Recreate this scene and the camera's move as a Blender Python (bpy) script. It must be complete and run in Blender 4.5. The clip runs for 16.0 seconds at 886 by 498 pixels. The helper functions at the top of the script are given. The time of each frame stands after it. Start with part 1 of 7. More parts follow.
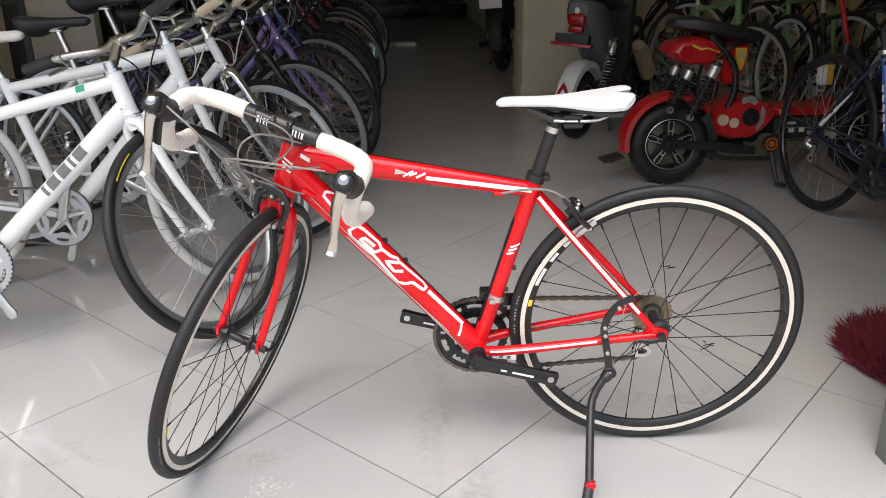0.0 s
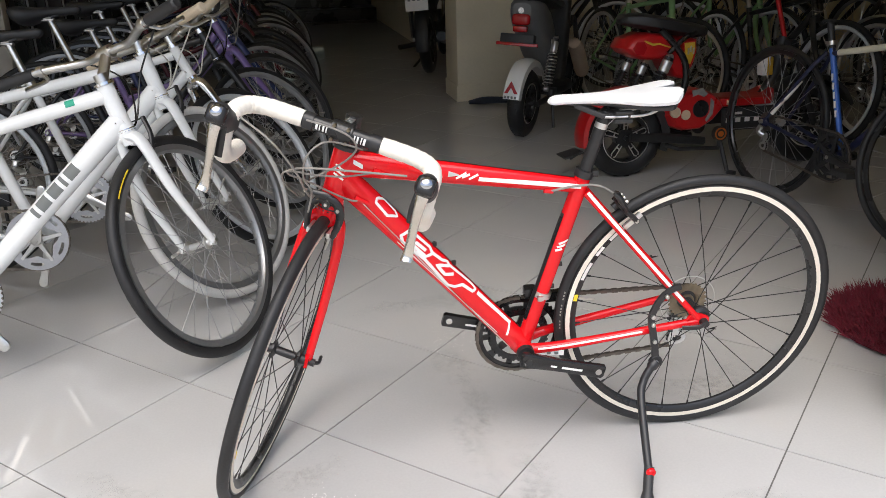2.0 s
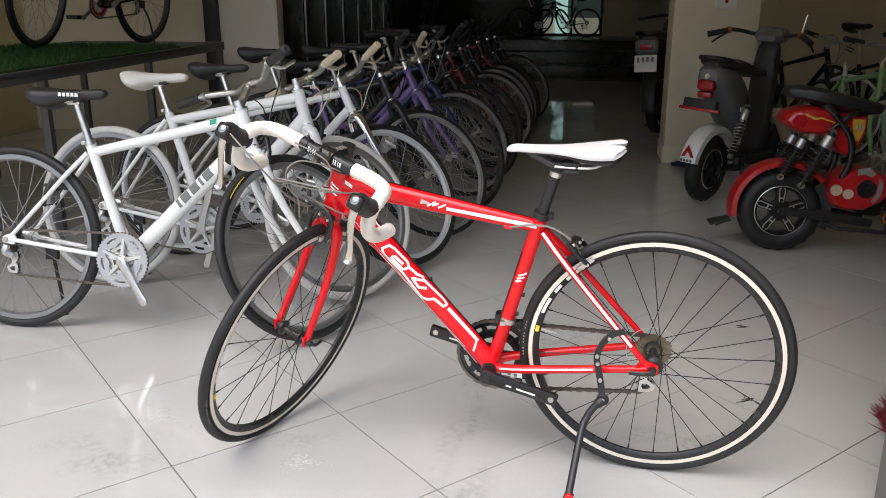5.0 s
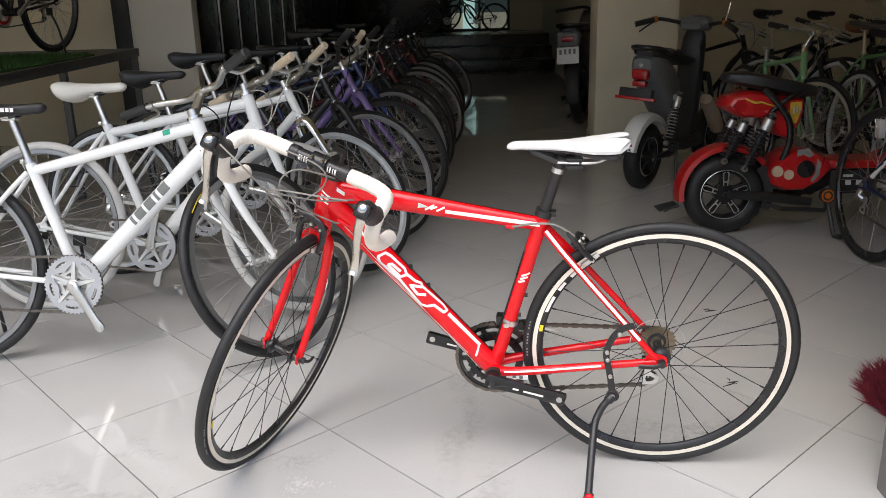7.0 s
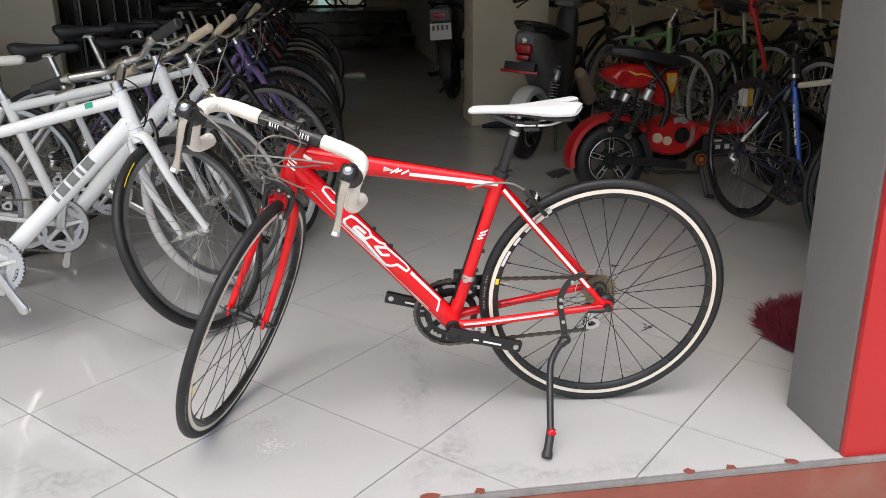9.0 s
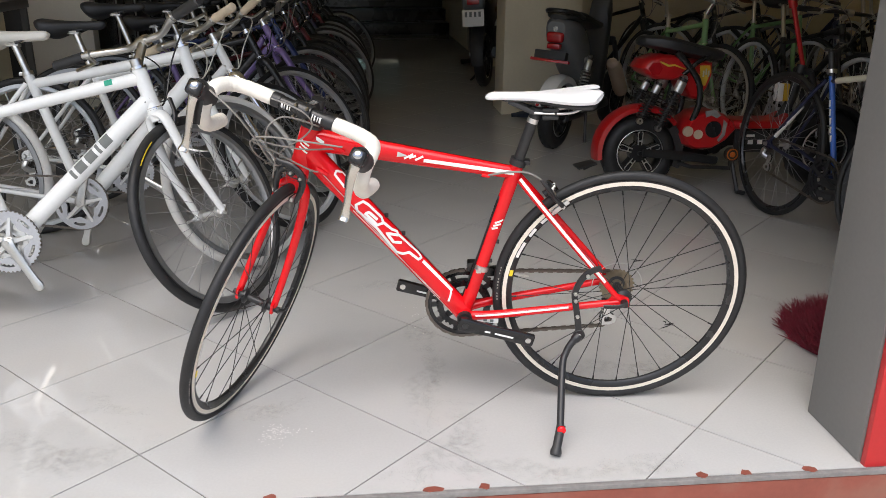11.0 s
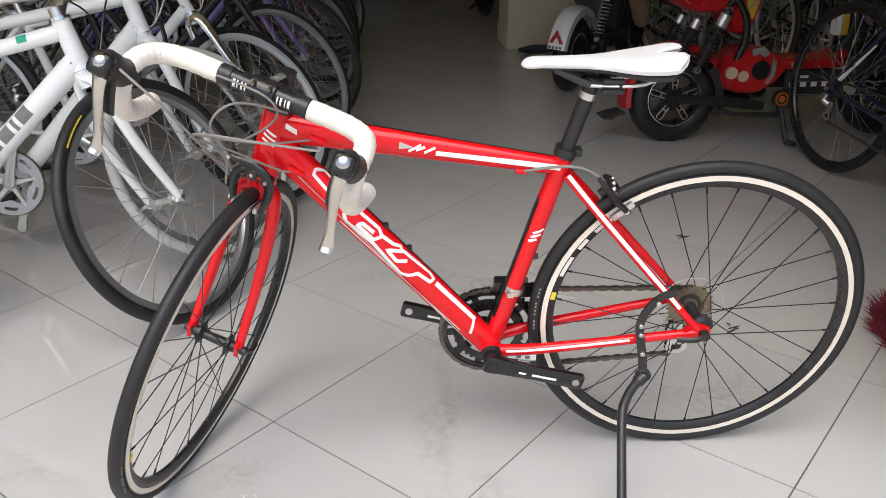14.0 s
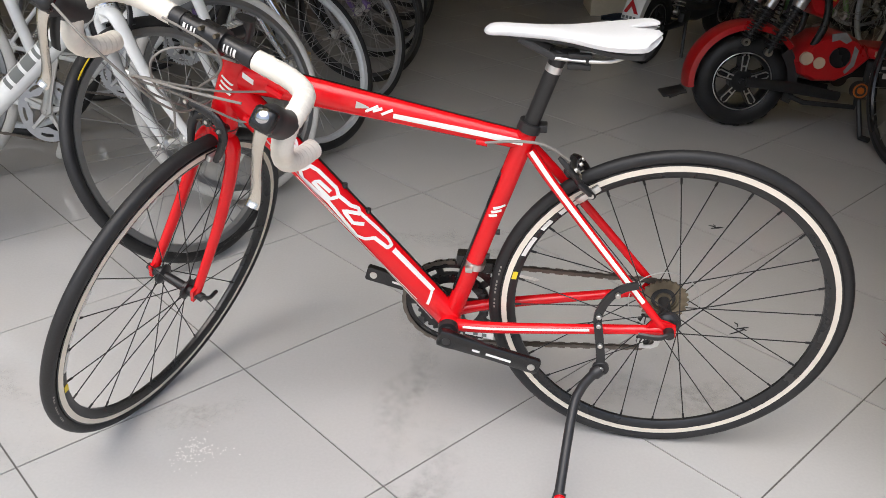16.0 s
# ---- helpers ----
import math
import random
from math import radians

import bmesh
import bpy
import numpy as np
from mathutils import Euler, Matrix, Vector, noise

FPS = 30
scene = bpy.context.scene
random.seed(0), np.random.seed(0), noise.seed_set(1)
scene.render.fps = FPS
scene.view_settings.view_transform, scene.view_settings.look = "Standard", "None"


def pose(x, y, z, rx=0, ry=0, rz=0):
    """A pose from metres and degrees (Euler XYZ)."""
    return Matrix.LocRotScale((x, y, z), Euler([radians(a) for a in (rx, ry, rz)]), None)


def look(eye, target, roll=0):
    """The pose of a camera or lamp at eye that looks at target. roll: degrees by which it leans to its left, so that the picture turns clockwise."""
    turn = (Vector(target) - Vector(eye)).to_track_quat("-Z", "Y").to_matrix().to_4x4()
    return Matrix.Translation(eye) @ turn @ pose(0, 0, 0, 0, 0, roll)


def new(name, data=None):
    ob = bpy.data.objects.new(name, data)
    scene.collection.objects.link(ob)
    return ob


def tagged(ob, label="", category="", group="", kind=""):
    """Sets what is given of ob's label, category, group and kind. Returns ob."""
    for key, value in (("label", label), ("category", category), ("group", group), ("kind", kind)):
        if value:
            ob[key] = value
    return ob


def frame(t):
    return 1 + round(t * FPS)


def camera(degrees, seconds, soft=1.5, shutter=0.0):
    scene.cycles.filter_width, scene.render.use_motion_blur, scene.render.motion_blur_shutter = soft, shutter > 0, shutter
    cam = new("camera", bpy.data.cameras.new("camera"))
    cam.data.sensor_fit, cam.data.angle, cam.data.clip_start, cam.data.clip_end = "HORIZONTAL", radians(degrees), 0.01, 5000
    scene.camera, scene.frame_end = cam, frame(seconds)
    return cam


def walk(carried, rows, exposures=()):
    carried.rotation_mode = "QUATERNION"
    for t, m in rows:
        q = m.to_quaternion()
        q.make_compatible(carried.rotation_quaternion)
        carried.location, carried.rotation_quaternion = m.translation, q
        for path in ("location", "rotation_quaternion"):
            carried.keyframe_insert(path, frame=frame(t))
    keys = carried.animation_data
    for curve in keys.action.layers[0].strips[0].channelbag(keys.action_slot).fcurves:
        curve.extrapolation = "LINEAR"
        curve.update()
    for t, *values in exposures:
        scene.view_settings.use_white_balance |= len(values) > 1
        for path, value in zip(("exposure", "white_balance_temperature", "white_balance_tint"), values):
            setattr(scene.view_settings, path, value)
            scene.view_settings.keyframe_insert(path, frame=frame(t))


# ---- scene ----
cam = camera(55.8, 16.0, soft=0.75)
PATH = [
    (0, (0.083, 0.03, 1.168), (0.01, 1.898, 0.459), -1.0),
    (0.5, (-0.117, 0.061, 1.162), (-0.161, 1.929, 0.45), 0.0),
    (1, (-0.231, 0.153, 1.153), (-0.257, 2.022, 0.441), -0.7),
    (1.5, (-0.287, 0.103, 1.171), (-0.174, 1.966, 0.453), -1.5),
    (2, (-0.239, 0.044, 1.171), (-0.076, 1.908, 0.463), -1.7),
    (2.5, (-0.049, 0.024, 1.163), (-0.079, 1.9, 0.468), 0.5),
    (3, (0.121, -0.091, 1.143), (-0.113, 1.767, 0.443), 0.6),
    (3.5, (0.303, -0.201, 1.165), (-0.048, 1.65, 0.495), -0.1),
    (4, (0.467, -0.185, 1.184), (-0.03, 1.654, 0.576), -0.2),
    (4.2, (0.524, -0.172, 1.183), (-0.026, 1.657, 0.591), -0.3),
    (6.5, (0.347, -0.267, 1.19), (-0.003, 1.616, 0.613), -0.4),
    (7, (0.275, -0.177, 1.183), (-0.024, 1.711, 0.596), -1.5),
    (7.5, (0.222, -0.126, 1.178), (0.042, 1.769, 0.567), -1.9),
    (8, (0.137, -0.132, 1.189), (0.079, 1.769, 0.571), -2.4),
    (8.5, (0.043, -0.18, 1.193), (0.094, 1.723, 0.58), -2.0),
    (9, (0.005, -0.314, 1.176), (0.062, 1.58, 0.536), -0.5),
    (9.2, (-0.003, -0.398, 1.161), (0.024, 1.493, 0.51), 0.3),
    (11.3, (0.053, -0.194, 1.161), (0.028, 1.689, 0.489), 0.3),
    (11.5, (0.046, -0.111, 1.161), (0.01, 1.766, 0.472), -0.1),
    (12, (0.062, 0.091, 1.156), (-0.044, 1.946, 0.418), -0.4),
    (12.5, (0.122, 0.244, 1.151), (-0.081, 2.072, 0.366), -0.9),
    (13, (0.113, 0.294, 1.144), (-0.083, 2.105, 0.319), -1.3),
    (13.5, (0.049, 0.31, 1.138), (-0.053, 2.121, 0.296), -0.6),
    (14, (0.0, 0.307, 1.143), (-0.005, 2.127, 0.314), -0.3),
    (14.5, (0.032, 0.323, 1.148), (-0.002, 2.149, 0.333), -0.5),
    (15, (0.168, 0.373, 1.145), (0.075, 2.188, 0.31), 0.7),
    (15.5, (0.255, 0.393, 1.125), (0.102, 2.17, 0.221), 1.9),
    (16, (0.249, 0.373, 1.14), (0.023, 2.136, 0.224), 2.4),
]
walk(cam, [(t, look(eye, target, roll)) for t, eye, target, roll in PATH], [(0.0, 0.49, 6330, 10), (3.5, 0.48, 6330, 10), (7.0, 0.52, 6330, 10), (9.2, 0.37, 6330, 10), (12.5, 0.43, 6330, 10), (13.5, 0.37, 6330, 10), (14.5, 0.45, 6330, 10), (15.0, 0.47, 6330, 10), (15.5, 0.41, 6330, 10), (16.0, 0.31, 6330, 10)])

# ---- world and light ----
world = bpy.data.worlds.new("world")
scene.world = world
world.use_nodes = True
wn = world.node_tree.nodes
sky = wn.new("ShaderNodeTexSky")
sky.sky_type, sky.sun_disc = "NISHITA", False
sky.sun_elevation, sky.sun_rotation = radians(61), radians(196)
sky.air_density, sky.dust_density, sky.ozone_density = 1.0, 4.0, 1.0
world.node_tree.links.new(sky.outputs[0], wn["Background"].inputs[0])
wn["Background"].inputs[1].default_value = 0.14
sun_data = bpy.data.lights.new("sun", "SUN")
sun_data.energy, sun_data.angle, sun_data.color = 1.9, radians(68), (1.0, 0.985, 0.96)
sun = new("sun", sun_data)
sun.matrix_world = look((0, 0, 0), (0.15, 0.52, -1.0))


# ---- mesh helpers ----
def part(name, bm, material, parent=None, label="", smooth=True, m=None):
    me = bpy.data.meshes.new(name)
    bm.normal_update()
    bm.to_mesh(me)
    bm.free()
    for mt in (material if isinstance(material, (list, tuple)) else [material]):
        me.materials.append(mt)
    if smooth:
        me.shade_smooth()
        me.set_sharp_from_angle(angle=radians(38))
    ob = new(name, me)
    if parent:
        ob.parent = parent
    if m is not None:
        ob.matrix_basis = m
    if label:
        ob["label"] = label
    return ob


def share(name, mesh, parent, m):
    ob = new(name, mesh)
    ob.parent = parent
    ob.matrix_basis = m
    return ob


def V(*a):
    return Vector(a)


def curve_pts(pts, n=6):
    """Catmull-Rom through the points."""
    P = [Vector(p) for p in pts]
    P = [2 * P[0] - P[1]] + P + [2 * P[-1] - P[-2]]
    out = []
    for i in range(1, len(P) - 2):
        for k in range(n):
            t = k / n
            a, b, c, d = P[i - 1], P[i], P[i + 1], P[i + 2]
            out.append(0.5 * (2 * b + (c - a) * t + (2 * a - 5 * b + 4 * c - d) * t * t + (3 * b - a - 3 * c + d) * t ** 3))
    out.append(P[-2])
    return out


def sweep(bm, pts, rad, seg=12, up=None, closed=False, twist=0.0):
    """A tube along pts; rad: one radius, one per point, or pairs (across, along up)."""
    P = [Vector(p) for p in pts]
    n = len(P)
    R = list(rad) if isinstance(rad, list) else [rad] * n
    rings, N = [], None
    for i in range(n):
        a = P[(i - 1) % n] if closed or i else P[0]
        b = P[(i + 1) % n] if closed or i < n - 1 else P[-1]
        T = (b - a).normalized()
        ref = Vector(up) if up is not None else (N if N is not None else (V(0, 0, 1) if abs(T.z) < 0.9 else V(1, 0, 0)))
        N = ref - T * ref.dot(T)
        N.normalize()
        B = T.cross(N)
        ra, rb = R[i] if isinstance(R[i], tuple) else (R[i], R[i])
        rings.append([bm.verts.new(P[i] + N * (rb * math.cos(2 * math.pi * k / seg + twist)) + B * (ra * math.sin(2 * math.pi * k / seg + twist))) for k in range(seg)])
    for i in range(n if closed else n - 1):
        p, q = rings[i], rings[(i + 1) % n]
        for k in range(seg):
            bm.faces.new((p[k], p[(k + 1) % seg], q[(k + 1) % seg], q[k]))
    if not closed:
        bm.faces.new(rings[0][::-1])
        bm.faces.new(rings[-1])
    return bm


def lathe(bm, prof, seg=64, closed=True, a0=0.0, a1=360.0, m=None):
    """Turns the profile [(radius, y)] round the y axis."""
    full = abs(a1 - a0) > 359.9
    cnt = seg if full else seg + 1
    rings = []
    for i in range(cnt):
        a = radians(a0 + (a1 - a0) * i / seg)
        ring = []
        for r, y in prof:
            p = V(r * math.cos(a), y, r * math.sin(a))
            ring.append(bm.verts.new(m @ p if m is not None else p))
        rings.append(ring)
    k = len(prof)
    for i in range(seg):
        p, q = rings[i], rings[(i + 1) % cnt]
        for j in range(k if closed else k - 1):
            bm.faces.new((p[j], p[(j + 1) % k], q[(j + 1) % k], q[j]))
    if not full and closed:
        bm.faces.new(rings[0][::-1])
        bm.faces.new(rings[-1])
    return bm


def disc(bm, r, y0, y1, c=(0, 0, 0), seg=24, bev=0.0):
    b = bev
    prof = [(0.0005, y0), (r - b, y0), (r, y0 + b), (r, y1 - b), (r - b, y1), (0.0005, y1)] if b else [(0.0005, y0), (r, y0), (r, y1), (0.0005, y1)]
    return lathe(bm, prof, seg, True, m=Matrix.Translation(c))


def box(bm, c, s, bev=0.0, m=None, seg=2):
    made = bmesh.ops.create_cube(bm, size=1.0)["verts"]
    for v in made:
        v.co = Vector((v.co.x * s[0], v.co.y * s[1], v.co.z * s[2]))
    if bev:
        ed = list({e for v in made for e in v.link_edges})
        got = bmesh.ops.bevel(bm, geom=ed, offset=bev, segments=seg, profile=0.6, affect="EDGES")
        made = list({v for v in got["verts"]} | {v for v in made if v.is_valid})
    t = Matrix.Translation(c) if m is None else Matrix.Translation(c) @ m
    for v in made:
        v.co = t @ v.co
    return bm


def prism(bm, poly, y0, y1, m=None):
    """A plate with the outline poly [(x, z)] between y0 and y1."""
    a = [bm.verts.new((m or Matrix()) @ V(x, y0, z)) for x, z in poly]
    b = [bm.verts.new((m or Matrix()) @ V(x, y1, z)) for x, z in poly]
    n = len(poly)
    bm.faces.new(a[::-1]), bm.faces.new(b)
    for i in range(n):
        bm.faces.new((a[i], a[(i + 1) % n], b[(i + 1) % n], b[i]))
    return bm


def loft(bm, rows, cap=True, wrap=True):
    """Skins rows of points with equal counts."""
    rs = [[bm.verts.new(p) for p in r] for r in rows]
    k = len(rs[0])
    for p, q in zip(rs, rs[1:]):
        for j in range(k if wrap else k - 1):
            bm.faces.new((p[j], p[(j + 1) % k], q[(j + 1) % k], q[j]))
    if cap:
        bm.faces.new(rs[0][::-1])
        bm.faces.new(rs[-1])
    return bm


def pillow(poly, half, edge=0.84, belly=1.04):
    """A moulded shell with the side outline poly [(x, z)], full in the middle and drawn in at both faces."""
    cx, cz = sum(p[0] for p in poly) / len(poly), sum(p[1] for p in poly) / len(poly)
    rows = []
    for y, k in ((-1.0, edge), (-0.93, (edge + 1) / 2), (-0.78, 1.0), (0.0, belly), (0.78, 1.0), (0.93, (edge + 1) / 2), (1.0, edge)):
        rows.append([V(cx + (x - cx) * k, y * half, cz + (z - cz) * k) for x, z in poly])
    return loft(bmesh.new(), rows)


def B():
    return bmesh.new()


# ---- materials ----
def mat(name, col, rough=0.5, metal=0.0, var=0.12, scale=6.0, fine=90.0, bump=0.02, coat=0.0, dirt=None, dirt_amt=0.0, rvar=0.12, trans=0.0, spec=0.5):
    """A surface with broad and fine variation in colour and gloss, and a fine relief."""
    mt = bpy.data.materials.new(name)
    mt.use_nodes = True
    nt = mt.node_tree
    N, L = nt.nodes, nt.links
    p = N["Principled BSDF"]
    p.inputs["Metallic"].default_value = metal
    p.inputs["Coat Weight"].default_value = coat
    p.inputs["Coat Roughness"].default_value = 0.08
    p.inputs["Specular IOR Level"].default_value = spec
    if trans:
        p.inputs["Transmission Weight"].default_value = trans
    tc = N.new("ShaderNodeTexCoord")
    n1, n2 = N.new("ShaderNodeTexNoise"), N.new("ShaderNodeTexNoise")
    n1.inputs["Scale"].default_value, n1.inputs["Detail"].default_value = scale, 5
    n2.inputs["Scale"].default_value, n2.inputs["Detail"].default_value = fine, 4
    for n in (n1, n2):
        L.new(tc.outputs["Object"], n.inputs["Vector"])
    mx = N.new("ShaderNodeMath")
    mx.operation = "MULTIPLY_ADD"
    L.new(n2.outputs["Fac"], mx.inputs[0])
    mx.inputs[1].default_value = 0.5
    L.new(n1.outputs["Fac"], mx.inputs[2])
    ramp = N.new("ShaderNodeMapRange")
    ramp.inputs["From Min"].default_value, ramp.inputs["From Max"].default_value = 0.45, 1.05
    ramp.inputs["To Min"].default_value, ramp.inputs["To Max"].default_value = 1 - var, 1 + var
    L.new(mx.outputs[0], ramp.inputs["Value"])
    mul = N.new("ShaderNodeMix")
    mul.data_type, mul.blend_type = "RGBA", "MULTIPLY"
    mul.inputs["Factor"].default_value = 1.0
    mul.inputs["A"].default_value = (*col, 1)
    L.new(ramp.outputs[0], mul.inputs["B"])
    out = mul.outputs["Result"]
    if dirt:
        dr = N.new("ShaderNodeMapRange")
        dr.inputs["From Min"].default_value, dr.inputs["From Max"].default_value = 0.55, 0.75
        dr.inputs["To Max"].default_value = dirt_amt
        L.new(n1.outputs["Fac"], dr.inputs["Value"])
        dm = N.new("ShaderNodeMix")
        dm.data_type = "RGBA"
        L.new(dr.outputs[0], dm.inputs["Factor"])
        L.new(out, dm.inputs["A"])
        dm.inputs["B"].default_value = (*dirt, 1)
        out = dm.outputs["Result"]
    L.new(out, p.inputs["Base Color"])
    rr = N.new("ShaderNodeMapRange")
    rr.inputs["To Min"].default_value, rr.inputs["To Max"].default_value = max(0.02, rough - rvar * rough * 2), min(1, rough + rvar * rough * 2)
    L.new(n1.outputs["Fac"], rr.inputs["Value"])
    L.new(rr.outputs[0], p.inputs["Roughness"])
    if bump:
        bp = N.new("ShaderNodeBump")
        bp.inputs["Strength"].default_value, bp.inputs["Distance"].default_value = bump * 5, 0.002
        L.new(n2.outputs["Fac"], bp.inputs["Height"])
        L.new(bp.outputs[0], p.inputs["Normal"])
    return mt


RED = mat("red_gloss_paint", (0.74, 0.006, 0.011), 0.13, var=0.06, coat=0.15, spec=0.42, bump=0.0)
RED_DULL = mat("red_worn_plastic", (0.46, 0.011, 0.013), 0.3, var=0.15, coat=0.2, dirt=(0.2, 0.05, 0.04), dirt_amt=0.3)
WHITE = mat("white_gloss_paint", (0.81, 0.825, 0.81), 0.25, var=0.05, coat=0.4, bump=0.0, dirt=(0.6, 0.6, 0.55), dirt_amt=0.15)
WHITE_DECAL = mat("white_decal", (0.85, 0.83, 0.8), 0.3, var=0.04, bump=0.0)
GREY_DECAL = mat("dark_grey_decal", (0.16, 0.17, 0.16), 0.4, var=0.1)
SADDLE_WHITE = mat("white_saddle_vinyl", (0.72, 0.72, 0.71), 0.45, var=0.04, fine=300, bump=0.03)
SADDLE_CREAM = mat("cream_saddle_vinyl", (0.74, 0.72, 0.65), 0.5, var=0.06, fine=300, bump=0.03)
SADDLE_BLACK = mat("black_saddle_vinyl", (0.02, 0.02, 0.021), 0.45, var=0.2, fine=300, bump=0.04)
TAPE = mat("cream_bar_tape", (0.86, 0.82, 0.73), 0.6, var=0.06, scale=20, fine=250, bump=0.05, dirt=(0.62, 0.52, 0.36), dirt_amt=0.35)
GRIP = mat("tan_rubber_grip", (0.6, 0.5, 0.36), 0.65, var=0.1, fine=250, bump=0.05)
RUBBER = mat("black_tyre_rubber", (0.0155, 0.0157, 0.0163), 0.52, var=0.25, scale=14, fine=220, bump=0.06, dirt=(0.035, 0.033, 0.03), dirt_amt=0.4, spec=0.45)
RUBBER_WHITE = mat("dirty_white_tyre_rubber", (0.62, 0.61, 0.58), 0.65, var=0.12, scale=9, fine=200, bump=0.05, dirt=(0.3, 0.28, 0.25), dirt_amt=0.5)
BLACK = mat("black_gloss_paint", (0.016, 0.016, 0.0165), 0.28, var=0.2, bump=0.0)
BLACK_MATT = mat("black_satin_metal", (0.02, 0.02, 0.021), 0.4, metal=0.0, var=0.2)
PLASTIC = mat("black_plastic", (0.027, 0.027, 0.0275), 0.5, var=0.2, bump=0.03)
BLACK_ANOD = mat("black_anodised_alloy", (0.012, 0.012, 0.0125), 0.22, var=0.15, bump=0.0)
STEEL = mat("brushed_steel", (0.62, 0.61, 0.58), 0.3, metal=1.0, var=0.1, fine=200)
CHROME = mat("chrome", (0.8, 0.8, 0.8), 0.12, metal=1.0, var=0.05, bump=0.0)
ALU = mat("silver_alloy", (0.7, 0.7, 0.68), 0.38, metal=0.9, var=0.1, fine=150)
RIM_TRACK = mat("machined_brake_track", (0.82, 0.755, 0.65), 0.42, metal=0.2, var=0.08, fine=200)
RIM_GREY = mat("grey_alloy_rim", (0.3, 0.305, 0.31), 0.35, metal=0.7, var=0.1)
CHAIN = mat("oily_chain_steel", (0.16, 0.14, 0.12), 0.45, metal=0.8, var=0.25, scale=40)
BRONZE = mat("bronze_cassette_steel", (0.22, 0.185, 0.13), 0.4, metal=0.8, var=0.25, scale=40)
SPOKE_STEEL = mat("dull_steel_spoke", (0.4, 0.4, 0.4), 0.5, metal=0.8, bump=0.0)
SPOKE_BLACK = mat("black_spoke", (0.02, 0.02, 0.02), 0.4, metal=0.3, bump=0.0)
CABLE = mat("grey_cable_housing", (0.25, 0.235, 0.21), 0.5, bump=0.0)
YELLOW = mat("yellow_label", (0.8, 0.62, 0.03), 0.4, bump=0.0)
CHROME_DARK = mat("smoked_chrome", (0.55, 0.56, 0.58), 0.1, metal=1.0, var=0.05, bump=0.0)
RING_GREY = mat("blasted_grey_alloy", (0.46, 0.47, 0.49), 0.4, metal=0.5, var=0.12, fine=150)
LEVER = mat("polished_grey_alloy", (0.66, 0.635, 0.58), 0.24, metal=1.0, var=0.08, fine=200)
PALE_CABLE = mat("pale_cable_housing", (0.6, 0.58, 0.52), 0.5, bump=0.0)
GREEN_TAPE = mat("green_tape", (0.02, 0.35, 0.22), 0.5, bump=0.0)
PURPLE = mat("purple_paint", (0.21, 0.14, 0.36), 0.3, coat=0.4, bump=0.0)
BLUE = mat("dark_blue_paint", (0.015, 0.03, 0.13), 0.3, coat=0.4, bump=0.0)
NAVY = mat("navy_blue_paint", (0.01, 0.014, 0.05), 0.3, coat=0.4, bump=0.0)
GREEN = mat("light_green_paint", (0.2, 0.38, 0.16), 0.35, coat=0.3, bump=0.0)
MAROON = mat("maroon_paint", (0.12, 0.012, 0.02), 0.3, coat=0.3, bump=0.0)
CHARCOAL = mat("charcoal_plastic", (0.15, 0.155, 0.16), 0.45, var=0.15, dirt=(0.12, 0.12, 0.11), dirt_amt=0.3)
DARK_GREY = mat("dark_grey_metal", (0.03, 0.03, 0.03), 0.4, metal=0.3, var=0.2)
LAMP_RED = mat("red_lamp_lens", (0.4, 0.01, 0.015), 0.15, var=0.1, coat=0.5, bump=0.0)
ORANGE = mat("orange_lens", (0.55, 0.14, 0.02), 0.3, var=0.1, bump=0.0)


# ---- bicycles ----
def steer_matrix(g):
    """Turns about the steering axis, by g['steer'] degrees to the left."""
    top, low = V(g["ht"][0], 0, g["ht"][1]), V(g["hb"][0], 0, g["hb"][1])
    return Matrix.Translation(low) @ Matrix.Rotation(radians(g["steer"]), 4, (top - low).normalized()) @ Matrix.Translation(-low)


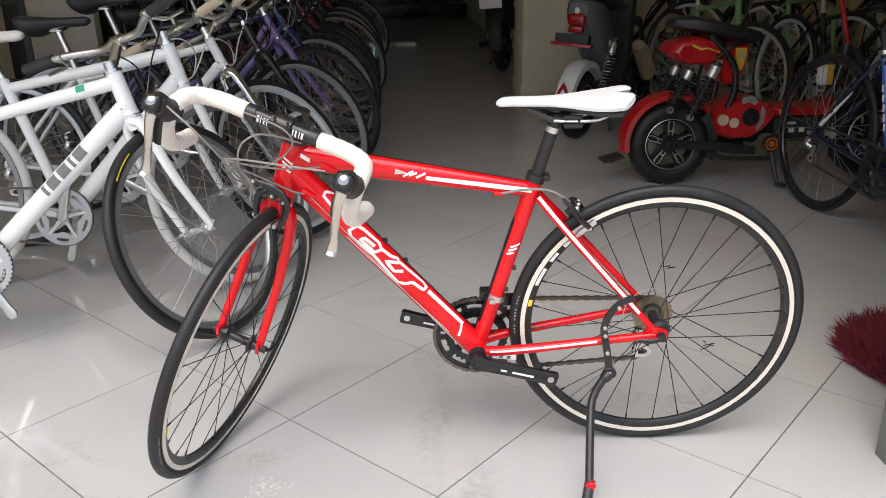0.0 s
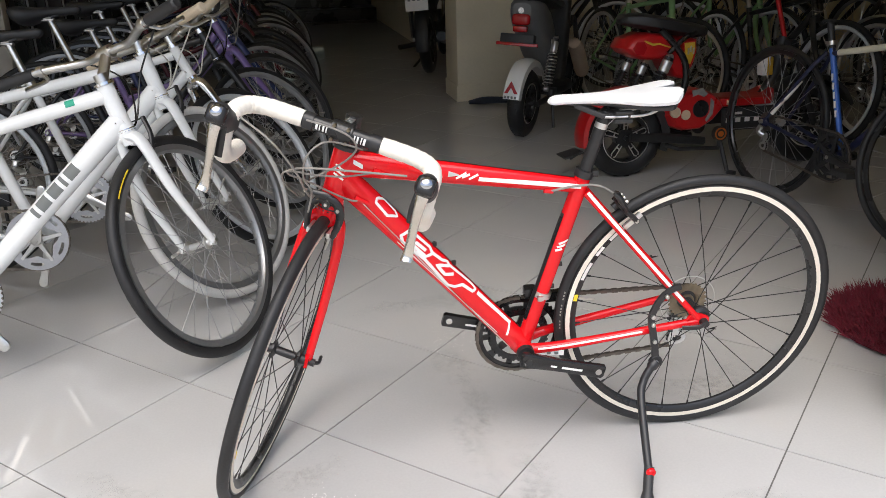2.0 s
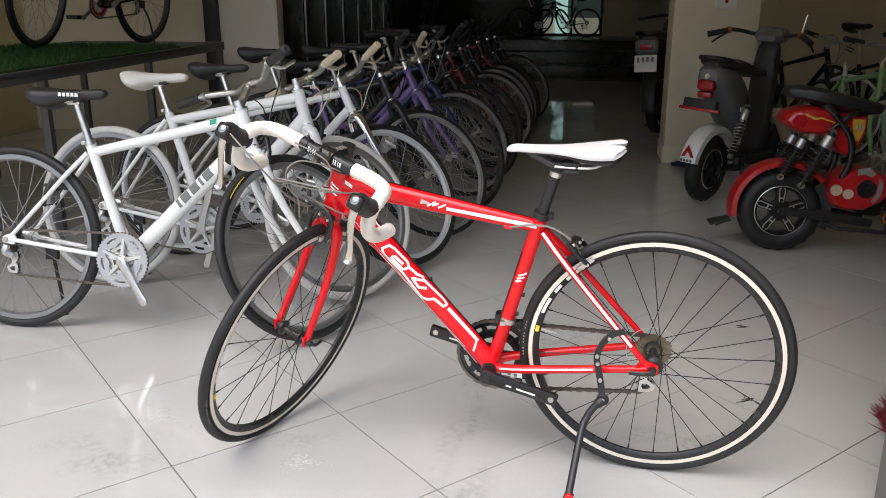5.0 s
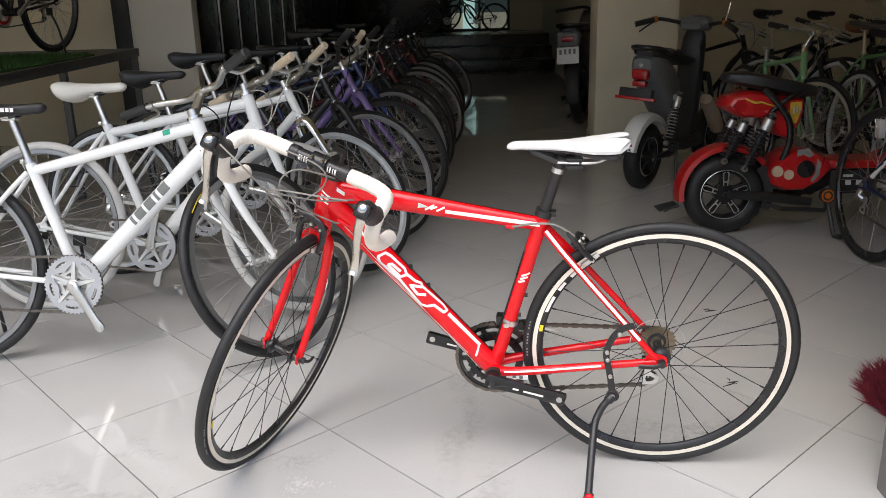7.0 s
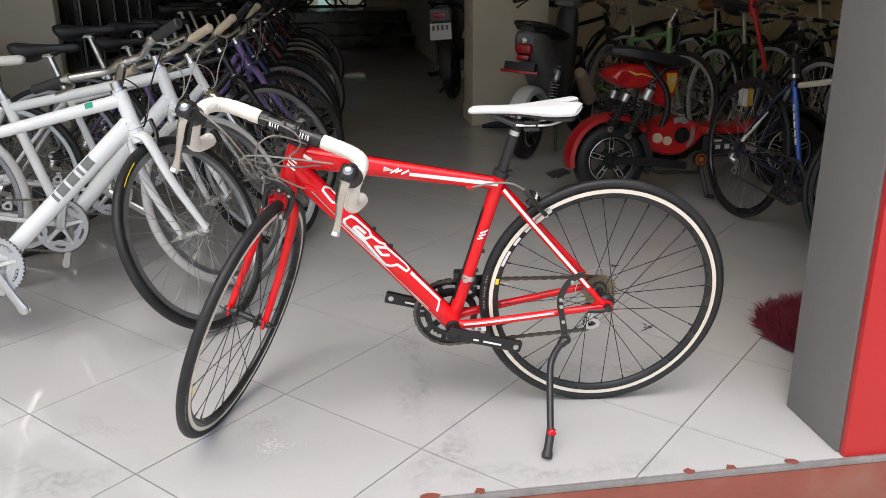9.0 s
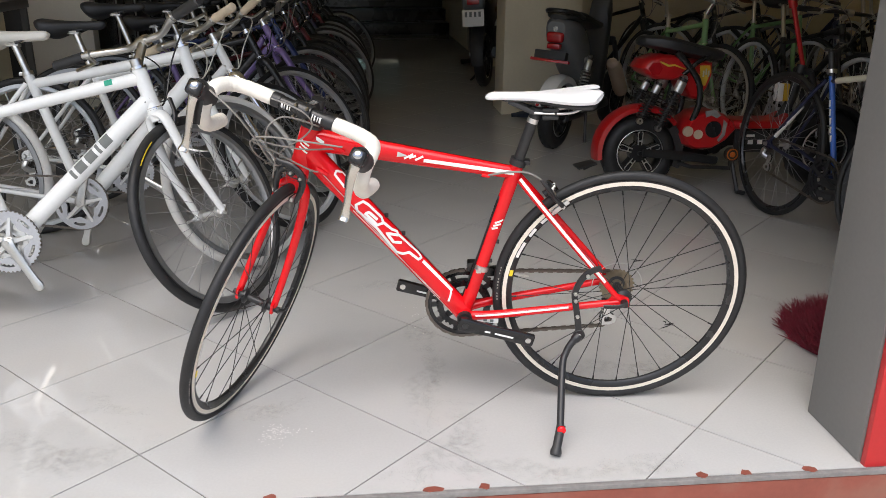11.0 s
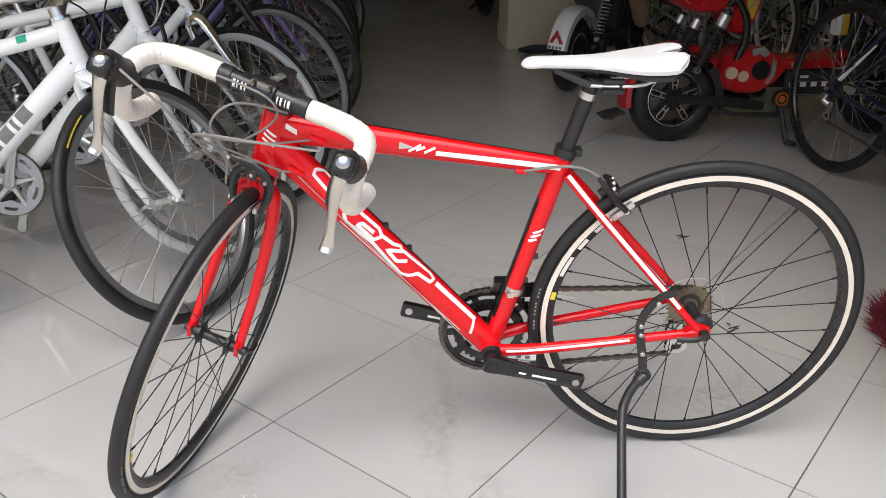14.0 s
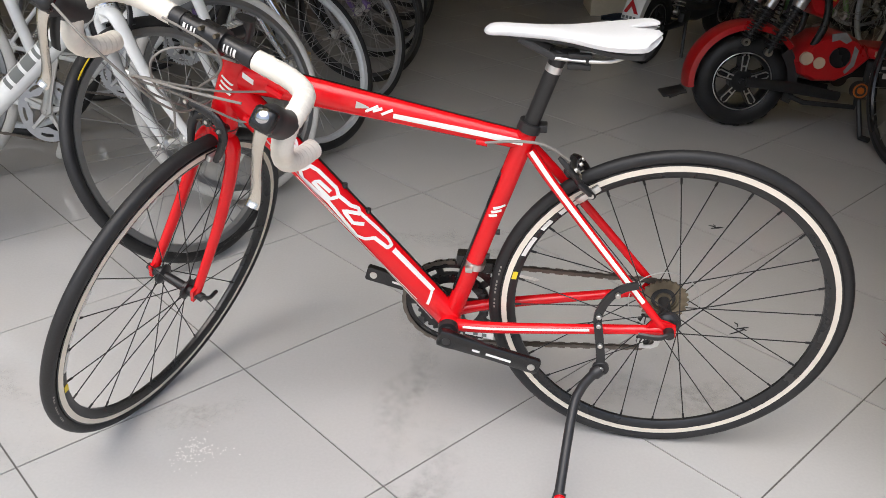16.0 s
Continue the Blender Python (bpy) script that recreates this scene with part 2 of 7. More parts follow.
def wheel(bike, name, m, R, tw, tyre_mat, rim_mat, spoke_mat, n, single, depth=0.03, track=None, lace=0.0, hub_mat=BLACK_MATT, hub_r=0.02, label="", hw=0.05, tyre_label="", valve=0.0):
    ri = R - tw * 1.05
    w = tw * 0.42
    h = depth
    rim = part(name, lathe(B(), [(ri + 0.004, -w), (ri + 0.004, w), (ri - 0.012, w * 1.02), (ri - h * 0.8, w * 0.7), (ri - h, w * 0.3), (ri - h, -w * 0.3), (ri - h * 0.8, -w * 0.7), (ri - 0.012, -w * 1.02)], 80), rim_mat, bike, label, m=m)
    prof = [(R - tw / 2 + tw / 2 * math.cos(a), tw / 2 * math.sin(a)) for a in [radians(-140 + 280 * i / 11) for i in range(12)]]
    part("tyre", lathe(B(), prof, 80), tyre_mat, rim, tyre_label)
    if track:
        for sgn in (-1, 1):
            part("brake_track", lathe(B(), [(ri + 0.001, sgn * (w + 0.0008)), (ri - 0.009, sgn * (w * 1.02 + 0.001)), (ri - 0.009, sgn * w * 0.9), (ri + 0.001, sgn * w * 0.9)], 80), track, rim, "pale machined brake track")
    hb = B()
    lathe(hb, [(0.0045, -hw - 0.012), (0.0045, hw + 0.012), (hub_r * 0.6, hw + 0.006), (hub_r * 0.62, hw - 0.012), (hub_r * 1.15, hw - 0.014), (hub_r * 1.15, hw - 0.019), (hub_r * 0.55, hw - 0.024), (hub_r * 0.5, -hw + 0.024), (hub_r * 1.15, -hw + 0.019), (hub_r * 1.15, -hw + 0.014), (hub_r * 0.62, -hw + 0.012), (hub_r * 0.6, -hw - 0.006)], 20)
    part("hub", hb, hub_mat, rim)
    rs, r0 = ri - h + 0.002, hub_r * 1.05
    ends = []
    for i in range(n):
        a = 2 * math.pi * i / n
        side = 1 if i % 2 else -1
        turn = lace * (1 if (i // 2) % 2 else -1)
        ends.append((V(r0 * math.cos(a + turn), side * (hw - 0.016), r0 * math.sin(a + turn)), V(rs * math.cos(a), side * w * 0.15, rs * math.sin(a))))
    if single:
        e0, e1 = ends[0]
        length = (e1 - e0).length
        sm = None
        for e0, e1 in ends:
            d = e1 - e0
            q = Matrix.Translation(e0) @ d.to_track_quat("Z", "Y").to_matrix().to_4x4()
            if sm is None:
                sb = B()
                sweep(sb, [V(0, 0, 0), V(0, 0, length - 0.012)], 0.0011, 5)
                sweep(sb, [V(0, 0, length - 0.014), V(0, 0, length)], 0.0022, 6)
                s = part("spoke", sb, spoke_mat, rim, m=q)
                sm = s.data
            else:
                share("spoke", sm, rim, q)
    else:
        sb = B()
        for e0, e1 in ends:
            sweep(sb, [e0, e1], 0.0013, 4)
        tagged(part("spokes", sb, spoke_mat, rim), kind="stuff")
    if valve is not None:
        part("valve", sweep(B(), [V((ri - h) * math.cos(valve), 0, (ri - h) * math.sin(valve)), V((ri - h - 0.03) * math.cos(valve), 0, (ri - h - 0.03) * math.sin(valve)), V((ri - h - 0.04) * math.cos(valve), 0, (ri - h - 0.04) * math.sin(valve))], [0.003, 0.003, 0.0015], 6), STEEL, rim)
    return rim


def saddle_mesh(L, W, thick=0.035, split=0.0, part_of="cover"):
    """A saddle with its nose at x = L, tail at 0, top near z = 0: its padded cover, or the base under it."""
    rows, n, m = [], 34, 24
    for i in range(n + 1):
        t = 0.5 - 0.5 * math.cos(math.pi * i / n)
        u = max(0.0, (t - 0.1) / 0.9)
        w = W / 2 * (1 - 0.73 / (1 + math.exp(-(u - 0.36) * 10.5)) + 0.018 * math.exp(-u * 9))
        if t < 0.09:
            w *= 0.45 + 0.55 * math.sqrt(max(0.0, 1 - (1 - t / 0.09) ** 2))
        if t > 0.93:
            w *= math.sqrt(max(0.03, 1 - ((t - 0.93) / 0.0715) ** 2))
        zt = 0.007 * (1 - t) ** 3 - 0.004 * math.sin(t * math.pi) - (0.005 * ((t - 0.88) / 0.12) ** 2 if t > 0.88 else 0)
        th = thick * (0.85 + 0.6 * (1 - t) ** 1.5)
        f = math.sqrt(max(0.02, 1 - (1 - t / 0.09) ** 2)) if t < 0.09 else (math.sqrt(max(0.02, 1 - ((t - 0.94) / 0.061) ** 2)) if t > 0.94 else 1.0)
        row = []
        for k in range(m):
            a = 2 * math.pi * k / m
            c, q = math.cos(a), math.sin(a)
            y = w * math.copysign(abs(c) ** 0.75, c)
            e = abs(y) / max(w, 1e-4)
            z = zt - 0.012 * e ** 2.5 * (w / (W / 2)) - (0.0 if q >= 0 else th * abs(q) ** 0.6 * (0.45 + 0.55 * e))
            z += 0.004 * max(0.0, q) - split * 0.006 * math.exp(-(y / 0.012) ** 2) * max(0.0, 1 - t * 1.6)
            x = L * t + max(0.0, 1 - t / 0.22) * (split * 0.055 * math.exp(-(y / 0.013) ** 2) + 0.02 * e ** 4)
            z = zt - th * 0.4 + (z - zt + th * 0.4) * f
            if part_of == "base":
                x, y, z = L * 0.03 + x * 0.84, y * 0.88, z - th * 0.35 - 0.009 * (1 - t)
            row.append(V(x, y, z))
        rows.append(row)
    return loft(B(), rows)


def city_saddle_mesh(L, W):
    """A padded city saddle: deep rounded tail, slim nose, smooth flanks."""
    rows, n, m = [], 30, 22
    for i in range(n + 1):
        t = 0.5 - 0.5 * math.cos(math.pi * i / n)
        w = W / 2 * (0.25 + 0.75 / (1 + math.exp((t - 0.42) * 9.0)))
        f = 1.0
        if t < 0.16:
            f = math.sqrt(max(0.0, 1 - (1 - t / 0.16) ** 2))
            w *= 0.35 + 0.65 * f
        if t > 0.9:
            f = math.sqrt(max(0.0, 1 - ((t - 0.9) / 0.1) ** 2))
            w *= 0.3 + 0.7 * f
        f = max(f, 0.06)
        top = 0.012 * (1 - t) ** 2 - 0.006 * math.sin(t * math.pi) + 0.004 * t
        th = 0.036 + 0.042 * math.exp(-((t - 0.2) / 0.26) ** 2)
        mid = top - th * 0.45
        row = []
        for k in range(m):
            a = 2 * math.pi * k / m
            c, q = math.cos(a), math.sin(a)
            y = w * math.copysign(abs(c) ** 0.8, c)
            z = th * 0.45 * abs(q) ** 0.8 if q > 0 else -th * 0.55 * abs(q) ** 0.7
            row.append(V(L * t, y, mid + z * f))
        rows.append(row)
    return loft(B(), rows)


def stays(bm, a, b, off_a, off_b, ra, rb, up=(0, 1, 0)):
    for s in (-1, 1):
        sweep(bm, curve_pts([V(a[0], s * off_a, a[1]), V(a[0] * 0.75 + b[0] * 0.25, s * (off_a * 0.55 + off_b * 0.45), a[1] * 0.75 + b[1] * 0.25), V(b[0], s * off_b, b[1])], 5), [ra + (rb - ra) * i / 10 for i in range(11)], 10, up=up)


def crank_arm(length, name, material, parent, m, k=1.0, label=""):
    bm = B()
    rows = []
    boxy = ((-0.1, 0.009, 0.007), (-0.085, 0.0125, 0.008), (0, 0.0138, 0.0085), (0.12, 0.0122, 0.0085), (0.5, 0.0112, 0.0075), (0.88, 0.0118, 0.007), (1.0, 0.0122, 0.007), (1.07, 0.0122, 0.007), (1.09, 0.0095, 0.006))
    for t, w, d in boxy if k > 1.1 else ((-0.09, 0.004, 0.006), (-0.06, 0.011, 0.007), (0, 0.017, 0.008), (0.15, 0.0135, 0.007), (0.5, 0.011, 0.006), (0.85, 0.0115, 0.006), (0.95, 0.014, 0.0065), (1.0, 0.0135, 0.0065), (1.05, 0.010, 0.006), (1.07, 0.004, 0.005)):
        x, w = t * length, w * k
        rows.append([V(x, d, -w), V(x, d, w), V(x, d * 0.4, w * 1.15), V(x, -d * 0.6, w * 1.1), V(x, -d, w * 0.8), V(x, -d, -w * 0.8), V(x, -d * 0.6, -w * 1.1), V(x, d * 0.4, -w * 1.15)])
    loft(bm, rows)
    arm = part(name, bm, material, parent, label, m=m)
    part("axle_bolt", disc(B(), 0.008, -0.0105, 0.0105, (0, 0, 0), 14), DARK_GREY if k > 1.1 else STEEL, arm)
    part("pedal_thread", disc(B(), 0.0075, -0.0085, 0.0085, (length, 0, 0), 14), STEEL, arm)
    return arm


def chainring_mesh(r, teeth, y, arms=5, th=0.003):
    bm = B()
    outer = []
    for i in range(teeth * 4):
        a = 2 * math.pi * i / (teeth * 4)
        rr = r + (0.0045 if i % 4 in (1, 2) else 0.0)
        outer.append((a, rr))
    ri = r - 0.014
    rings = []
    for yy, which in ((y - th / 2, 0), (y + th / 2, 0)):
        rings.append(([bm.verts.new((rr * math.cos(a), yy, rr * math.sin(a))) for a, rr in outer], [bm.verts.new((ri * math.cos(a), yy, ri * math.sin(a))) for a, _ in outer]))
    n = len(outer)
    (o0, i0), (o1, i1) = rings
    for k in range(n):
        j = (k + 1) % n
        bm.faces.new((o0[k], o0[j], i0[j], i0[k]))
        bm.faces.new((o1[j], o1[k], i1[k], i1[j]))
        bm.faces.new((o0[j], o0[k], o1[k], o1[j]))
        bm.faces.new((i0[k], i0[j], i1[j], i1[k]))
    return bm


def ring_plate(r, teeth, y, th=0.003, notch=0.0045):
    """A broad chainring: toothed rim, flower-shaped middle and five long slots."""
    bm = B()
    n = max(teeth * 4, 120) // 20 * 20
    per = max(1, round(n / teeth / 2)) if teeth else 1
    cols = []
    for i in range(n):
        a = 2 * math.pi * i / n
        lobe = math.cos(5 * a)
        tooth = notch if teeth and (i // per) % 2 else 0.0
        cols.append([bm.verts.new((q * math.cos(a), y, q * math.sin(a))) for q in (r * (0.62 - 0.09 * lobe), r * (0.77 - 0.015 * lobe), r * (0.845 + 0.02 * lobe), r * 0.93, r + tooth)])
    for i in range(n):
        p, q = cols[i], cols[(i + 1) % n]
        for k in range(4):
            if k == 1 and math.cos(5 * 2 * math.pi * (i + 0.5) / n) > 0.25:
                continue
            bm.faces.new((p[k], p[k + 1], q[k + 1], q[k]))
    bmesh.ops.recalc_face_normals(bm, faces=bm.faces)
    bmesh.ops.solidify(bm, geom=bm.faces[:], thickness=th)
    return bm


def star_mesh(r, y, w=0.0085):
    """The five tapered arms between crank and chainring."""
    bm = B()
    for i in range(5):
        m = Matrix.Rotation(-(2 * math.pi * (i + 0.5) / 5), 4, "Y")
        loft(bm, [[m @ V(x, y + s * d, z) for s, z in ((-1, -ww * 0.7), (-1, ww * 0.7), (1, ww), (1, -ww))] for x, ww, d in ((0.0, w * 1.5, 0.006), (r * 0.35, w, 0.005), (r * 0.7, w * 0.75, 0.0035), (r * 0.78, w * 0.95, 0.003), (r * 0.82, w * 0.5, 0.003))])
    disc(bm, 0.021, y - 0.007, y + 0.006, seg=20, bev=0.002)
    return bm


def spider_mesh(r, y, arms=5, w=0.009):
    bm = B()
    for i in range(arms):
        a = 2 * math.pi * i / arms + 0.3
        m = Matrix.Rotation(-a, 4, "Y")
        rows = [[m @ V(x, y + s * 0.003, z) for s, z in ((-1, -ww), (-1, ww), (1, ww), (1, -ww))] for x, ww in ((0.0, w * 1.3), (r * 0.5, w), (r * 0.85, w * 0.8), (r, w * 1.1))]
        loft(bm, rows)
    lathe(bm, [(r * 0.74, y - 0.002), (r * 0.84, y - 0.002), (r * 0.84, y + 0.002), (r * 0.74, y + 0.002)], 40)
    for i in range(arms * 2):
        m = Matrix.Rotation(-(math.pi * i / arms + 0.3), 4, "Y")
        loft(bm, [[m @ V(x, y + k * 0.002, z) for k, z in ((-1, -0.007), (-1, 0.007), (1, 0.007), (1, -0.007))] for x in (r * 0.8, r * 1.02)])
    disc(bm, 0.02, y - 0.006, y + 0.006, seg=20, bev=0.002)
    return bm


def chain_mesh(c0, r0, c1, r1, y0, y1):
    """A closed chain of single links round two sprockets; c0 is the front one."""
    path = [V(c0[0] + r0 * math.sin(radians(a)), y0, c0[1] + r0 * math.cos(radians(a))) for a in range(0, 181, 6)]
    path += [V(c1[0] + 0.03, y1, c1[1] - 0.131), V(c1[0] + 0.015, y1, c1[1] - 0.128), V(c1[0] + 0.002, y1, c1[1] - 0.112), V(c1[0] + 0.016, y1, c1[1] - 0.07), V(c1[0] + 0.018, y1, c1[1] - 0.05), V(c1[0] + 0.008, y1, c1[1] - 0.042)]
    path += [V(c1[0] - r1 * math.sin(radians(a)), y1, c1[1] - r1 * math.cos(radians(a))) for a in range(0, 181, 15)]
    path.append(path[0])
    line, left = [path[0]], 0.0127
    for p, q in zip(path, path[1:]):
        d, done = (q - p).length, 0.0
        while d - done >= left:
            done += left
            line.append(p.lerp(q, done / d))
            left = 0.0127
        left -= d - done
    bm = B()
    for i, (p, q) in enumerate(zip(line, line[1:])):
        off = 0.0026 if i % 2 else 0.004
        for s in (-1, 1):
            box(bm, (p + q) / 2 + V(0, s * off, 0), (0.015, 0.0016, 0.0066 if i % 2 else 0.0082), m=(q - p).to_track_quat("X", "Z").to_matrix().to_4x4())
        box(bm, q, (0.004, 0.009, 0.004))
    return bm


def caliper(m, parent, name, reach=0.057, body=BLACK):
    """A dual-pivot rim brake over the tyre; x away from the frame, z up, origin at its bolt; the cable side is -y."""
    bm = B()
    e = -reach
    arc = curve_pts([V(0.014, -0.046, 0.022), V(0.015, -0.03, 0.019), V(0.016, -0.006, 0.02), V(0.016, 0.02, 0.011), V(0.016, 0.033, -0.008), V(0.015, 0.034, e * 0.6), V(0.012, 0.028, e - 0.006)], 5)
    sweep(bm, arc, [(0.006 + 0.0035 * math.sin(math.pi * i / (len(arc) - 1)), 0.0065) for i in range(len(arc))], 10, up=(1, 0, 0))
    arc = curve_pts([V(0.006, 0.024, 0.004), V(0.006, 0.0, 0.008), V(0.007, -0.024, 0.003), V(0.008, -0.034, -0.014), V(0.01, -0.033, e * 0.6), V(0.01, -0.028, e - 0.006)], 5)
    sweep(bm, arc, [(0.006 + 0.003 * math.sin(math.pi * i / (len(arc) - 1)), 0.006) for i in range(len(arc))], 10, up=(1, 0, 0))
    sweep(bm, curve_pts([V(0.008, -0.034, -0.006), V(0.012, -0.044, 0.012), V(0.013, -0.05, 0.034)], 4), [(0.006, 0.0055)] * 9, 8, up=(1, 0, 0))
    sweep(bm, [V(-0.01, 0, 0.004), V(0.02, 0, 0.004)], 0.009, 14)
    sweep(bm, [V(0.0, 0.027, 0.0), V(0.022, 0.027, 0.0)], 0.008, 12)
    ob = part(name, bm, body, parent, m=m)
    for k in (-1, 1):
        pb = B()
        box(pb, (0.004, k * 0.021, e), (0.048, 0.008, 0.012), 0.003)
        part("brake_pad", pb, ALU, ob, "silver brake pad holder")
        pb = B()
        box(pb, (0.002, k * 0.0155, e), (0.046, 0.0045, 0.009), 0.001)
        part("pad_rubber", pb, PLASTIC, ob)
        part("pad_bolt", disc(B(), 0.0045, k * 0.024, k * 0.036, (0.01, 0, e), 10), STEEL, ob)
    part("barrel_adjuster", sweep(B(), [V(0.014, -0.05, 0.034), V(0.014, -0.0515, 0.046), V(0.014, -0.0525, 0.058)], [0.0055, 0.005, 0.0035], 10), PLASTIC, ob)
    for y, z in ((0.0, 0.005), (0.027, 0.0), (-0.047, 0.021)):
        part("pivot_bolt", sweep(B(), [V(0.02, y, z), V(0.025, y, z)], [0.0045, 0.0035], 10), STEEL, ob)
    part("spring", sweep(B(), [V(0.011 + 0.005 * math.sin(i * 1.1), 0.004 * math.cos(i * 1.1) - 0.02, 0.012 - 0.0022 * i) for i in range(12)], 0.0014, 5), BRONZE, ob)
    return ob


def bicycle(name, label, m, g, group=""):
    """g holds the geometry and the looks. x forward, y to the rider's left, z up; origin where the rear tyre touches the ground."""
    bike = tagged(new(name), label, "bicycle", group)
    bike.matrix_basis = m
    R, bb, st, ht, hb = g["R"], g["bb"], g["st"], g["ht"], g["hb"]
    paint, single = g["paint"], g.get("single", False)
    S = steer_matrix(g)
    axis = (V(ht[0], 0, ht[1]) - V(hb[0], 0, hb[1])).normalized()
    fwd = V(axis.z, 0, -axis.x)
    # frame
    bm = B()
    tr = g.get("tubes", (0.017, 0.019, 0.016, 0.02))
    tt = g.get("tt", (st[0] + 0.005, st[1] - 0.03))
    if g.get("low"):
        sweep(bm, curve_pts([V(ht[0], 0, ht[1] - 0.05), V(ht[0] * 0.6 + bb[0] * 0.4, 0, ht[1] * 0.55 + bb[1] * 0.45), V(st[0] * 0.55 + bb[0] * 0.45, 0, bb[1] * 0.55 + st[1] * 0.45)], 8), tr[0], 12)
    else:
        hx = g.get("tth", (ht[0] - 0.004, ht[1] - 0.028))
        sweep(bm, [V(hx[0], 0, hx[1]), V(tt[0], 0, tt[1])], [g.get("ttr", (tr[0], tr[0])), (tr[0] * 0.85, tr[0] * 0.85)], 16, up=(0, 0, 1))
    dh = g.get("dth", (hb[0] - 0.004, hb[1] + 0.03))
    sweep(bm, [V(dh[0], 0, dh[1]), V(dh[0] * 0.9 + bb[0] * 0.1, 0, dh[1] * 0.9 + bb[1] * 0.1), V(bb[0], 0, bb[1])], [(tr[1] * 0.9, tr[1] * 1.1), (tr[1], tr[1] * 1.1), (tr[1], tr[1])], 18, up=(0, 0, 1))
    sweep(bm, [V(bb[0], 0, bb[1]), V(st[0], 0, st[1])], tr[2], 16)
    sweep(bm, [V(hb[0], 0, hb[1]), V(*[hb[0] * 0.85 + ht[0] * 0.15, 0, hb[1] * 0.85 + ht[1] * 0.15]), V(ht[0], 0, ht[1])], [tr[3] * 1.12, tr[3], tr[3] * 0.97], 18)
    stays(bm, bb, (0.012, R), 0.022, 0.062, *g.get("cs", (0.011, 0.008)))
    stays(bm, (st[0] - 0.004, st[1] - g.get("ss", 0.035)), (0.012, R + 0.006), 0.012, 0.062, 0.0095, 0.0075)
    lathe(bm, [(0.021, -0.034), (0.021, 0.034), (0.015, 0.034), (0.015, -0.034)], 20, m=Matrix.Translation((bb[0], 0, bb[1])))
    for s in (-1, 1):
        prism(bm, [(-0.014, R - 0.012), (0.03, R - 0.018), (0.04, R + 0.004), (0.028, R + 0.024), (0.0, R + 0.016), (-0.012, R + 0.01)], s * 0.058, s * 0.066)
    fr = part("frame", bm, paint, bike, g.get("frame_label", ""))
    # fork
    fm = g.get("fork", paint)
    bm = B()
    crown = V(hb[0], 0, hb[1]) - axis * 0.012
    rake = g.get("rake", 0.045)
    axle = None
    low = (hb[1] - R + g.get("fork_drop", 0.0)) / axis.z
    axle = V(hb[0], 0, hb[1]) - axis * low + fwd * rake
    fl = g.get("fork_w", 0.05)
    sweep(bm, [V(hb[0], 0, hb[1]) - axis * 0.001, crown - axis * 0.03], [tr[3] * 1.15, tr[3] * 0.9], 16)
    for s in (-1, 1):
        pts = curve_pts([crown - axis * 0.006 + V(0, s * 0.006, 0), crown - axis * 0.035 + V(0, s * 0.034, 0), crown.lerp(axle, 0.5) - fwd * (rake * 0.3) + V(0, s * (fl - 0.006), 0), axle + V(0, s * fl, 0)], 7)
        fr0 = g.get("fork_r", 0.013)
        sweep(bm, pts, [(fr0 * (0.85 - 0.3 * i / (len(pts) - 1)), fr0 * (1.35 - 0.75 * i / (len(pts) - 1))) for i in range(len(pts))], 12, up=fwd)
        prism(bm, [(axle.x - 0.012, axle.z - 0.012), (axle.x + 0.012, axle.z - 0.012), (axle.x + 0.012, axle.z + 0.02), (axle.x - 0.008, axle.z + 0.022)], s * (fl - 0.004), s * (fl + 0.003))
    bm.transform(S)
    part("fork", bm, fm, bike, g.get("fork_label", ""))
    bm = B()
    for p in (V(ht[0], 0, ht[1]), V(hb[0], 0, hb[1]) - axis * 0.006):
        sweep(bm, [p, p + axis * 0.008], tr[3] * 1.12, 18)
    sweep(bm, [V(ht[0], 0, ht[1]) + axis * 0.006, V(ht[0], 0, ht[1]) + axis * g.get("spacer", 0.02)], 0.0165, 16)
    sweep(bm, [V(hb[0], 0, hb[1]), V(ht[0], 0, ht[1])], 0.01, 8)
    part("headset", bm, BLACK_MATT if g.get("dark") else CHROME, bike)
    # wheels
    wk = dict(R=R, tw=g.get("tw", 0.032), tyre_mat=g.get("tyre", RUBBER), rim_mat=g.get("rim", RIM_GREY), spoke_mat=g.get("spoke", SPOKE_STEEL), single=single, depth=g.get("depth", 0.022), track=g.get("track"), hub_mat=g.get("hub", ALU))
    wheel(bike, "front_wheel", S @ Matrix.Translation(axle) @ Matrix.Rotation(radians(g.get("spin", 10)), 4, "Y"), n=g.get("nf", 32), lace=g.get("lf", 1.1), hub_r=0.018, hw=fl - 0.004, valve=g.get("vf", 1.0), **wk)
    rw = wheel(bike, "rear_wheel", Matrix.Translation((0, 0, R)) @ Matrix.Rotation(radians(g.get("spin_r", 4)), 4, "Y"), n=g.get("nr", 32), lace=1.2, hub_r=0.022, hw=0.056, valve=g.get("vr", 2.0), **wk)
    # skewers
    bm = B()
    sweep(bm, [axle + V(0, fl + 0.0, 0), axle + V(0, fl + 0.016, 0)], [0.008, 0.009], 12)
    sweep(bm, curve_pts([axle + V(0, fl + 0.012, 0), axle + V(-0.012, fl + 0.022, -0.008), axle + V(-0.035, fl + 0.02, -0.016)], 4), [(0.004, 0.005)] * 9, 8)
    sweep(bm, [axle - V(0, fl - 0.0, 0), axle - V(0, fl + 0.014, 0)], [0.009, 0.007], 12)
    sweep(bm, [axle - V(0, fl, 0), axle + V(0, fl, 0)], 0.003, 8)
    bm.transform(S)
    part("skewer", bm, BLACK_MATT if g.get("dark") else STEEL, bike)
    bm = B()
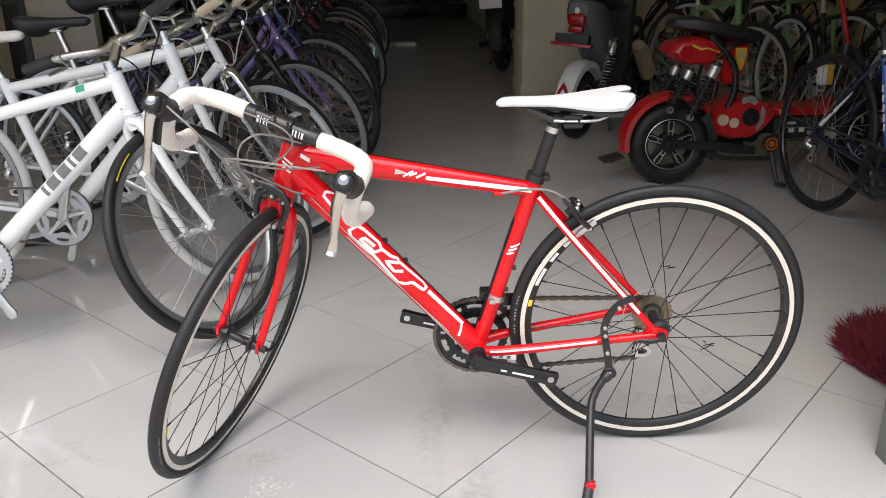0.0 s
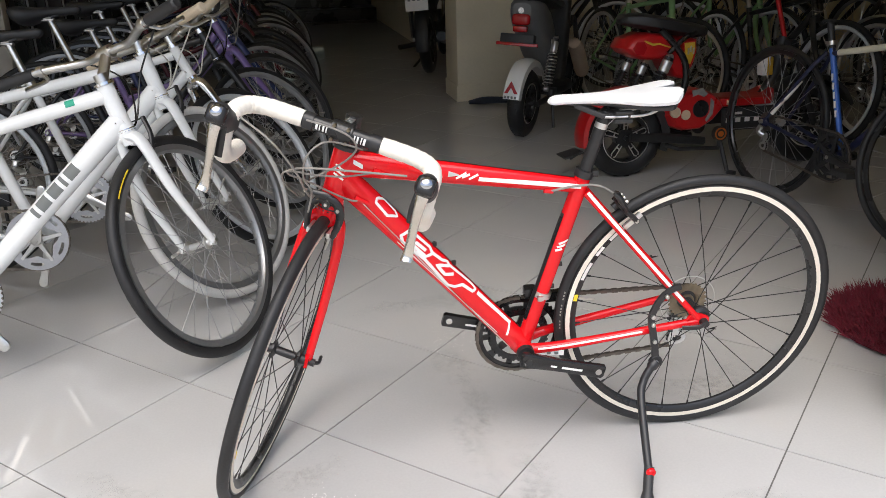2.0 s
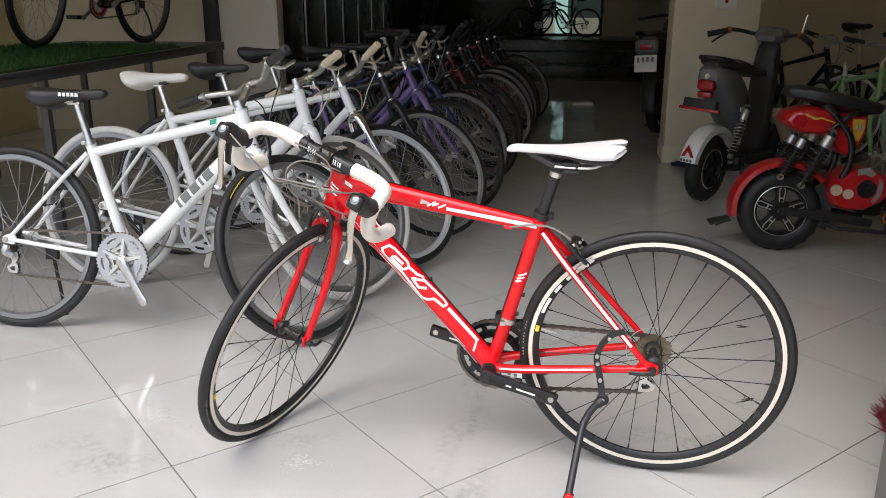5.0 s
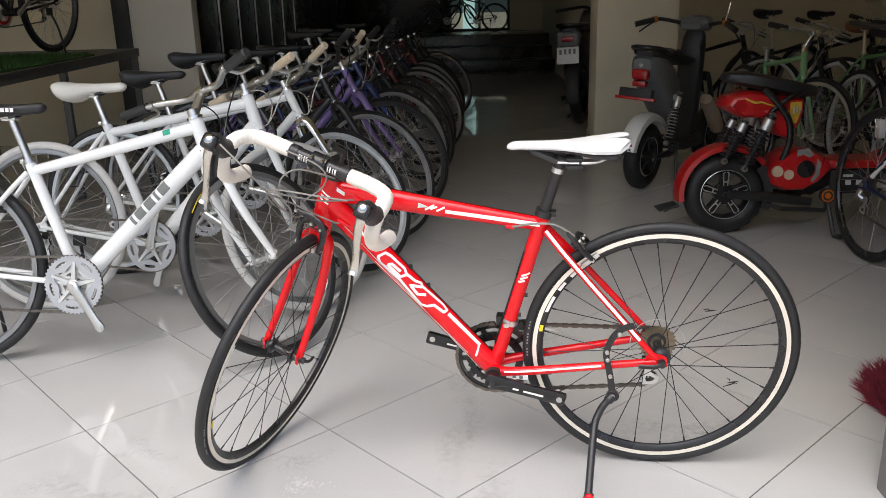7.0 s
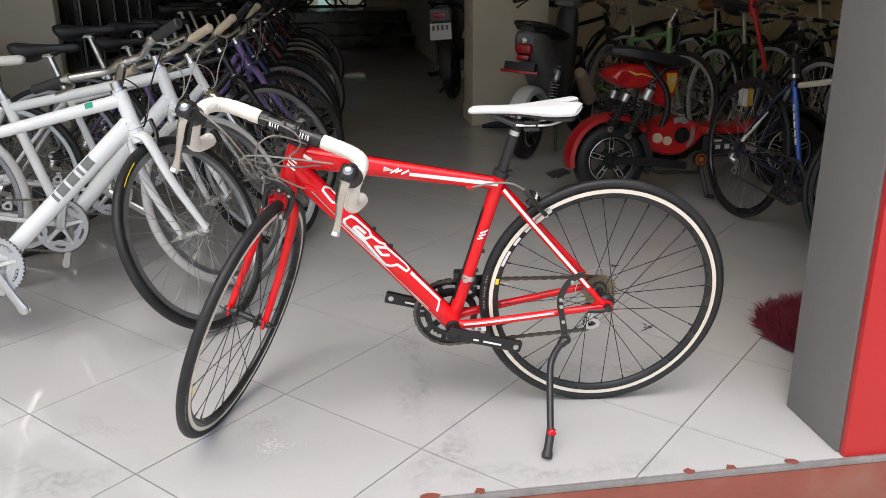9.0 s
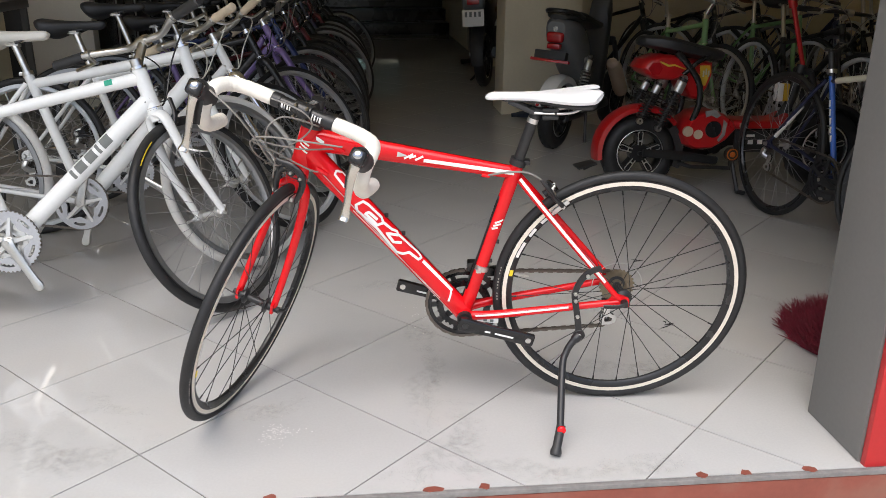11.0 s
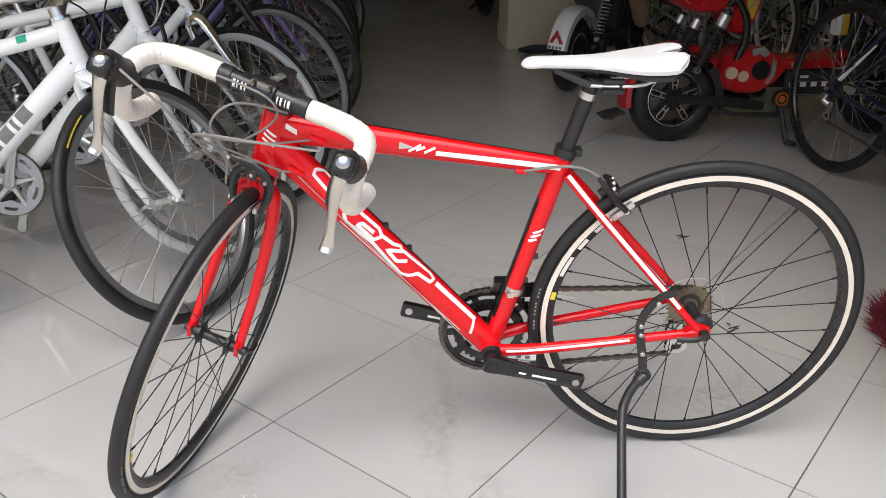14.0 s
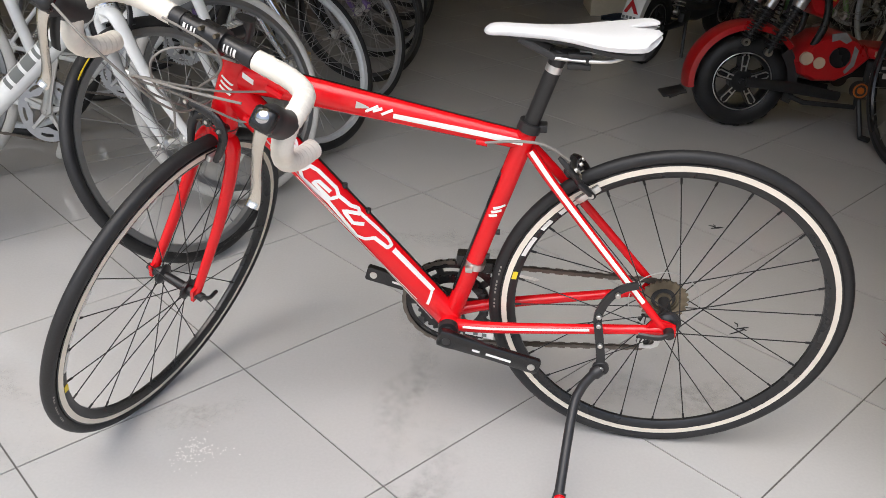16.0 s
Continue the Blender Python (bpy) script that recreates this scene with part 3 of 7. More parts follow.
    sweep(bm, [V(0, 0.066, R), V(0, 0.08, R)], [0.01, 0.009], 12)
    sweep(bm, curve_pts([V(0, 0.076, R), V(0.02, 0.084, R - 0.003), V(0.055, 0.08, R - 0.004)], 4), [(0.004, 0.006)] * 9, 8)
    sweep(bm, [V(0, -0.066, R), V(0, -0.078, R)], [0.01, 0.008], 12)
    sweep(bm, [V(0, -0.07, R), V(0, 0.07, R)], 0.003, 8)
    part("axle_nut", bm, BLACK_MATT if g.get("dark") else STEEL, bike)
    # seat
    if g.get("seat", True) or g.get("post_only"):
        dirn = (V(st[0], 0, st[1]) - V(bb[0], 0, bb[1])).normalized()
        sz = g.get("saddle_z", st[1] + 0.15)
        top = V(st[0], 0, st[1]) + dirn * ((sz - 0.06 - st[1]) / dirn.z)
        bm = B()
        sweep(bm, [V(st[0], 0, st[1]) - dirn * 0.02, top], 0.0135, 16)
        sweep(bm, [top, top + dirn * 0.018], [0.0145, 0.012], 14)
        post = part("seatpost", bm, g.get("post", STEEL), bike)
        if g.get("dark"):
            part("post_ring", sweep(B(), [top - dirn * 0.02, top - dirn * 0.008], 0.0139, 16), ALU, post)
        bm = B()
        box(bm, top + V(-0.01, 0, 0.01), (0.05, 0.03, 0.012), 0.004)
        if g.get("dark"):
            sweep(bm, curve_pts([top + dirn * 0.004, top + V(-0.014, 0, 0.012), top + V(-0.03, 0, 0.004)], 4), [(0.013, 0.012), (0.013, 0.011), (0.013, 0.01), (0.012, 0.009), (0.012, 0.008), (0.011, 0.007), (0.01, 0.006), (0.009, 0.005), (0.008, 0.004)], 10)
            for k in (-1, 1):
                box(bm, top + V(-0.034, k * 0.023, 0.018), (0.038, 0.012, 0.008), 0.003)
                box(bm, top + V(-0.034, k * 0.023, 0.0), (0.038, 0.012, 0.009), 0.003)
                sweep(bm, [top + V(-0.046, k * 0.023, -0.004), top + V(-0.046, k * 0.023, 0.022)], 0.0035, 8)
        part("saddle_clamp", bm, g.get("post", STEEL), post)
        bm = B()
        sweep(bm, [V(st[0], 0, st[1]) - dirn * 0.008, V(st[0], 0, st[1]) + dirn * 0.008], 0.0205, 18)
        box(bm, V(st[0] - 0.022, 0, st[1]), (0.014, 0.022, 0.013), 0.002)
        part("seat_clamp", bm, BLACK_MATT if g.get("dark") else STEEL, bike)
    if g.get("seat", True):
        L, W = g.get("saddle_size", (0.26, 0.16))
        sx = top.x + g.get("saddle_x", -0.115)
        sad = part("saddle", saddle_mesh(L, W, thick=g.get("saddle_t", 0.04), split=g.get("split", 0)) if g.get("split") else city_saddle_mesh(L, W), g.get("saddle", SADDLE_BLACK), bike, g.get("saddle_label", ""), m=Matrix.Translation((sx, 0, sz)) @ Matrix.Rotation(radians(g.get("saddle_tilt", 0)), 4, "Y"))
        if g.get("split"):
            part("saddle_base", saddle_mesh(L, W, g.get("saddle_t", 0.04), g.get("split", 0), "base"), PLASTIC, sad, "black saddle base")
        bm = B()
        for s in (-1, 1):
            sweep(bm, curve_pts([V(0.05, s * 0.034, -0.03), V(0.078, s * 0.024, -0.045), V(0.12, s * 0.022, -0.047), V(0.168, s * 0.02, -0.044)], 5), 0.0035, 8)
        nb = B()
        for s in (-1, 1):
            sweep(nb, curve_pts([V(0.166, s * 0.02, -0.044), V(0.19, s * 0.016, -0.034), V(0.225, s * 0.008, -0.018)], 4), [(0.0045, 0.006)] * 9, 8)
        part("nose_mount", nb, PLASTIC, sad, "black rail mount under the nose")
        part("saddle_rail", bm, STEEL, sad)
    # drivetrain
    cr = g.get("crank", STEEL)
    if g.get("drive", True):
        a = radians(g.get("crank_angle", 20))
        ca = Matrix.Translation((bb[0], -0.062, bb[1])) @ Matrix.Rotation(a, 4, "Y")
        cl = Matrix.Translation((bb[0], 0.068, bb[1])) @ Matrix.Rotation(a + math.pi, 4, "Y") @ Matrix.Rotation(math.pi, 4, "X")
        bm = B()
        sweep(bm, [V(bb[0], -0.06, bb[1]), V(bb[0], 0.064, bb[1])], 0.011, 14)
        for s in (-1, 1):
            sweep(bm, [V(bb[0], s * 0.034, bb[1]), V(bb[0], s * 0.046, bb[1])], [0.021, 0.019], 20)
        part("bottom_bracket", bm, BLACK_MATT, bike)
        ra = crank_arm(0.17, "crank_arm", cr, bike, ca, g.get("arm_k", 1.0))
        la = crank_arm(0.17, "crank_arm", g.get("crank_l", cr), bike, cl, g.get("arm_k", 1.0))
        for k, (rr, te, yy) in enumerate(g.get("rings", ((0.088, 44, -0.047),))):
            plate = g.get("plate") and k == 0
            part("chainring", ring_plate(rr, te if g["plate"] == "toothed" else 0, yy) if plate else chainring_mesh(rr, te, yy), RING_GREY if plate else g.get("ring", ALU), bike, m=Matrix.Translation((bb[0], 0, bb[1])) @ Matrix.Rotation(radians(24) if plate else 0.0, 4, "Y"))
        rr = g.get("rings", ((0.088, 44, -0.047),))[0][0]
        part("crank_spider", star_mesh(rr, -0.0505) if g.get("plate") else spider_mesh(rr - 0.012, -0.05), g.get("spider", ALU), bike, m=Matrix.Translation((bb[0], 0, bb[1])) @ Matrix.Rotation(radians(24) if g.get("plate") else a, 4, "Y"))
        if g.get("pedals"):
            for mm, s in ((ca, -1), (cl, 1)):
                pc = (mm @ V(0.17, 0, 0))
                pb = B()
                box(pb, (0, s * 0.055, 0), (0.09, 0.085, 0.024), 0.005)
                sweep(pb, [V(0, s * 0.006, 0), V(0, s * 0.03, 0)], 0.006, 8)
                part("pedal", pb, PLASTIC, bike, m=Matrix.Translation(pc))
        part("chain", chain_mesh((bb[0], bb[1]), rr, (0, R), 0.034, -0.047, -0.044), CHAIN, bike)
        bm = B()
        lathe(bm, [(0.004, -0.028), (0.016, -0.028), (0.016, -0.056), (0.004, -0.056)], 18)
        cas = part("cassette", bm, g.get("cass", CHAIN), bike, m=Matrix.Translation((0, 0, R)))
        for k in range(7 if single else 3):
            part("sprocket", chainring_mesh(0.043 - 0.0038 * k, 24 - 2 * k, -0.030 - 0.0036 * k, th=0.0018), g.get("cass", CHAIN), cas)
        bm = B()
        sweep(bm, curve_pts([V(0.005, -0.07, R - 0.02), V(0.0, -0.074, R - 0.045), V(0.02, -0.06, R - 0.06)], 4), [(0.01, 0.014)] * 9, 8)
        disc(bm, 0.014, -0.053, -0.046, (0.018, 0, R - 0.062), 16)
        rd = part("rear_derailleur", bm, g.get("mech", STEEL), bike)
        for y0, y1 in ((-0.0375, -0.0355), (-0.051, -0.049)):
            cage = B()
            prism(cage, [(0.004, R - 0.052), (0.03, R - 0.048), (0.036, R - 0.068), (0.022, R - 0.09), (0.009, R - 0.088)], y0, y1)
            rim_pts = [(0.03, R - 0.09), (0.008, R - 0.089), (-0.012, R - 0.103), (-0.008, R - 0.117), (0.004, R - 0.124), (0.028, R - 0.126), (0.034, R - 0.11)]
            hole = [(0.011 + (x - 0.011) * 0.5, R - 0.109 + (z - R + 0.109) * 0.45) for x, z in rim_pts]
            for i in range(len(rim_pts)):
                j = (i + 1) % len(rim_pts)
                prism(cage, [rim_pts[i], rim_pts[j], hole[j], hole[i]], y0, y1)
            part("cage_plate", cage, ALU, rd, "silver derailleur cage plate")
        for x, z in ((0.018, R - 0.062), (0.014, R - 0.108)):
            part("jockey_wheel", chainring_mesh(0.017, 11, -0.0435, th=0.003), PLASTIC, rd, m=Matrix.Translation((x, 0, z)))
    # flat handlebar
    hx = V(ht[0], 0, ht[1])
    if g.get("bar", "flat") == "flat":
        c = hx + axis * g.get("rise", 0.06)
        low_c = hx + axis * g.get("stem_low", g.get("rise", 0.06))
        q = c + fwd * g.get("stem", 0.07) + axis * 0.01
        bm = B()
        sweep(bm, [hx, low_c + axis * 0.012], 0.0145 if low_c == c else 0.0185, 14)
        sweep(bm, [low_c - axis * 0.006, q], [0.016, 0.014], 14)
        sweep(bm, [q - V(0, 0.02, 0), q + V(0, 0.02, 0)], 0.019, 14)
        bm.transform(S)
        stem = part("stem", bm, g.get("stem_mat", STEEL), bike)
        w, up, back = g.get("bar_w", 0.29), g.get("bar_up", 0.03), g.get("bar_back", 0.04)
        bm = B()
        pts = curve_pts([q + V(-back, -w, up), q + V(-back * 0.7, -w * 0.6, up), q + V(0, -0.09, up * 0.2), q + V(0, -0.03, 0), q + V(0, 0.03, 0), q + V(0, 0.09, up * 0.2), q + V(-back * 0.7, w * 0.6, up), q + V(-back, w, up)], 5)
        sweep(bm, pts, 0.0115, 12)
        bm.transform(S)
        hbar = part("handlebar", bm, g.get("bar_mat", STEEL), bike)
        for s in (-1, 1):
            e, f = q + V(-back, s * w, up), q + V(-back * 0.7, s * w * 0.6, up)
            d = (f - e).normalized()
            bm = B()
            sweep(bm, [e - d * 0.006, e - d * 0.001, e + d * 0.02, e + d * 0.06, e + d * 0.1, e + d * 0.115], [0.012, 0.0165, 0.0155, 0.0165, 0.0155, 0.0165], 14)
            bm.transform(S)
            part("grip", bm, g.get("grip", PLASTIC), hbar)
            bm = B()
            p = e + d * 0.13
            sweep(bm, [p, p + d * 0.018], 0.0155, 12)
            sweep(bm, curve_pts([p + V(0.012, 0, -0.006), p + V(0.045, 0, -0.012) - d * 0.02, p + V(0.05, 0, -0.016) - d * 0.1], 5), [(0.005, 0.0065)] * 11, 8)
            bm.transform(S)
            part("brake_lever", bm, g.get("lever", STEEL), hbar)
            ch = g.get("cable", BLACK)
            bm = B()
            sweep(bm, curve_pts([S @ (p + V(0.02, 0, 0)), S @ (p + V(0.1, -s * 0.06, 0.02)), S @ (q + V(0.08, s * 0.03, -0.06)), S @ (hx + fwd * 0.05 - axis * 0.12), V(hb[0] - 0.02, s * 0.026, hb[1] + 0.02)], 7), 0.0026, 6)
            part("cable", bm, ch, bike)
    # extras
    if g.get("vbrake"):
        for nm, mm in (("front_brake", S @ Matrix.Translation(crown - axis * 0.05 + fwd * 0.02)), ("rear_brake", Matrix.Translation((st[0] * 0.62 - 0.02, 0, R + (st[1] - R) * 0.6 - 0.01)) @ Matrix.Rotation(radians(200), 4, "Y"))):
            bm = B()
            for s in (-1, 1):
                sweep(bm, curve_pts([V(0, s * 0.04, -0.02), V(0.006, s * 0.045, 0.03), V(0.006, s * 0.03, 0.085)], 4), [(0.006, 0.008)] * 9, 8)
                box(bm, (0, s * 0.03, 0.01), (0.05, 0.024, 0.011), 0.003)
            sweep(bm, [V(0.006, -0.03, 0.083), V(0.006, 0.035, 0.083)], 0.002, 6)
            part(nm, bm, BLACK_MATT, bike, m=mm)
    if g.get("stand"):
        bm = B()
        box(bm, (0.1, 0.055, R - 0.06), (0.05, 0.02, 0.05), 0.006)
        sweep(bm, curve_pts([V(0.1, 0.06, R - 0.07), V(0.09, 0.1, R * 0.5), V(0.1, 0.14 + g.get("stand_y", 0), 0.012), V(0.14, 0.15 + g.get("stand_y", 0), 0.002)], 6), 0.007, 10)
        part("kickstand", bm, BLACK_MATT, bike)
    if g.get("fender"):
        for nm, mm, a0, a1 in (("front_fender", S @ Matrix.Translation(axle), 15, 150), ("rear_fender", Matrix.Translation((0, 0, R)), 20, 205)):
            bm = B()
            rf = R + 0.014
            lathe(bm, [(rf - 0.008, -0.025), (rf, -0.016), (rf + 0.003, 0), (rf, 0.016), (rf - 0.008, 0.025), (rf - 0.009, 0.022), (rf - 0.001, 0.014), (rf + 0.001, 0), (rf - 0.001, -0.014), (rf - 0.009, -0.022)], 28, a0=-a1 + 0, a1=-a0)
            bm.transform(Matrix.Rotation(0, 4, "Y"))
            for v in bm.verts:
                v.co.z = -v.co.z
            bmesh.ops.reverse_faces(bm, faces=bm.faces[:])
            part(nm, bm, g["fender"], bike, m=mm)
    if g.get("basket"):
        bm = B()
        c = hx + fwd * 0.17 + axis * 0.02
        for k in range(5):
            z = 0.05 * k - 0.1
            w, d = 0.13 + 0.012 * k, 0.1 + 0.01 * k
            sweep(bm, [c + V(-d, -w, z), c + V(d, -w, z), c + V(d, w, z), c + V(-d, w, z)], 0.002 if k < 4 else 0.0035, 5, closed=True, up=(0, 0, 1))
        for k in range(9):
            t = -1 + 2 * k / 8
            for s in (-1, 1):
                sweep(bm, [c + V(s * 0.1, t * 0.13, -0.1), c + V(s * 0.14, t * 0.178, 0.1)], 0.0016, 4)
                sweep(bm, [c + V(t * 0.1, s * 0.13, -0.1), c + V(t * 0.14, s * 0.178, 0.1)], 0.0016, 4)
            sweep(bm, [c + V(-0.1, t * 0.13, -0.1), c + V(0.1, t * 0.13, -0.1)], 0.0016, 4)
        bm.transform(S)
        part("basket", bm, STEEL, bike, "wire basket")
    return bike, S, axle, axis, fwd, fr


# ---- the shop ----
SHOP = pose(0, 1.355, 0, 0, 0, 6.5)


def slab(name, label, a0, a1, b0, b1, z0, z1, material, bev=0.004, kind="structure"):
    """A wall or block in the shop's own axes: a along the front, b into the shop."""
    bm = B()
    box(bm, ((a0 + a1) / 2, (b0 + b1) / 2, (z0 + z1) / 2), (a1 - a0, b1 - b0, z1 - z0), bev)
    ob = part(name, bm, material, None, m=SHOP)
    return tagged(ob, label, "wall" if kind == "structure" else "", kind=kind)


PLASTER = mat("beige_plaster", (0.73, 0.66, 0.5), 0.75, var=0.07, scale=1.5, fine=60, bump=0.03, dirt=(0.42, 0.38, 0.3), dirt_amt=0.3)
PLASTER_WHITE = mat("white_plaster", (0.86, 0.82, 0.74), 0.75, var=0.05, scale=1.5, fine=60, bump=0.03)
JAMB_GREY = mat("grey_jamb_paint", (0.18, 0.174, 0.165), 0.6, var=0.07, scale=3, fine=80, bump=0.03)
FACADE_RED = mat("red_facade_paint", (0.5, 0.02, 0.022), 0.35, var=0.08, scale=4, fine=60)
RISER = mat("terracotta_riser", (0.24, 0.068, 0.045), 0.55, var=0.15, scale=5, fine=70, bump=0.04, dirt=(0.24, 0.14, 0.1), dirt_amt=0.5)
CEMENT = mat("grey_cement", (0.22, 0.21, 0.2), 0.8, var=0.25, scale=18, fine=90, bump=0.08)
GROUT = mat("dark_grout", (0.13, 0.125, 0.115), 0.85, var=0.2, scale=10)
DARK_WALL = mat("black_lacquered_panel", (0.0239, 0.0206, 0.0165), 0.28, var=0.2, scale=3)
# pavement is out of view; paleness chosen to bounce daylight into the shop
PAVING = mat("pavement_concrete", (0.53, 0.5, 0.45), 0.85, var=0.15, scale=2, fine=50, bump=0.06)
# ceiling stays out of view; its warm pale colour lifts the interior bounce
CEILING = mat("warm_bounce_ceiling", (0.82, 0.72, 0.5), 0.85, var=0.05)
# warm cream on the unseen walls brightens and tints light bounced inside
BOUNCE_WALL = mat("warm_bounce_wall", (0.8, 0.68, 0.43), 0.8, var=0.06, scale=1.5, fine=60, bump=0.02)

slab("wall_front", "red painted shop front beside the open entrance", 1.067, 4.3, 0.0, 0.02, -0.16, 3.6, FACADE_RED)
slab("wall_front_1", "grey plastered wall end beside the entrance", 1.062, 4.3, 0.0225, 0.262, 0.0, 3.6, JAMB_GREY)
# thin unseen lining added so the front wall throws light back inside
slab("wall_front_3", "unseen cream lining of the front wall, added to bounce light", 1.075, 4.29, 0.264, 0.276, 0.0, 3.6, BOUNCE_WALL)
# out of view; its lower edge is set to limit sky reaching the interior
slab("wall_front_2", "unseen wall above the open entrance, added to limit the skylight", -4.6, 1.06, 0.02, 0.26, 2.7, 3.6, BOUNCE_WALL)
slab("wall_left", "unseen side wall, toned cream to warm the bounced light", -4.85, -4.6, 0.0, 5.5, 0.0, 3.6, BOUNCE_WALL)
slab("wall_right", "unseen side wall, toned cream to warm the bounced light", 4.3, 4.55, 0.0, 7.6, 0.0, 3.6, BOUNCE_WALL)
slab("wall_back_right", "beige plaster wall behind the parked bikes", 1.3, 4.55, 7.6, 7.8, 0.0, 3.6, PLASTER)
slab("wall_back_left", "beige plaster wall behind the display table", -4.85, -2.74, 5.5, 5.7, 0.0, 3.6, PLASTER)
slab("wall_passage", "beige wall of the rear passage", 1.3, 1.5, 7.802, 13.9, 0.0, 3.6, PLASTER)
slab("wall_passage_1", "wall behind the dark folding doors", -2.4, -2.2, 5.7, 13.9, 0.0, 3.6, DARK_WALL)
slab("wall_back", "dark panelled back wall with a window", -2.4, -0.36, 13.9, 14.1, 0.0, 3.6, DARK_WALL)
slab("wall_back_1", "beige back wall beside the window", 0.72, 1.5, 13.9, 14.1, 0.0, 3.6, PLASTER)
# unseen part, brought down to shorten the window's streak on the floor
slab("wall_back_2", "unseen back wall above the window, lowered to shorten its reflection", -0.358, 0.718, 13.9, 14.1, 1.4, 3.6, PLASTER)
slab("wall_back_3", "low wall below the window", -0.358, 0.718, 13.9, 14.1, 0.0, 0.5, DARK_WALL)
tagged(slab("ceiling", "unseen ceiling, toned warm to tint the bounced light", -4.85, 4.55, 0.0, 14.2, 3.602, 3.75, CEILING), category="ceiling")
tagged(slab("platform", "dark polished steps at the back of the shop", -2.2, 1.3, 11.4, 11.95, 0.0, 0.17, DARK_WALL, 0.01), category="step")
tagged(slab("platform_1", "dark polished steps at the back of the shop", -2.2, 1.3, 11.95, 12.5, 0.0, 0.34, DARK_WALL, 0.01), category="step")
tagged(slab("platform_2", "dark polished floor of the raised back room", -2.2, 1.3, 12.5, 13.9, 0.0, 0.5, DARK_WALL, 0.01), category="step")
pil = tagged(slab("pillar", "beige plastered square pillar with a skirting band", 0.98, 1.56, 4.72, 5.1, 0.0, 3.602, PLASTER), category="pillar")
bm = B()
box(bm, (1.27, 4.91, 0.06), (0.596, 0.396, 0.12), 0.004)
part("skirting", bm, PLASTER, pil)
SWITCH_WHITE = mat("white_switch_plastic", (0.75, 0.74, 0.7), 0.4, var=0.05, bump=0.0)
bm = B()
box(bm, (1.325, 4.702, 1.15), (0.14, 0.032, 0.1), 0.006)
sw = tagged(part("switch_box", bm, SWITCH_WHITE, None, m=SHOP), "white switch box with red button on the pillar", "switch")
part("button", disc(B(), 0.012, 4.683, 4.69, (1.325, 0, 1.15), 14), LAMP_RED, sw, "red button")
tagged(slab("pillar_1", "white painted wall pier", -2.62, -2.12, 5.2, 5.33, 0.0, 3.602, PLASTER_WHITE), category="pillar")
tagged(slab("post", "black steel post beside the white pier", -2.738, -2.622, 5.15, 5.5, 0.0, 3.6, BLACK_MATT), category="post")


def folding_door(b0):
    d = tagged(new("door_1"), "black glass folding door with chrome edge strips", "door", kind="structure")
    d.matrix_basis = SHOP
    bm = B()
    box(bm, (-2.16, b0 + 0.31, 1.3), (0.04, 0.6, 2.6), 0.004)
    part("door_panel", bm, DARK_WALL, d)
    bm = B()
    box(bm, (-2.133, b0 + 0.012, 1.3), (0.016, 0.014, 2.6), 0.004)
    part("edge_strip", bm, ALU, d, "chrome edge strip")


for k in range(7):
    folding_door(5.34 + 0.63 * k)

# window at the far end, with glowing panels for the daylight behind it
win = tagged(new("window_1"), "bright window at the dark far end of the shop", "window", kind="structure")
win.matrix_basis = SHOP
bm = B()
for a in (-0.34, 0.18, 0.70):
    box(bm, (a, 13.96, 0.95), (0.045, 0.06, 0.9), 0.004)
for z in (0.52, 1.38):
    box(bm, (0.18, 13.96, z), (1.07, 0.05, 0.045), 0.004)
part("window_frame", bm, BLACK_MATT, win)
GLOW = bpy.data.materials.new("daylight_behind_window")
GLOW.use_nodes = True
gp = GLOW.node_tree.nodes["Principled BSDF"]
gp.inputs["Base Color"].default_value = (0.06, 0.075, 0.07, 1)
gp.inputs["Emission Color"].default_value = (0.62, 0.9, 0.85, 1)
gp.inputs["Emission Strength"].default_value = 0.014
bm = B()
box(bm, (0.18, 14.6, 1.3), (3.0, 0.02, 2.4))
tagged(part("backdrop", bm, GLOW, m=SHOP, smooth=False), "dim green daylight in a yard behind the window", "backdrop", kind="structure")

SUNLIT = bpy.data.materials.new("sunlit_gap_behind_window")
SUNLIT.use_nodes = True
gp = SUNLIT.node_tree.nodes["Principled BSDF"]
gp.inputs["Base Color"].default_value = (0.5, 0.6, 0.58, 1)
gp.inputs["Emission Color"].default_value = (0.6, 0.92, 0.86, 1)
gp.inputs["Emission Strength"].default_value = 0.34
bm = B()
box(bm, (-0.01, 14.5, 1.1), (0.22, 0.02, 1.6))
tagged(part("backdrop_1", bm, SUNLIT, m=SHOP, smooth=False), "bright gap of daylight in the yard behind the window", "backdrop", kind="structure")

# low cream band whose emission stands in for daylight in the yard
YARD = bpy.data.materials.new("glowing_yard_band")
YARD.use_nodes = True
gp = YARD.node_tree.nodes["Principled BSDF"]
gp.inputs["Base Color"].default_value = (0.6, 0.56, 0.46, 1)
gp.inputs["Emission Color"].default_value = (0.85, 0.82, 0.62, 1)
gp.inputs["Emission Strength"].default_value = 0.11
bm = B()
box(bm, (0.18, 14.56, 0.45), (2.8, 0.02, 0.7))
tagged(part("backdrop_2", bm, YARD, m=SHOP, smooth=False), "pale cream band glowing like daylight behind the window", "backdrop", kind="structure")

# floor slab, its front edge and the pavement
tagged(slab("floor", "polished pale grey porcelain tiles laid diagonally", -4.6, 4.3, 0.012, 13.9, -0.16, -0.0025, GROUT, 0), category="floor")
tagged(slab("riser", "terracotta painted front of the floor step", -4.9, 4.6, -0.012, 0.008, -0.165, -0.016, RISER), category="step")
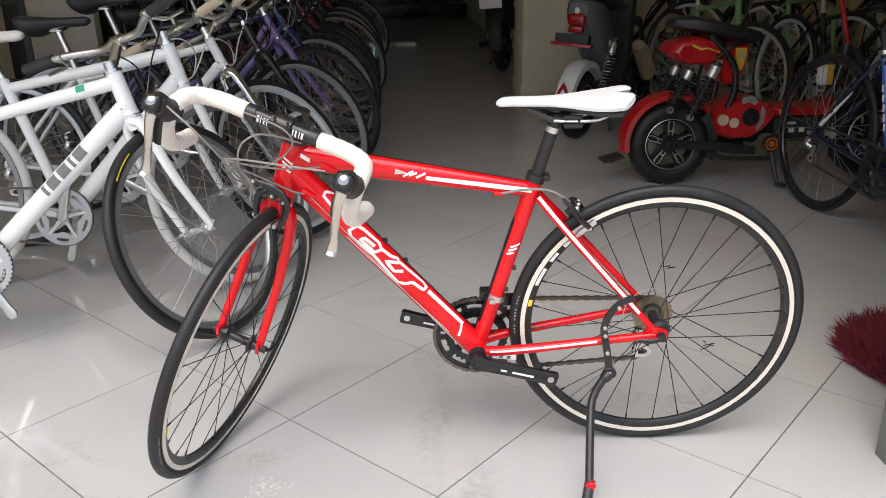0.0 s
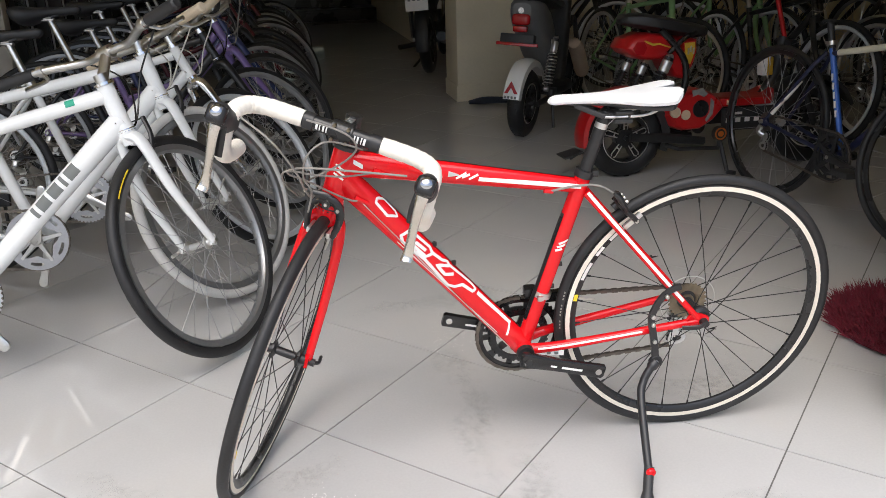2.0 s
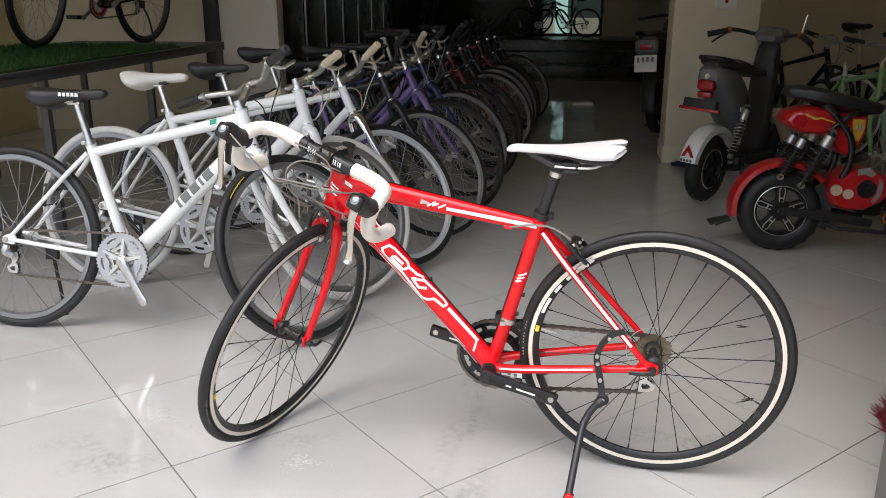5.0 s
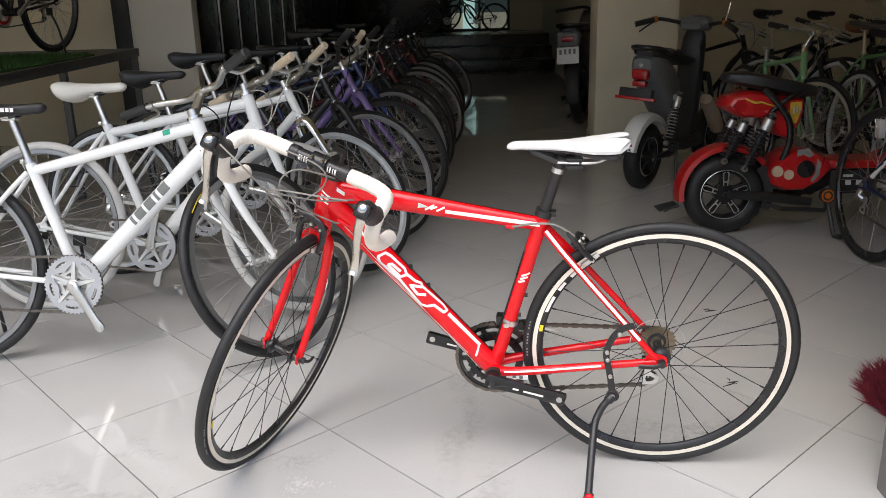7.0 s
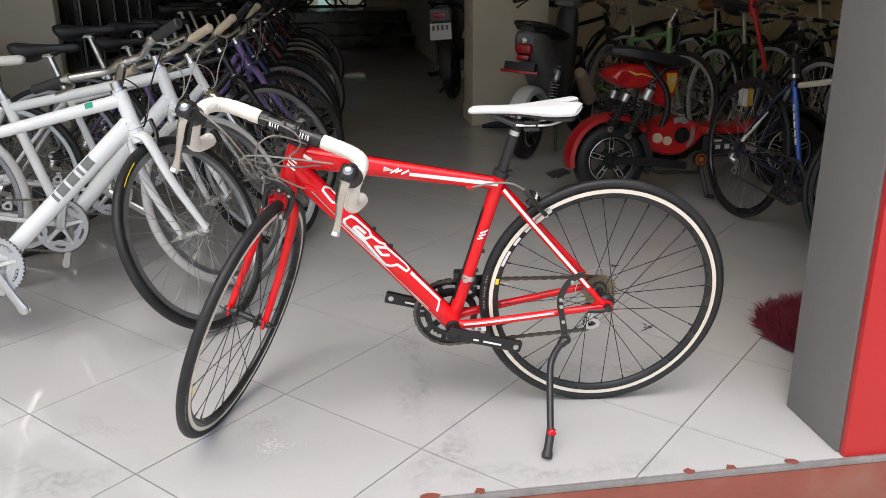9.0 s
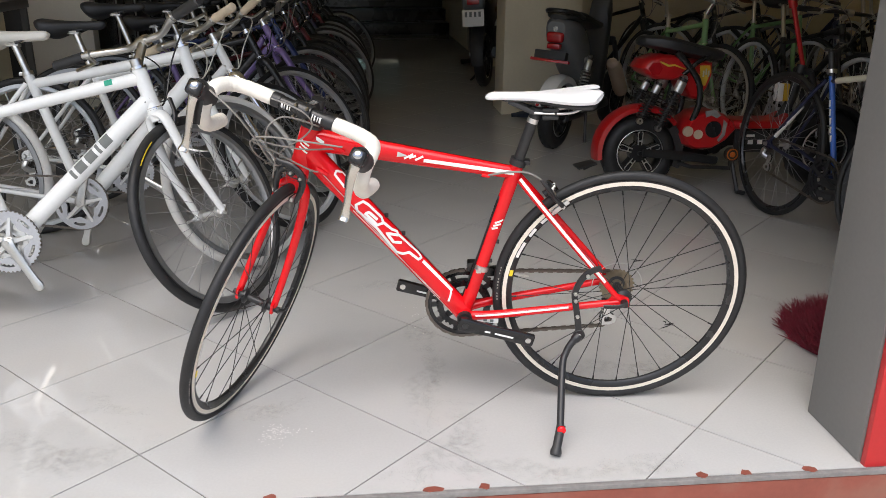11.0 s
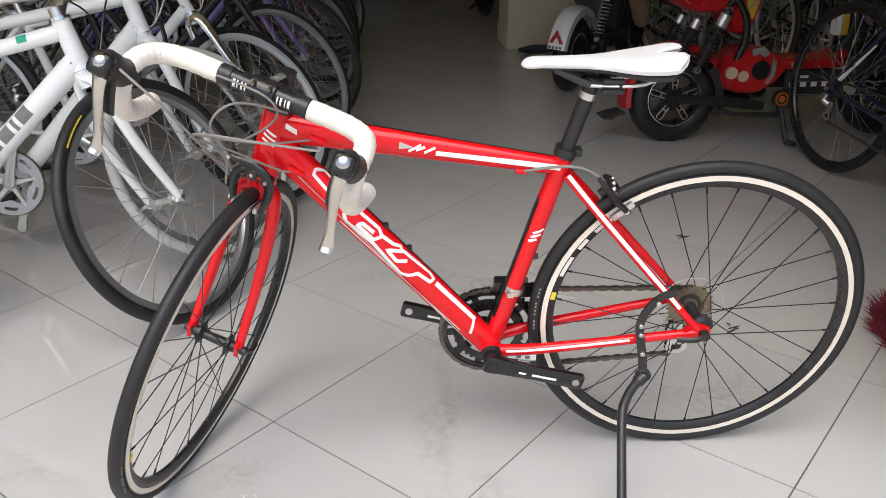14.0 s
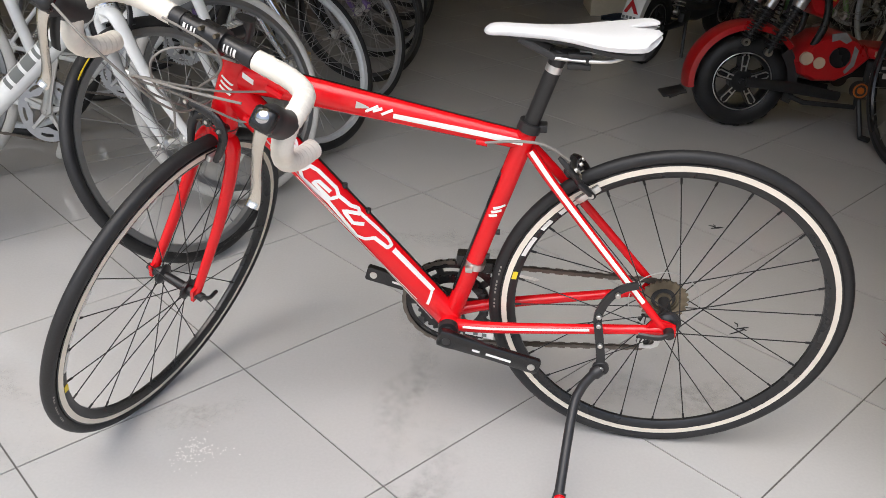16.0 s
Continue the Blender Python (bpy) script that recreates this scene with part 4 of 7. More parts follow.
tagged(slab("edge_strip", "chipped grey cement edge of the tiled floor", -4.6, 4.3, -0.014, 0.0, -0.015, -0.001, CEMENT, 0.003), category="step")
bm = B()
box(bm, (0, -100, -0.21), (400, 203.2, 0.1))
tagged(part("pavement", bm, PAVING, m=SHOP, smooth=False), "unseen pavement before the shop, kept pale to bounce light in", "pavement", kind="structure")


# ---- bikes ----
RED_GEO = dict(R=0.333, bb=(0.405, 0.268), st=(0.283, 0.688), ht=(0.781, 0.775), hb=(0.822, 0.65), dth=(0.792, 0.71), steer=73.5, rake=0.045, fork_drop=0.013, paint=RED, fork=RED, single=True, dark=True,
               tw=0.0245, depth=0.025, rim=BLACK, track=RIM_TRACK, spoke=SPOKE_BLACK, hub=BLACK_MATT, nf=24, nr=28, lf=0.5, tubes=(0.019, 0.026, 0.0175, 0.025), ttr=(0.021, 0.029),
               tt=(0.29, 0.66), tth=(0.785, 0.743), ss=0.04, post=DARK_GREY, saddle=SADDLE_WHITE, saddle_z=0.866, saddle_tilt=2.0, saddle_size=(0.28, 0.137), saddle_x=-0.16, saddle_t=0.014, split=1, bar="none",
               crank=BLACK_ANOD, crank_angle=-15, ring=BLACK_ANOD, fork_r=0.0158, rings=((0.1, 50, -0.047), (0.069, 34, -0.04)), cass=BRONZE, mech=ALU, spider=DARK_GREY, arm_k=1.25, cs=(0.0135, 0.009), vf=2.6, vr=0.24)
RED_POSE = pose(0.495, 1.807, 0, -5.9, 0, 181.5)
red_bike, S, AXLE, AXIS, FWD, red_frame = bicycle("road_bike", "red and white road racing bike on its kickstand, front wheel turned", RED_POSE, RED_GEO)


def tube_point(A, C, r0, r1, s, th, off=0.0011):
    """A place on an oval tube from A to C; th 0 is its upper side, 90 its left."""
    A, C = V(*A), V(*C)
    T = (C - A).normalized()
    N = V(0, 0, 1) - T * T.z
    N.normalize()
    W = T.cross(N)
    if W.y < 0:
        W = -W
    ra, rb = r0[0] + (r1[0] - r0[0]) * s + off, r0[1] + (r1[1] - r0[1]) * s + off
    return A.lerp(C, s) + N * (rb * math.cos(radians(th))) + W * (ra * math.sin(radians(th)))


def outward(bm, tube):
    """Turns the faces of a decal away from its tube."""
    A, C = V(*tube[0]), V(*tube[1])
    T = (C - A).normalized()
    bm.normal_update()
    for f in bm.faces:
        c = f.calc_center_median() - A
        if f.normal.dot(c - T * c.dot(T)) < 0:
            f.normal_flip()


def patch(tube, s0, s1, a0, a1, b0=None, b1=None, n=10, k=5):
    """A decal on a tube from s0 to s1, between the angles a0..a1 at its start and b0..b1 at its end."""
    bm = B()
    b0, b1 = a0 if b0 is None else b0, a1 if b1 is None else b1
    grid = []
    for i in range(n + 1):
        t = i / n
        grid.append([bm.verts.new(tube_point(*tube, s0 + (s1 - s0) * t, (a0 + (b0 - a0) * t) + ((a1 - a0) + ((b1 - b0) - (a1 - a0)) * t) * j / k)) for j in range(k + 1)])
    for p, q in zip(grid, grid[1:]):
        for j in range(k):
            bm.faces.new((p[j], p[j + 1], q[j + 1], q[j]))
    outward(bm, tube)
    return bm


def stroke(tube, pts, width, n=5):
    """A painted line on a tube through (s, degrees) points; width in metres."""
    bm = B()
    A, C = V(*tube[0]), V(*tube[1])
    L, r = (C - A).length, tube[2][0]
    P = [Vector((s * L, radians(a) * r)) for s, a in pts]
    fine = []
    for p, q in zip(P, P[1:]):
        fine += [p.lerp(q, i / n) for i in range(n)]
    fine.append(P[-1])
    rows = []
    for i, p in enumerate(fine):
        d = (fine[min(i + 1, len(fine) - 1)] - fine[max(i - 1, 0)]).normalized()
        o = Vector((-d.y, d.x)) * (width / 2)
        rows.append([bm.verts.new(tube_point(*tube, x.x / L, math.degrees(x.y / r), 0.0013)) for x in (p + o, p, p - o)])
    for p, q in zip(rows, rows[1:]):
        for j in range(2):
            bm.faces.new((p[j], p[j + 1], q[j + 1], q[j]))
    outward(bm, tube)
    return bm


TOP = ((0.785, 0, 0.743), (0.29, 0, 0.66), (0.021, 0.029), (0.01615, 0.01615))
DOWN = ((0.792, 0, 0.71), (0.405, 0, 0.268), (0.026, 0.0288), (0.026, 0.026))
SEAT = ((0.283, 0, 0.688), (0.405, 0, 0.268), (0.0175, 0.0175), (0.0175, 0.0175))
part("black_stripe", patch(TOP, 0.07, 0.97, -75, 4, n=16), BLACK, red_frame, "black stripe along the top tube")
part("black_stripe", patch(DOWN, 0.16, 0.93, -95, 2, n=16), BLACK, red_frame, "black stripe along the down tube")
part("black_stripe", patch(SEAT, 0.22, 0.84, -60, 34, n=16), BLACK, red_frame, "black stripe along the seat tube")
part("white_stripe", patch(TOP, 0.55, 1.0, 82, 104, 62, 96, n=14), WHITE_DECAL, red_frame, "white stripe on the top tube")
part("white_stripe", patch(DOWN, 0.675, 0.872, 28, 50, 25, 45, n=12), WHITE_DECAL, red_frame, "white stripe on the down tube")
part("white_stripe", stroke(DOWN, [(0.864, 36), (0.893, 95)], 0.0055), WHITE_DECAL, red_frame)
part("white_tip", patch(TOP, 0.03, 0.07, 60, 78, 78, 96, n=3), WHITE_DECAL, red_frame)
part("grey_wedge", patch(TOP, 0.42, 0.465, 66, 96, 78, 84, n=4), ALU, red_frame)
for a in ((0.455, 100, 0.495, 66), (0.48, 92, 0.51, 72), (0.51, 98, 0.545, 68)):
    part("badge_bar", stroke(TOP, [(a[0], a[1]), (a[2], a[3])], 0.0045), WHITE_DECAL, red_frame)
# four slanted emblem shapes down the tube
part("emblem_shape", stroke(DOWN, [(0.13, 40), (0.155, 14), (0.215, 22), (0.232, 36), (0.2, 66), (0.135, 58), (0.13, 40), (0.14, 26)], 0.0055), WHITE_DECAL, red_frame, "white emblem shape")
for path in ([(0.328, 40), (0.3, 50), (0.289, 88), (0.312, 104), (0.42, 94)], [(0.325, 41), (0.405, 36), (0.428, 52), (0.415, 82), (0.342, 84), (0.352, 66), (0.4, 62)], [(0.415, 93), (0.562, 109), (0.585, 92), (0.602, 62)],
             [(0.425, 50), (0.475, 42), (0.5, 26), (0.513, 40), (0.47, 76), (0.52, 82), (0.547, 54)], [(0.505, 36), (0.635, 22), (0.66, 30), (0.655, 52), (0.6, 62)]):
    part("emblem_shape", stroke(DOWN, path, 0.0066), WHITE_DECAL, red_frame, "white outlined emblem shape")
part("emblem_line", stroke(DOWN, [(0.3, 122), (0.86, 118)], 0.0022, 16), WHITE_DECAL, red_frame)
for a in ((0.375, 70, 0.345, 128), (0.395, 66, 0.372, 118), (0.415, 62, 0.398, 104)):
    part("badge_bar", stroke(SEAT, [(a[0], a[1]), (a[2], a[3])], 0.005), WHITE_DECAL, red_frame)
for k in range(3):
    HEAD = ((0.781, 0, 0.775), (0.822, 0, 0.65), (0.0245, 0.0245), (0.0265, 0.0265))
    part("badge_bar", stroke(HEAD, [(0.24 + 0.07 * k, 60), (0.32 + 0.07 * k, 110)], 0.004), WHITE_DECAL, red_frame)


def stay_ribbon(a, b, off_a, off_b, ra, rb, half, t0, t1, label):
    """A white stripe along the outer face of a left stay."""
    pts = curve_pts([V(a[0], off_a, a[1]), V(a[0] * 0.75 + b[0] * 0.25, off_a * 0.55 + off_b * 0.45, a[1] * 0.75 + b[1] * 0.25), V(b[0], off_b, b[1])], 5)
    n = len(pts) - 1
    T = (pts[-1] - pts[0]).normalized()
    lift = V(0, 1, 0.45) - T * T.dot(V(0, 1, 0.45))
    lift.normalize()
    pts = [p + lift * (ra + (rb - ra) * i / n + 0.0002) for i, p in enumerate(pts) if t0 <= i / n <= t1]
    return part("white_stripe", sweep(B(), pts, [(half, 0.0012)] * len(pts), 8, up=lift), WHITE_DECAL, red_frame, label)


stay_ribbon((0.279, 0.648), (0.012, 0.339), 0.012, 0.062, 0.0095, 0.0075, 0.0038, 0.0, 0.95, "white stripe on the seat stay")
stay_ribbon((0.405, 0.268), (0.012, 0.333), 0.022, 0.062, 0.0135, 0.009, 0.0024, 0.15, 0.8, "white stripe on the chain stay")
bm = B()
box(bm, (0.345, 0.0425, 0.267), (0.055, 0.002, 0.013), m=Matrix.Rotation(radians(-10), 4, "Z"))
part("sticker", bm, WHITE_DECAL, red_frame, "white sticker on the chain stay")
bm = B()
for x in (0.335, 0.352):
    box(bm, (x, 0.0438 + (0.345 - x) * 0.18, 0.267), (0.009, 0.002, 0.007))
part("print", bm, GREY_DECAL, red_frame)
for s in (0.42, 0.53):
    part("bottle_boss", disc(B(), 0.0055, -0.004, 0.004, seg=10), BLACK_MATT, red_frame, m=Matrix.Translation(tube_point(*DOWN, s, 0, 0.003)) @ Matrix.Rotation(radians(90), 4, "X"))
for s in (0.5, 0.63):
    part("bottle_boss", disc(B(), 0.0055, -0.004, 0.004, seg=10), BLACK_MATT, red_frame, m=Matrix.Translation(tube_point(*SEAT, s, 185, 0.003)) @ Matrix.Rotation(radians(90), 4, "Z"))

# stem, drop bar, tape and brake levers, turned with the fork
top = V(0.781, 0, 0.775)
CL = top + AXIS * 0.047
Q = CL + FWD * 0.078 + AXIS * 0.006
bm = B()
sweep(bm, [top + AXIS * 0.004, top + AXIS * 0.03], 0.018, 18)
sweep(bm, [top + AXIS * 0.028, top + AXIS * 0.07], [0.0175, 0.017], 18)
sweep(bm, [CL, CL.lerp(Q, 0.5), Q], [(0.014, 0.017), (0.0125, 0.0155), (0.0155, 0.017)], 14, up=AXIS)
sweep(bm, [Q - V(0, 0.021, 0), Q + V(0, 0.021, 0)], 0.0215, 20)
bm.transform(S)
stem = part("stem", bm, BLACK, red_bike, "black alloy stem")
turn = FWD.to_track_quat("X", "Z").to_matrix().to_4x4()
bm = box(B(), CL.lerp(Q, 0.45) + AXIS * 0.0158, (0.046, 0.014, 0.002), 0.0008, m=turn)
bm.transform(S)
panel = part("stem_panel", bm, ALU, stem, "silver panel on the stem")
bm = B()
for k in range(4):
    box(bm, CL.lerp(Q, 0.28 + 0.13 * k) + AXIS * 0.0168, (0.005, 0.008, 0.0012), m=turn)
bm.transform(S)
part("print", bm, GREY_DECAL, panel)
for s in (-1, 1):
    for t in (-1, 1):
        bm = B()
        p = Q + V(0, s * 0.014, 0) + FWD * 0.02 + AXIS * (0.014 * t)
        sweep(bm, [p - FWD * 0.006, p + FWD * 0.005], 0.0035, 8)
        bm.transform(S)
        part("bolt", bm, BRONZE, stem)


def bar_point(s, *c):
    return Q + V(0, s * c[1] * 1.04, 0) + FWD * c[0] + AXIS * c[2]


BAR = ((0, 0.0, 0), (0, 0.08, 0), (0.002, 0.138, 0), (0.018, 0.172, -0.002), (0.05, 0.186, -0.008), (0.078, 0.189, -0.028), (0.084, 0.19, -0.055), (0.07, 0.191, -0.088), (0.04, 0.192, -0.106), (0.005, 0.192, -0.11), (-0.025, 0.192, -0.108))
bm = B()
for s in (-1, 1):
    pts = curve_pts([bar_point(s, *c) for c in BAR], 5)
    sweep(bm, pts, [0.0155 if i < 5 else 0.0125 for i in range(len(pts))], 14)
bm.transform(S)
bar = part("handlebar", bm, BLACK, red_bike, "black drop handlebar")
for s in (-1, 1):
    pts = curve_pts([bar_point(s, *c) for c in BAR], 18)[17:]
    bm = B()
    sweep(bm, pts, [0.0168 + 0.0009 * ((i % 7) / 7) for i in range(len(pts))], 16)
    bm.transform(S)
    part("bar_tape", bm, TAPE, bar, "cream handlebar tape")
    bm = B()
    a = bar_point(s, 0, 0.055, 0)
    sweep(bm, [a, a + V(0, s * 0.02, 0)], 0.0174, 16)
    bm.transform(S)
    part("tape_collar", bm, BLACK_MATT, bar)
    for k, w in ((0.027, 0.0025), (0.033, 0.0035), (0.04, 0.002), (0.046, 0.0045)):
        bm = B()
        lathe(bm, [(0.0159, -w / 2), (0.0162, -w / 2), (0.0162, w / 2), (0.0159, w / 2)], 14, a0=-10, a1=40, m=Matrix.Translation(bar_point(s, 0, k, 0)))
        bm.transform(S)
        part("print", bm, WHITE_DECAL, bar)
    # hood
    bm = B()
    H = [bar_point(s, *c) for c in ((0.06, 0.188, -0.034), (0.08, 0.188, -0.028), (0.1, 0.187, -0.02), (0.118, 0.186, -0.01), (0.134, 0.186, -0.002), (0.146, 0.186, 0.002), (0.153, 0.186, 0.004), (0.156, 0.186, 0.004))]
    sweep(bm, H, [(0.0165, 0.022), (0.018, 0.024), (0.0185, 0.023), (0.02, 0.0235), (0.0215, 0.025), (0.0195, 0.0225), (0.013, 0.015), (0.004, 0.005)], 20, up=AXIS)
    bm.transform(S)
    hood = part("brake_hood", bm, PLASTIC, bar, "black rubber brake hood")
    bm = B()
    m = Matrix.Translation(bar_point(s, 0.149, 0.186, 0.004)) @ FWD.to_track_quat("X", "Z").to_matrix().to_4x4() @ Matrix.Rotation(radians(-28), 4, "Y")
    box(bm, (0, 0, 0), (0.026, 0.036, 0.036), 0.011, m=Matrix(), seg=3)
    bm.transform(S @ m)
    part("lever_cap", bm, BLACK, hood, "glossy black lever housing")
    bm = B()
    bmesh.ops.create_uvsphere(bm, u_segments=20, v_segments=12, radius=1.0, matrix=Matrix.Translation((0.0045, 0, 0.003)) @ Matrix.Diagonal((0.0115, 0.0155, 0.0145, 1)))
    bm.transform(S @ m)
    part("name_plate", bm, CHROME_DARK, hood, "small chrome cap")
    bm = B()
    Lp = [bar_point(s, *c) for c in ((0.148, 0.186, -0.006), (0.15, 0.186, -0.035), (0.14, 0.187, -0.08), (0.13, 0.189, -0.115), (0.128, 0.191, -0.14), (0.134, 0.192, -0.152))]
    pts = curve_pts(Lp, 4)
    sweep(bm, pts, [(0.0135 - 0.0042 * math.sin(math.pi * min(1.0, 1.15 * i / (len(pts) - 1))) ** 0.7 - 0.002 * i / (len(pts) - 1), 0.0055) for i in range(len(pts))], 12, up=FWD)
    bm.transform(S)
    part("brake_lever", bm, LEVER, bar, "silver brake lever")
    bm = B()
    Lp = [bar_point(s, *c) for c in ((0.132, 0.18, -0.012), (0.132, 0.178, -0.05), (0.124, 0.18, -0.08))]
    pts = curve_pts(Lp, 4)
    sweep(bm, pts, [(0.01, 0.003)] * len(pts), 8, up=FWD)
    bm.transform(S)
    part("shift_lever", bm, DARK_GREY, bar)
# cable loops in front of the head tube
CABLE_RUNS = (
    (V(0.68, 0.27, 0.812), V(0.761, 0.26, 0.821), V(0.837, 0.22, 0.817), V(0.879, 0.18, 0.803), V(0.89, 0.14, 0.779), V(0.858, 0.1, 0.746), V(0.815, 0.06, 0.703), V(0.777, 0.04, 0.675), tube_point(*DOWN, 0.085, 92, 0.004)),
    (V(0.955, 0.22, 0.918), V(0.904, 0.24, 0.875), V(0.872, 0.2, 0.803), V(0.863, 0.15, 0.751), V(0.855, 0.09, 0.708), V(0.85, 0.03, 0.69), V(0.83, -0.03, 0.69)),
    (V(0.751, 0.09, 0.801), V(0.793, 0.13, 0.83), V(0.82, 0.16, 0.843), V(0.845, 0.17, 0.831), V(0.859, 0.16, 0.804), V(0.863, 0.14, 0.767), V(0.852, 0.12, 0.733), V(0.863, 0.1, 0.682)),
    (V(0.85, 0.11, 0.871), V(0.807, 0.13, 0.861), V(0.773, 0.13, 0.841), V(0.762, 0.12, 0.813), V(0.788, 0.08, 0.773), V(0.842, 0.03, 0.729), V(0.866, -0.02, 0.7)),
    (tube_point(*TOP, 0.12, 104, 0.004), V(0.791, 0.06, 0.736), V(0.847, 0.1, 0.759), V(0.888, 0.13, 0.781), V(0.904, 0.12, 0.77), V(0.901, 0.08, 0.731), V(0.885, 0.0, 0.675)),
)
for pts in CABLE_RUNS:
    part("cable", sweep(B(), curve_pts(pts, 9), 0.002, 8), CABLE, red_bike, "grey cable housing")
for p in (tube_point(*DOWN, 0.09, 92, 0.004), tube_point(*TOP, 0.14, 104, 0.003)):
    bm = B()
    sweep(bm, [p + V(0.012, 0, 0.008), p - V(0.014, 0, 0.008)], [0.006, 0.005], 10)
    part("cable_stop", bm, RED, red_frame)
part("brake_cable", sweep(B(), [tube_point(*DOWN, 0.1, 95, 0.005), tube_point(*DOWN, 0.95, 130, 0.004)], 0.0011, 6), STEEL, red_bike)
part("brake_cable", sweep(B(), curve_pts([tube_point(*TOP, 0.86, 140, 0.003), V(0.3, 0.03, 0.672), V(0.25, 0.026, 0.665), V(0.2, 0.014, 0.625), V(0.188, 0.01, 0.6)], 7), 0.0026, 8), CABLE, red_bike, "grey cable housing")
part("cable_stop", sweep(B(), [tube_point(*TOP, 0.84, 140, 0.002), tube_point(*TOP, 0.88, 140, 0.002)], 0.0055, 10), RED, red_frame)

# brakes
caliper(S @ Matrix.Translation(AXLE - FWD * 0.045 + AXIS * 0.362 + FWD * 0.03) @ FWD.to_track_quat("X", "Z").to_matrix().to_4x4() @ Matrix.Rotation(radians(180), 4, "Z") @ Matrix.Rotation(radians(180), 4, "Z"), red_bike, "front_brake")
caliper(Matrix(((-0.757, 0, 0.654, 0.203), (0, -1, 0, 0), (0.654, 0, 0.757, 0.606), (0, 0, 0, 1))), red_bike, "rear_brake", 0.041)

# kickstand on the rear stays
bm = B()
plate = curve_pts([V(0.07, 0.079, 0.438), V(0.098, 0.081, 0.428), V(0.12, 0.083, 0.403), V(0.132, 0.084, 0.367), V(0.126, 0.085, 0.33), V(0.119, 0.086, 0.293), V(0.113, 0.088, 0.25)], 4)
sweep(bm, plate, [(0.0098 + 0.002 * (i / len(plate)), 0.004) for i in range(len(plate))], 4, up=(0, 1, 0), twist=radians(45))
disc(bm, 0.0155, 0.083, 0.092, (0.113, 0, 0.25), 22, 0.001)
stand = part("kickstand", bm, BLACK_MATT, red_bike, "black steel kickstand with red button")
for x, z in ((0.104, 0.42), (0.131, 0.37), (0.129, 0.35), (0.121, 0.305), (0.113, 0.25)):
    part("bolt", disc(B(), 0.0048 if z > 0.26 else 0.0055, 0.086, 0.0945, (x, 0, z), 12, 0.001), STEEL, stand)
foot = RED_POSE.inverted() @ V(0.315, 1.497, 0.006)
piv = V(0.113, 0.09, 0.25)
bm = B()
sweep(bm, curve_pts([piv, V(0.131, 0.1, 0.235), V(0.147, 0.112, 0.211), V(0.158, 0.14, 0.182), piv.lerp(foot, 0.8)], 5), [0.0125] * 4 + [0.0092] * 17, 12)
part("stand_leg", bm, BLACK_MATT, stand)
bm = B()
sweep(bm, [piv + (foot - piv) * 0.76, piv + (foot - piv) * 0.93, piv + (foot - piv) * 0.97, foot], [0.0115, 0.011, 0.0145, 0.013], 14)
part("rubber_foot", bm, PLASTIC, stand)
b0 = piv + (foot - piv) * 0.775
part("button", disc(B(), 0.011, 0.006, 0.017, seg=16, bev=0.003), RED, stand, "red button", m=Matrix.Translation(b0))

# drivetrain extras
hub_cap = part("hub_cap", lathe(B(), [(0.006, 0.03), (0.019, 0.03), (0.021, 0.036), (0.021, 0.043), (0.014, 0.048), (0.012, 0.058), (0.006, 0.058)], 24), BLACK_MATT, red_bike, "black rear hub end", m=Matrix.Translation((0, 0, 0.333)))
part("locknut", lathe(B(), [(0.005, 0.054), (0.0095, 0.054), (0.0095, 0.062), (0.005, 0.062)], 6), STEEL, hub_cap)
bm = B()
lathe(bm, [(0.0655, -0.0285), (0.067, -0.0285), (0.067, -0.0277), (0.0655, -0.0277)], 48)
GLASSY = mat("clear_plastic_guard", (0.5, 0.51, 0.5), 0.2, var=0.05, bump=0.0)
part("spoke_guard", bm, GLASSY, red_bike, "clear plastic spoke guard", m=Matrix.Translation((0, 0, 0.333)))
bm = B()
sweep(bm, [V(0.365, 0.0, 0.395), V(0.365, 0.0, 0.395) + V(-0.0035, 0, 0.014)], 0.0205, 18)
box(bm, (0.372, 0.022, 0.401), (0.014, 0.012, 0.012), 0.003)
fd = part("front_derailleur", bm, STEEL, red_bike, "steel front derailleur clamp")
bm = B()
prism(bm, [(0.30, 0.355), (0.37, 0.352), (0.385, 0.372), (0.31, 0.38)], -0.054, -0.038)
box(bm, (0.385, -0.028, 0.392), (0.03, 0.028, 0.026), 0.006)
part("cage", bm, BLACK_ANOD, fd, "black derailleur cage")
for o in [o for o in red_bike.children if o.name.startswith("crank_arm")]:
    b2 = B()
    for sx, w in ((0.05, 0.035), (0.105, 0.05)):
        box(b2, (sx, 0.0071, -0.002), (w, 0.001, 0.005))
        box(b2, (sx, -0.0075, -0.002), (w, 0.001, 0.005))
    part("print", b2, WHITE_DECAL, o)
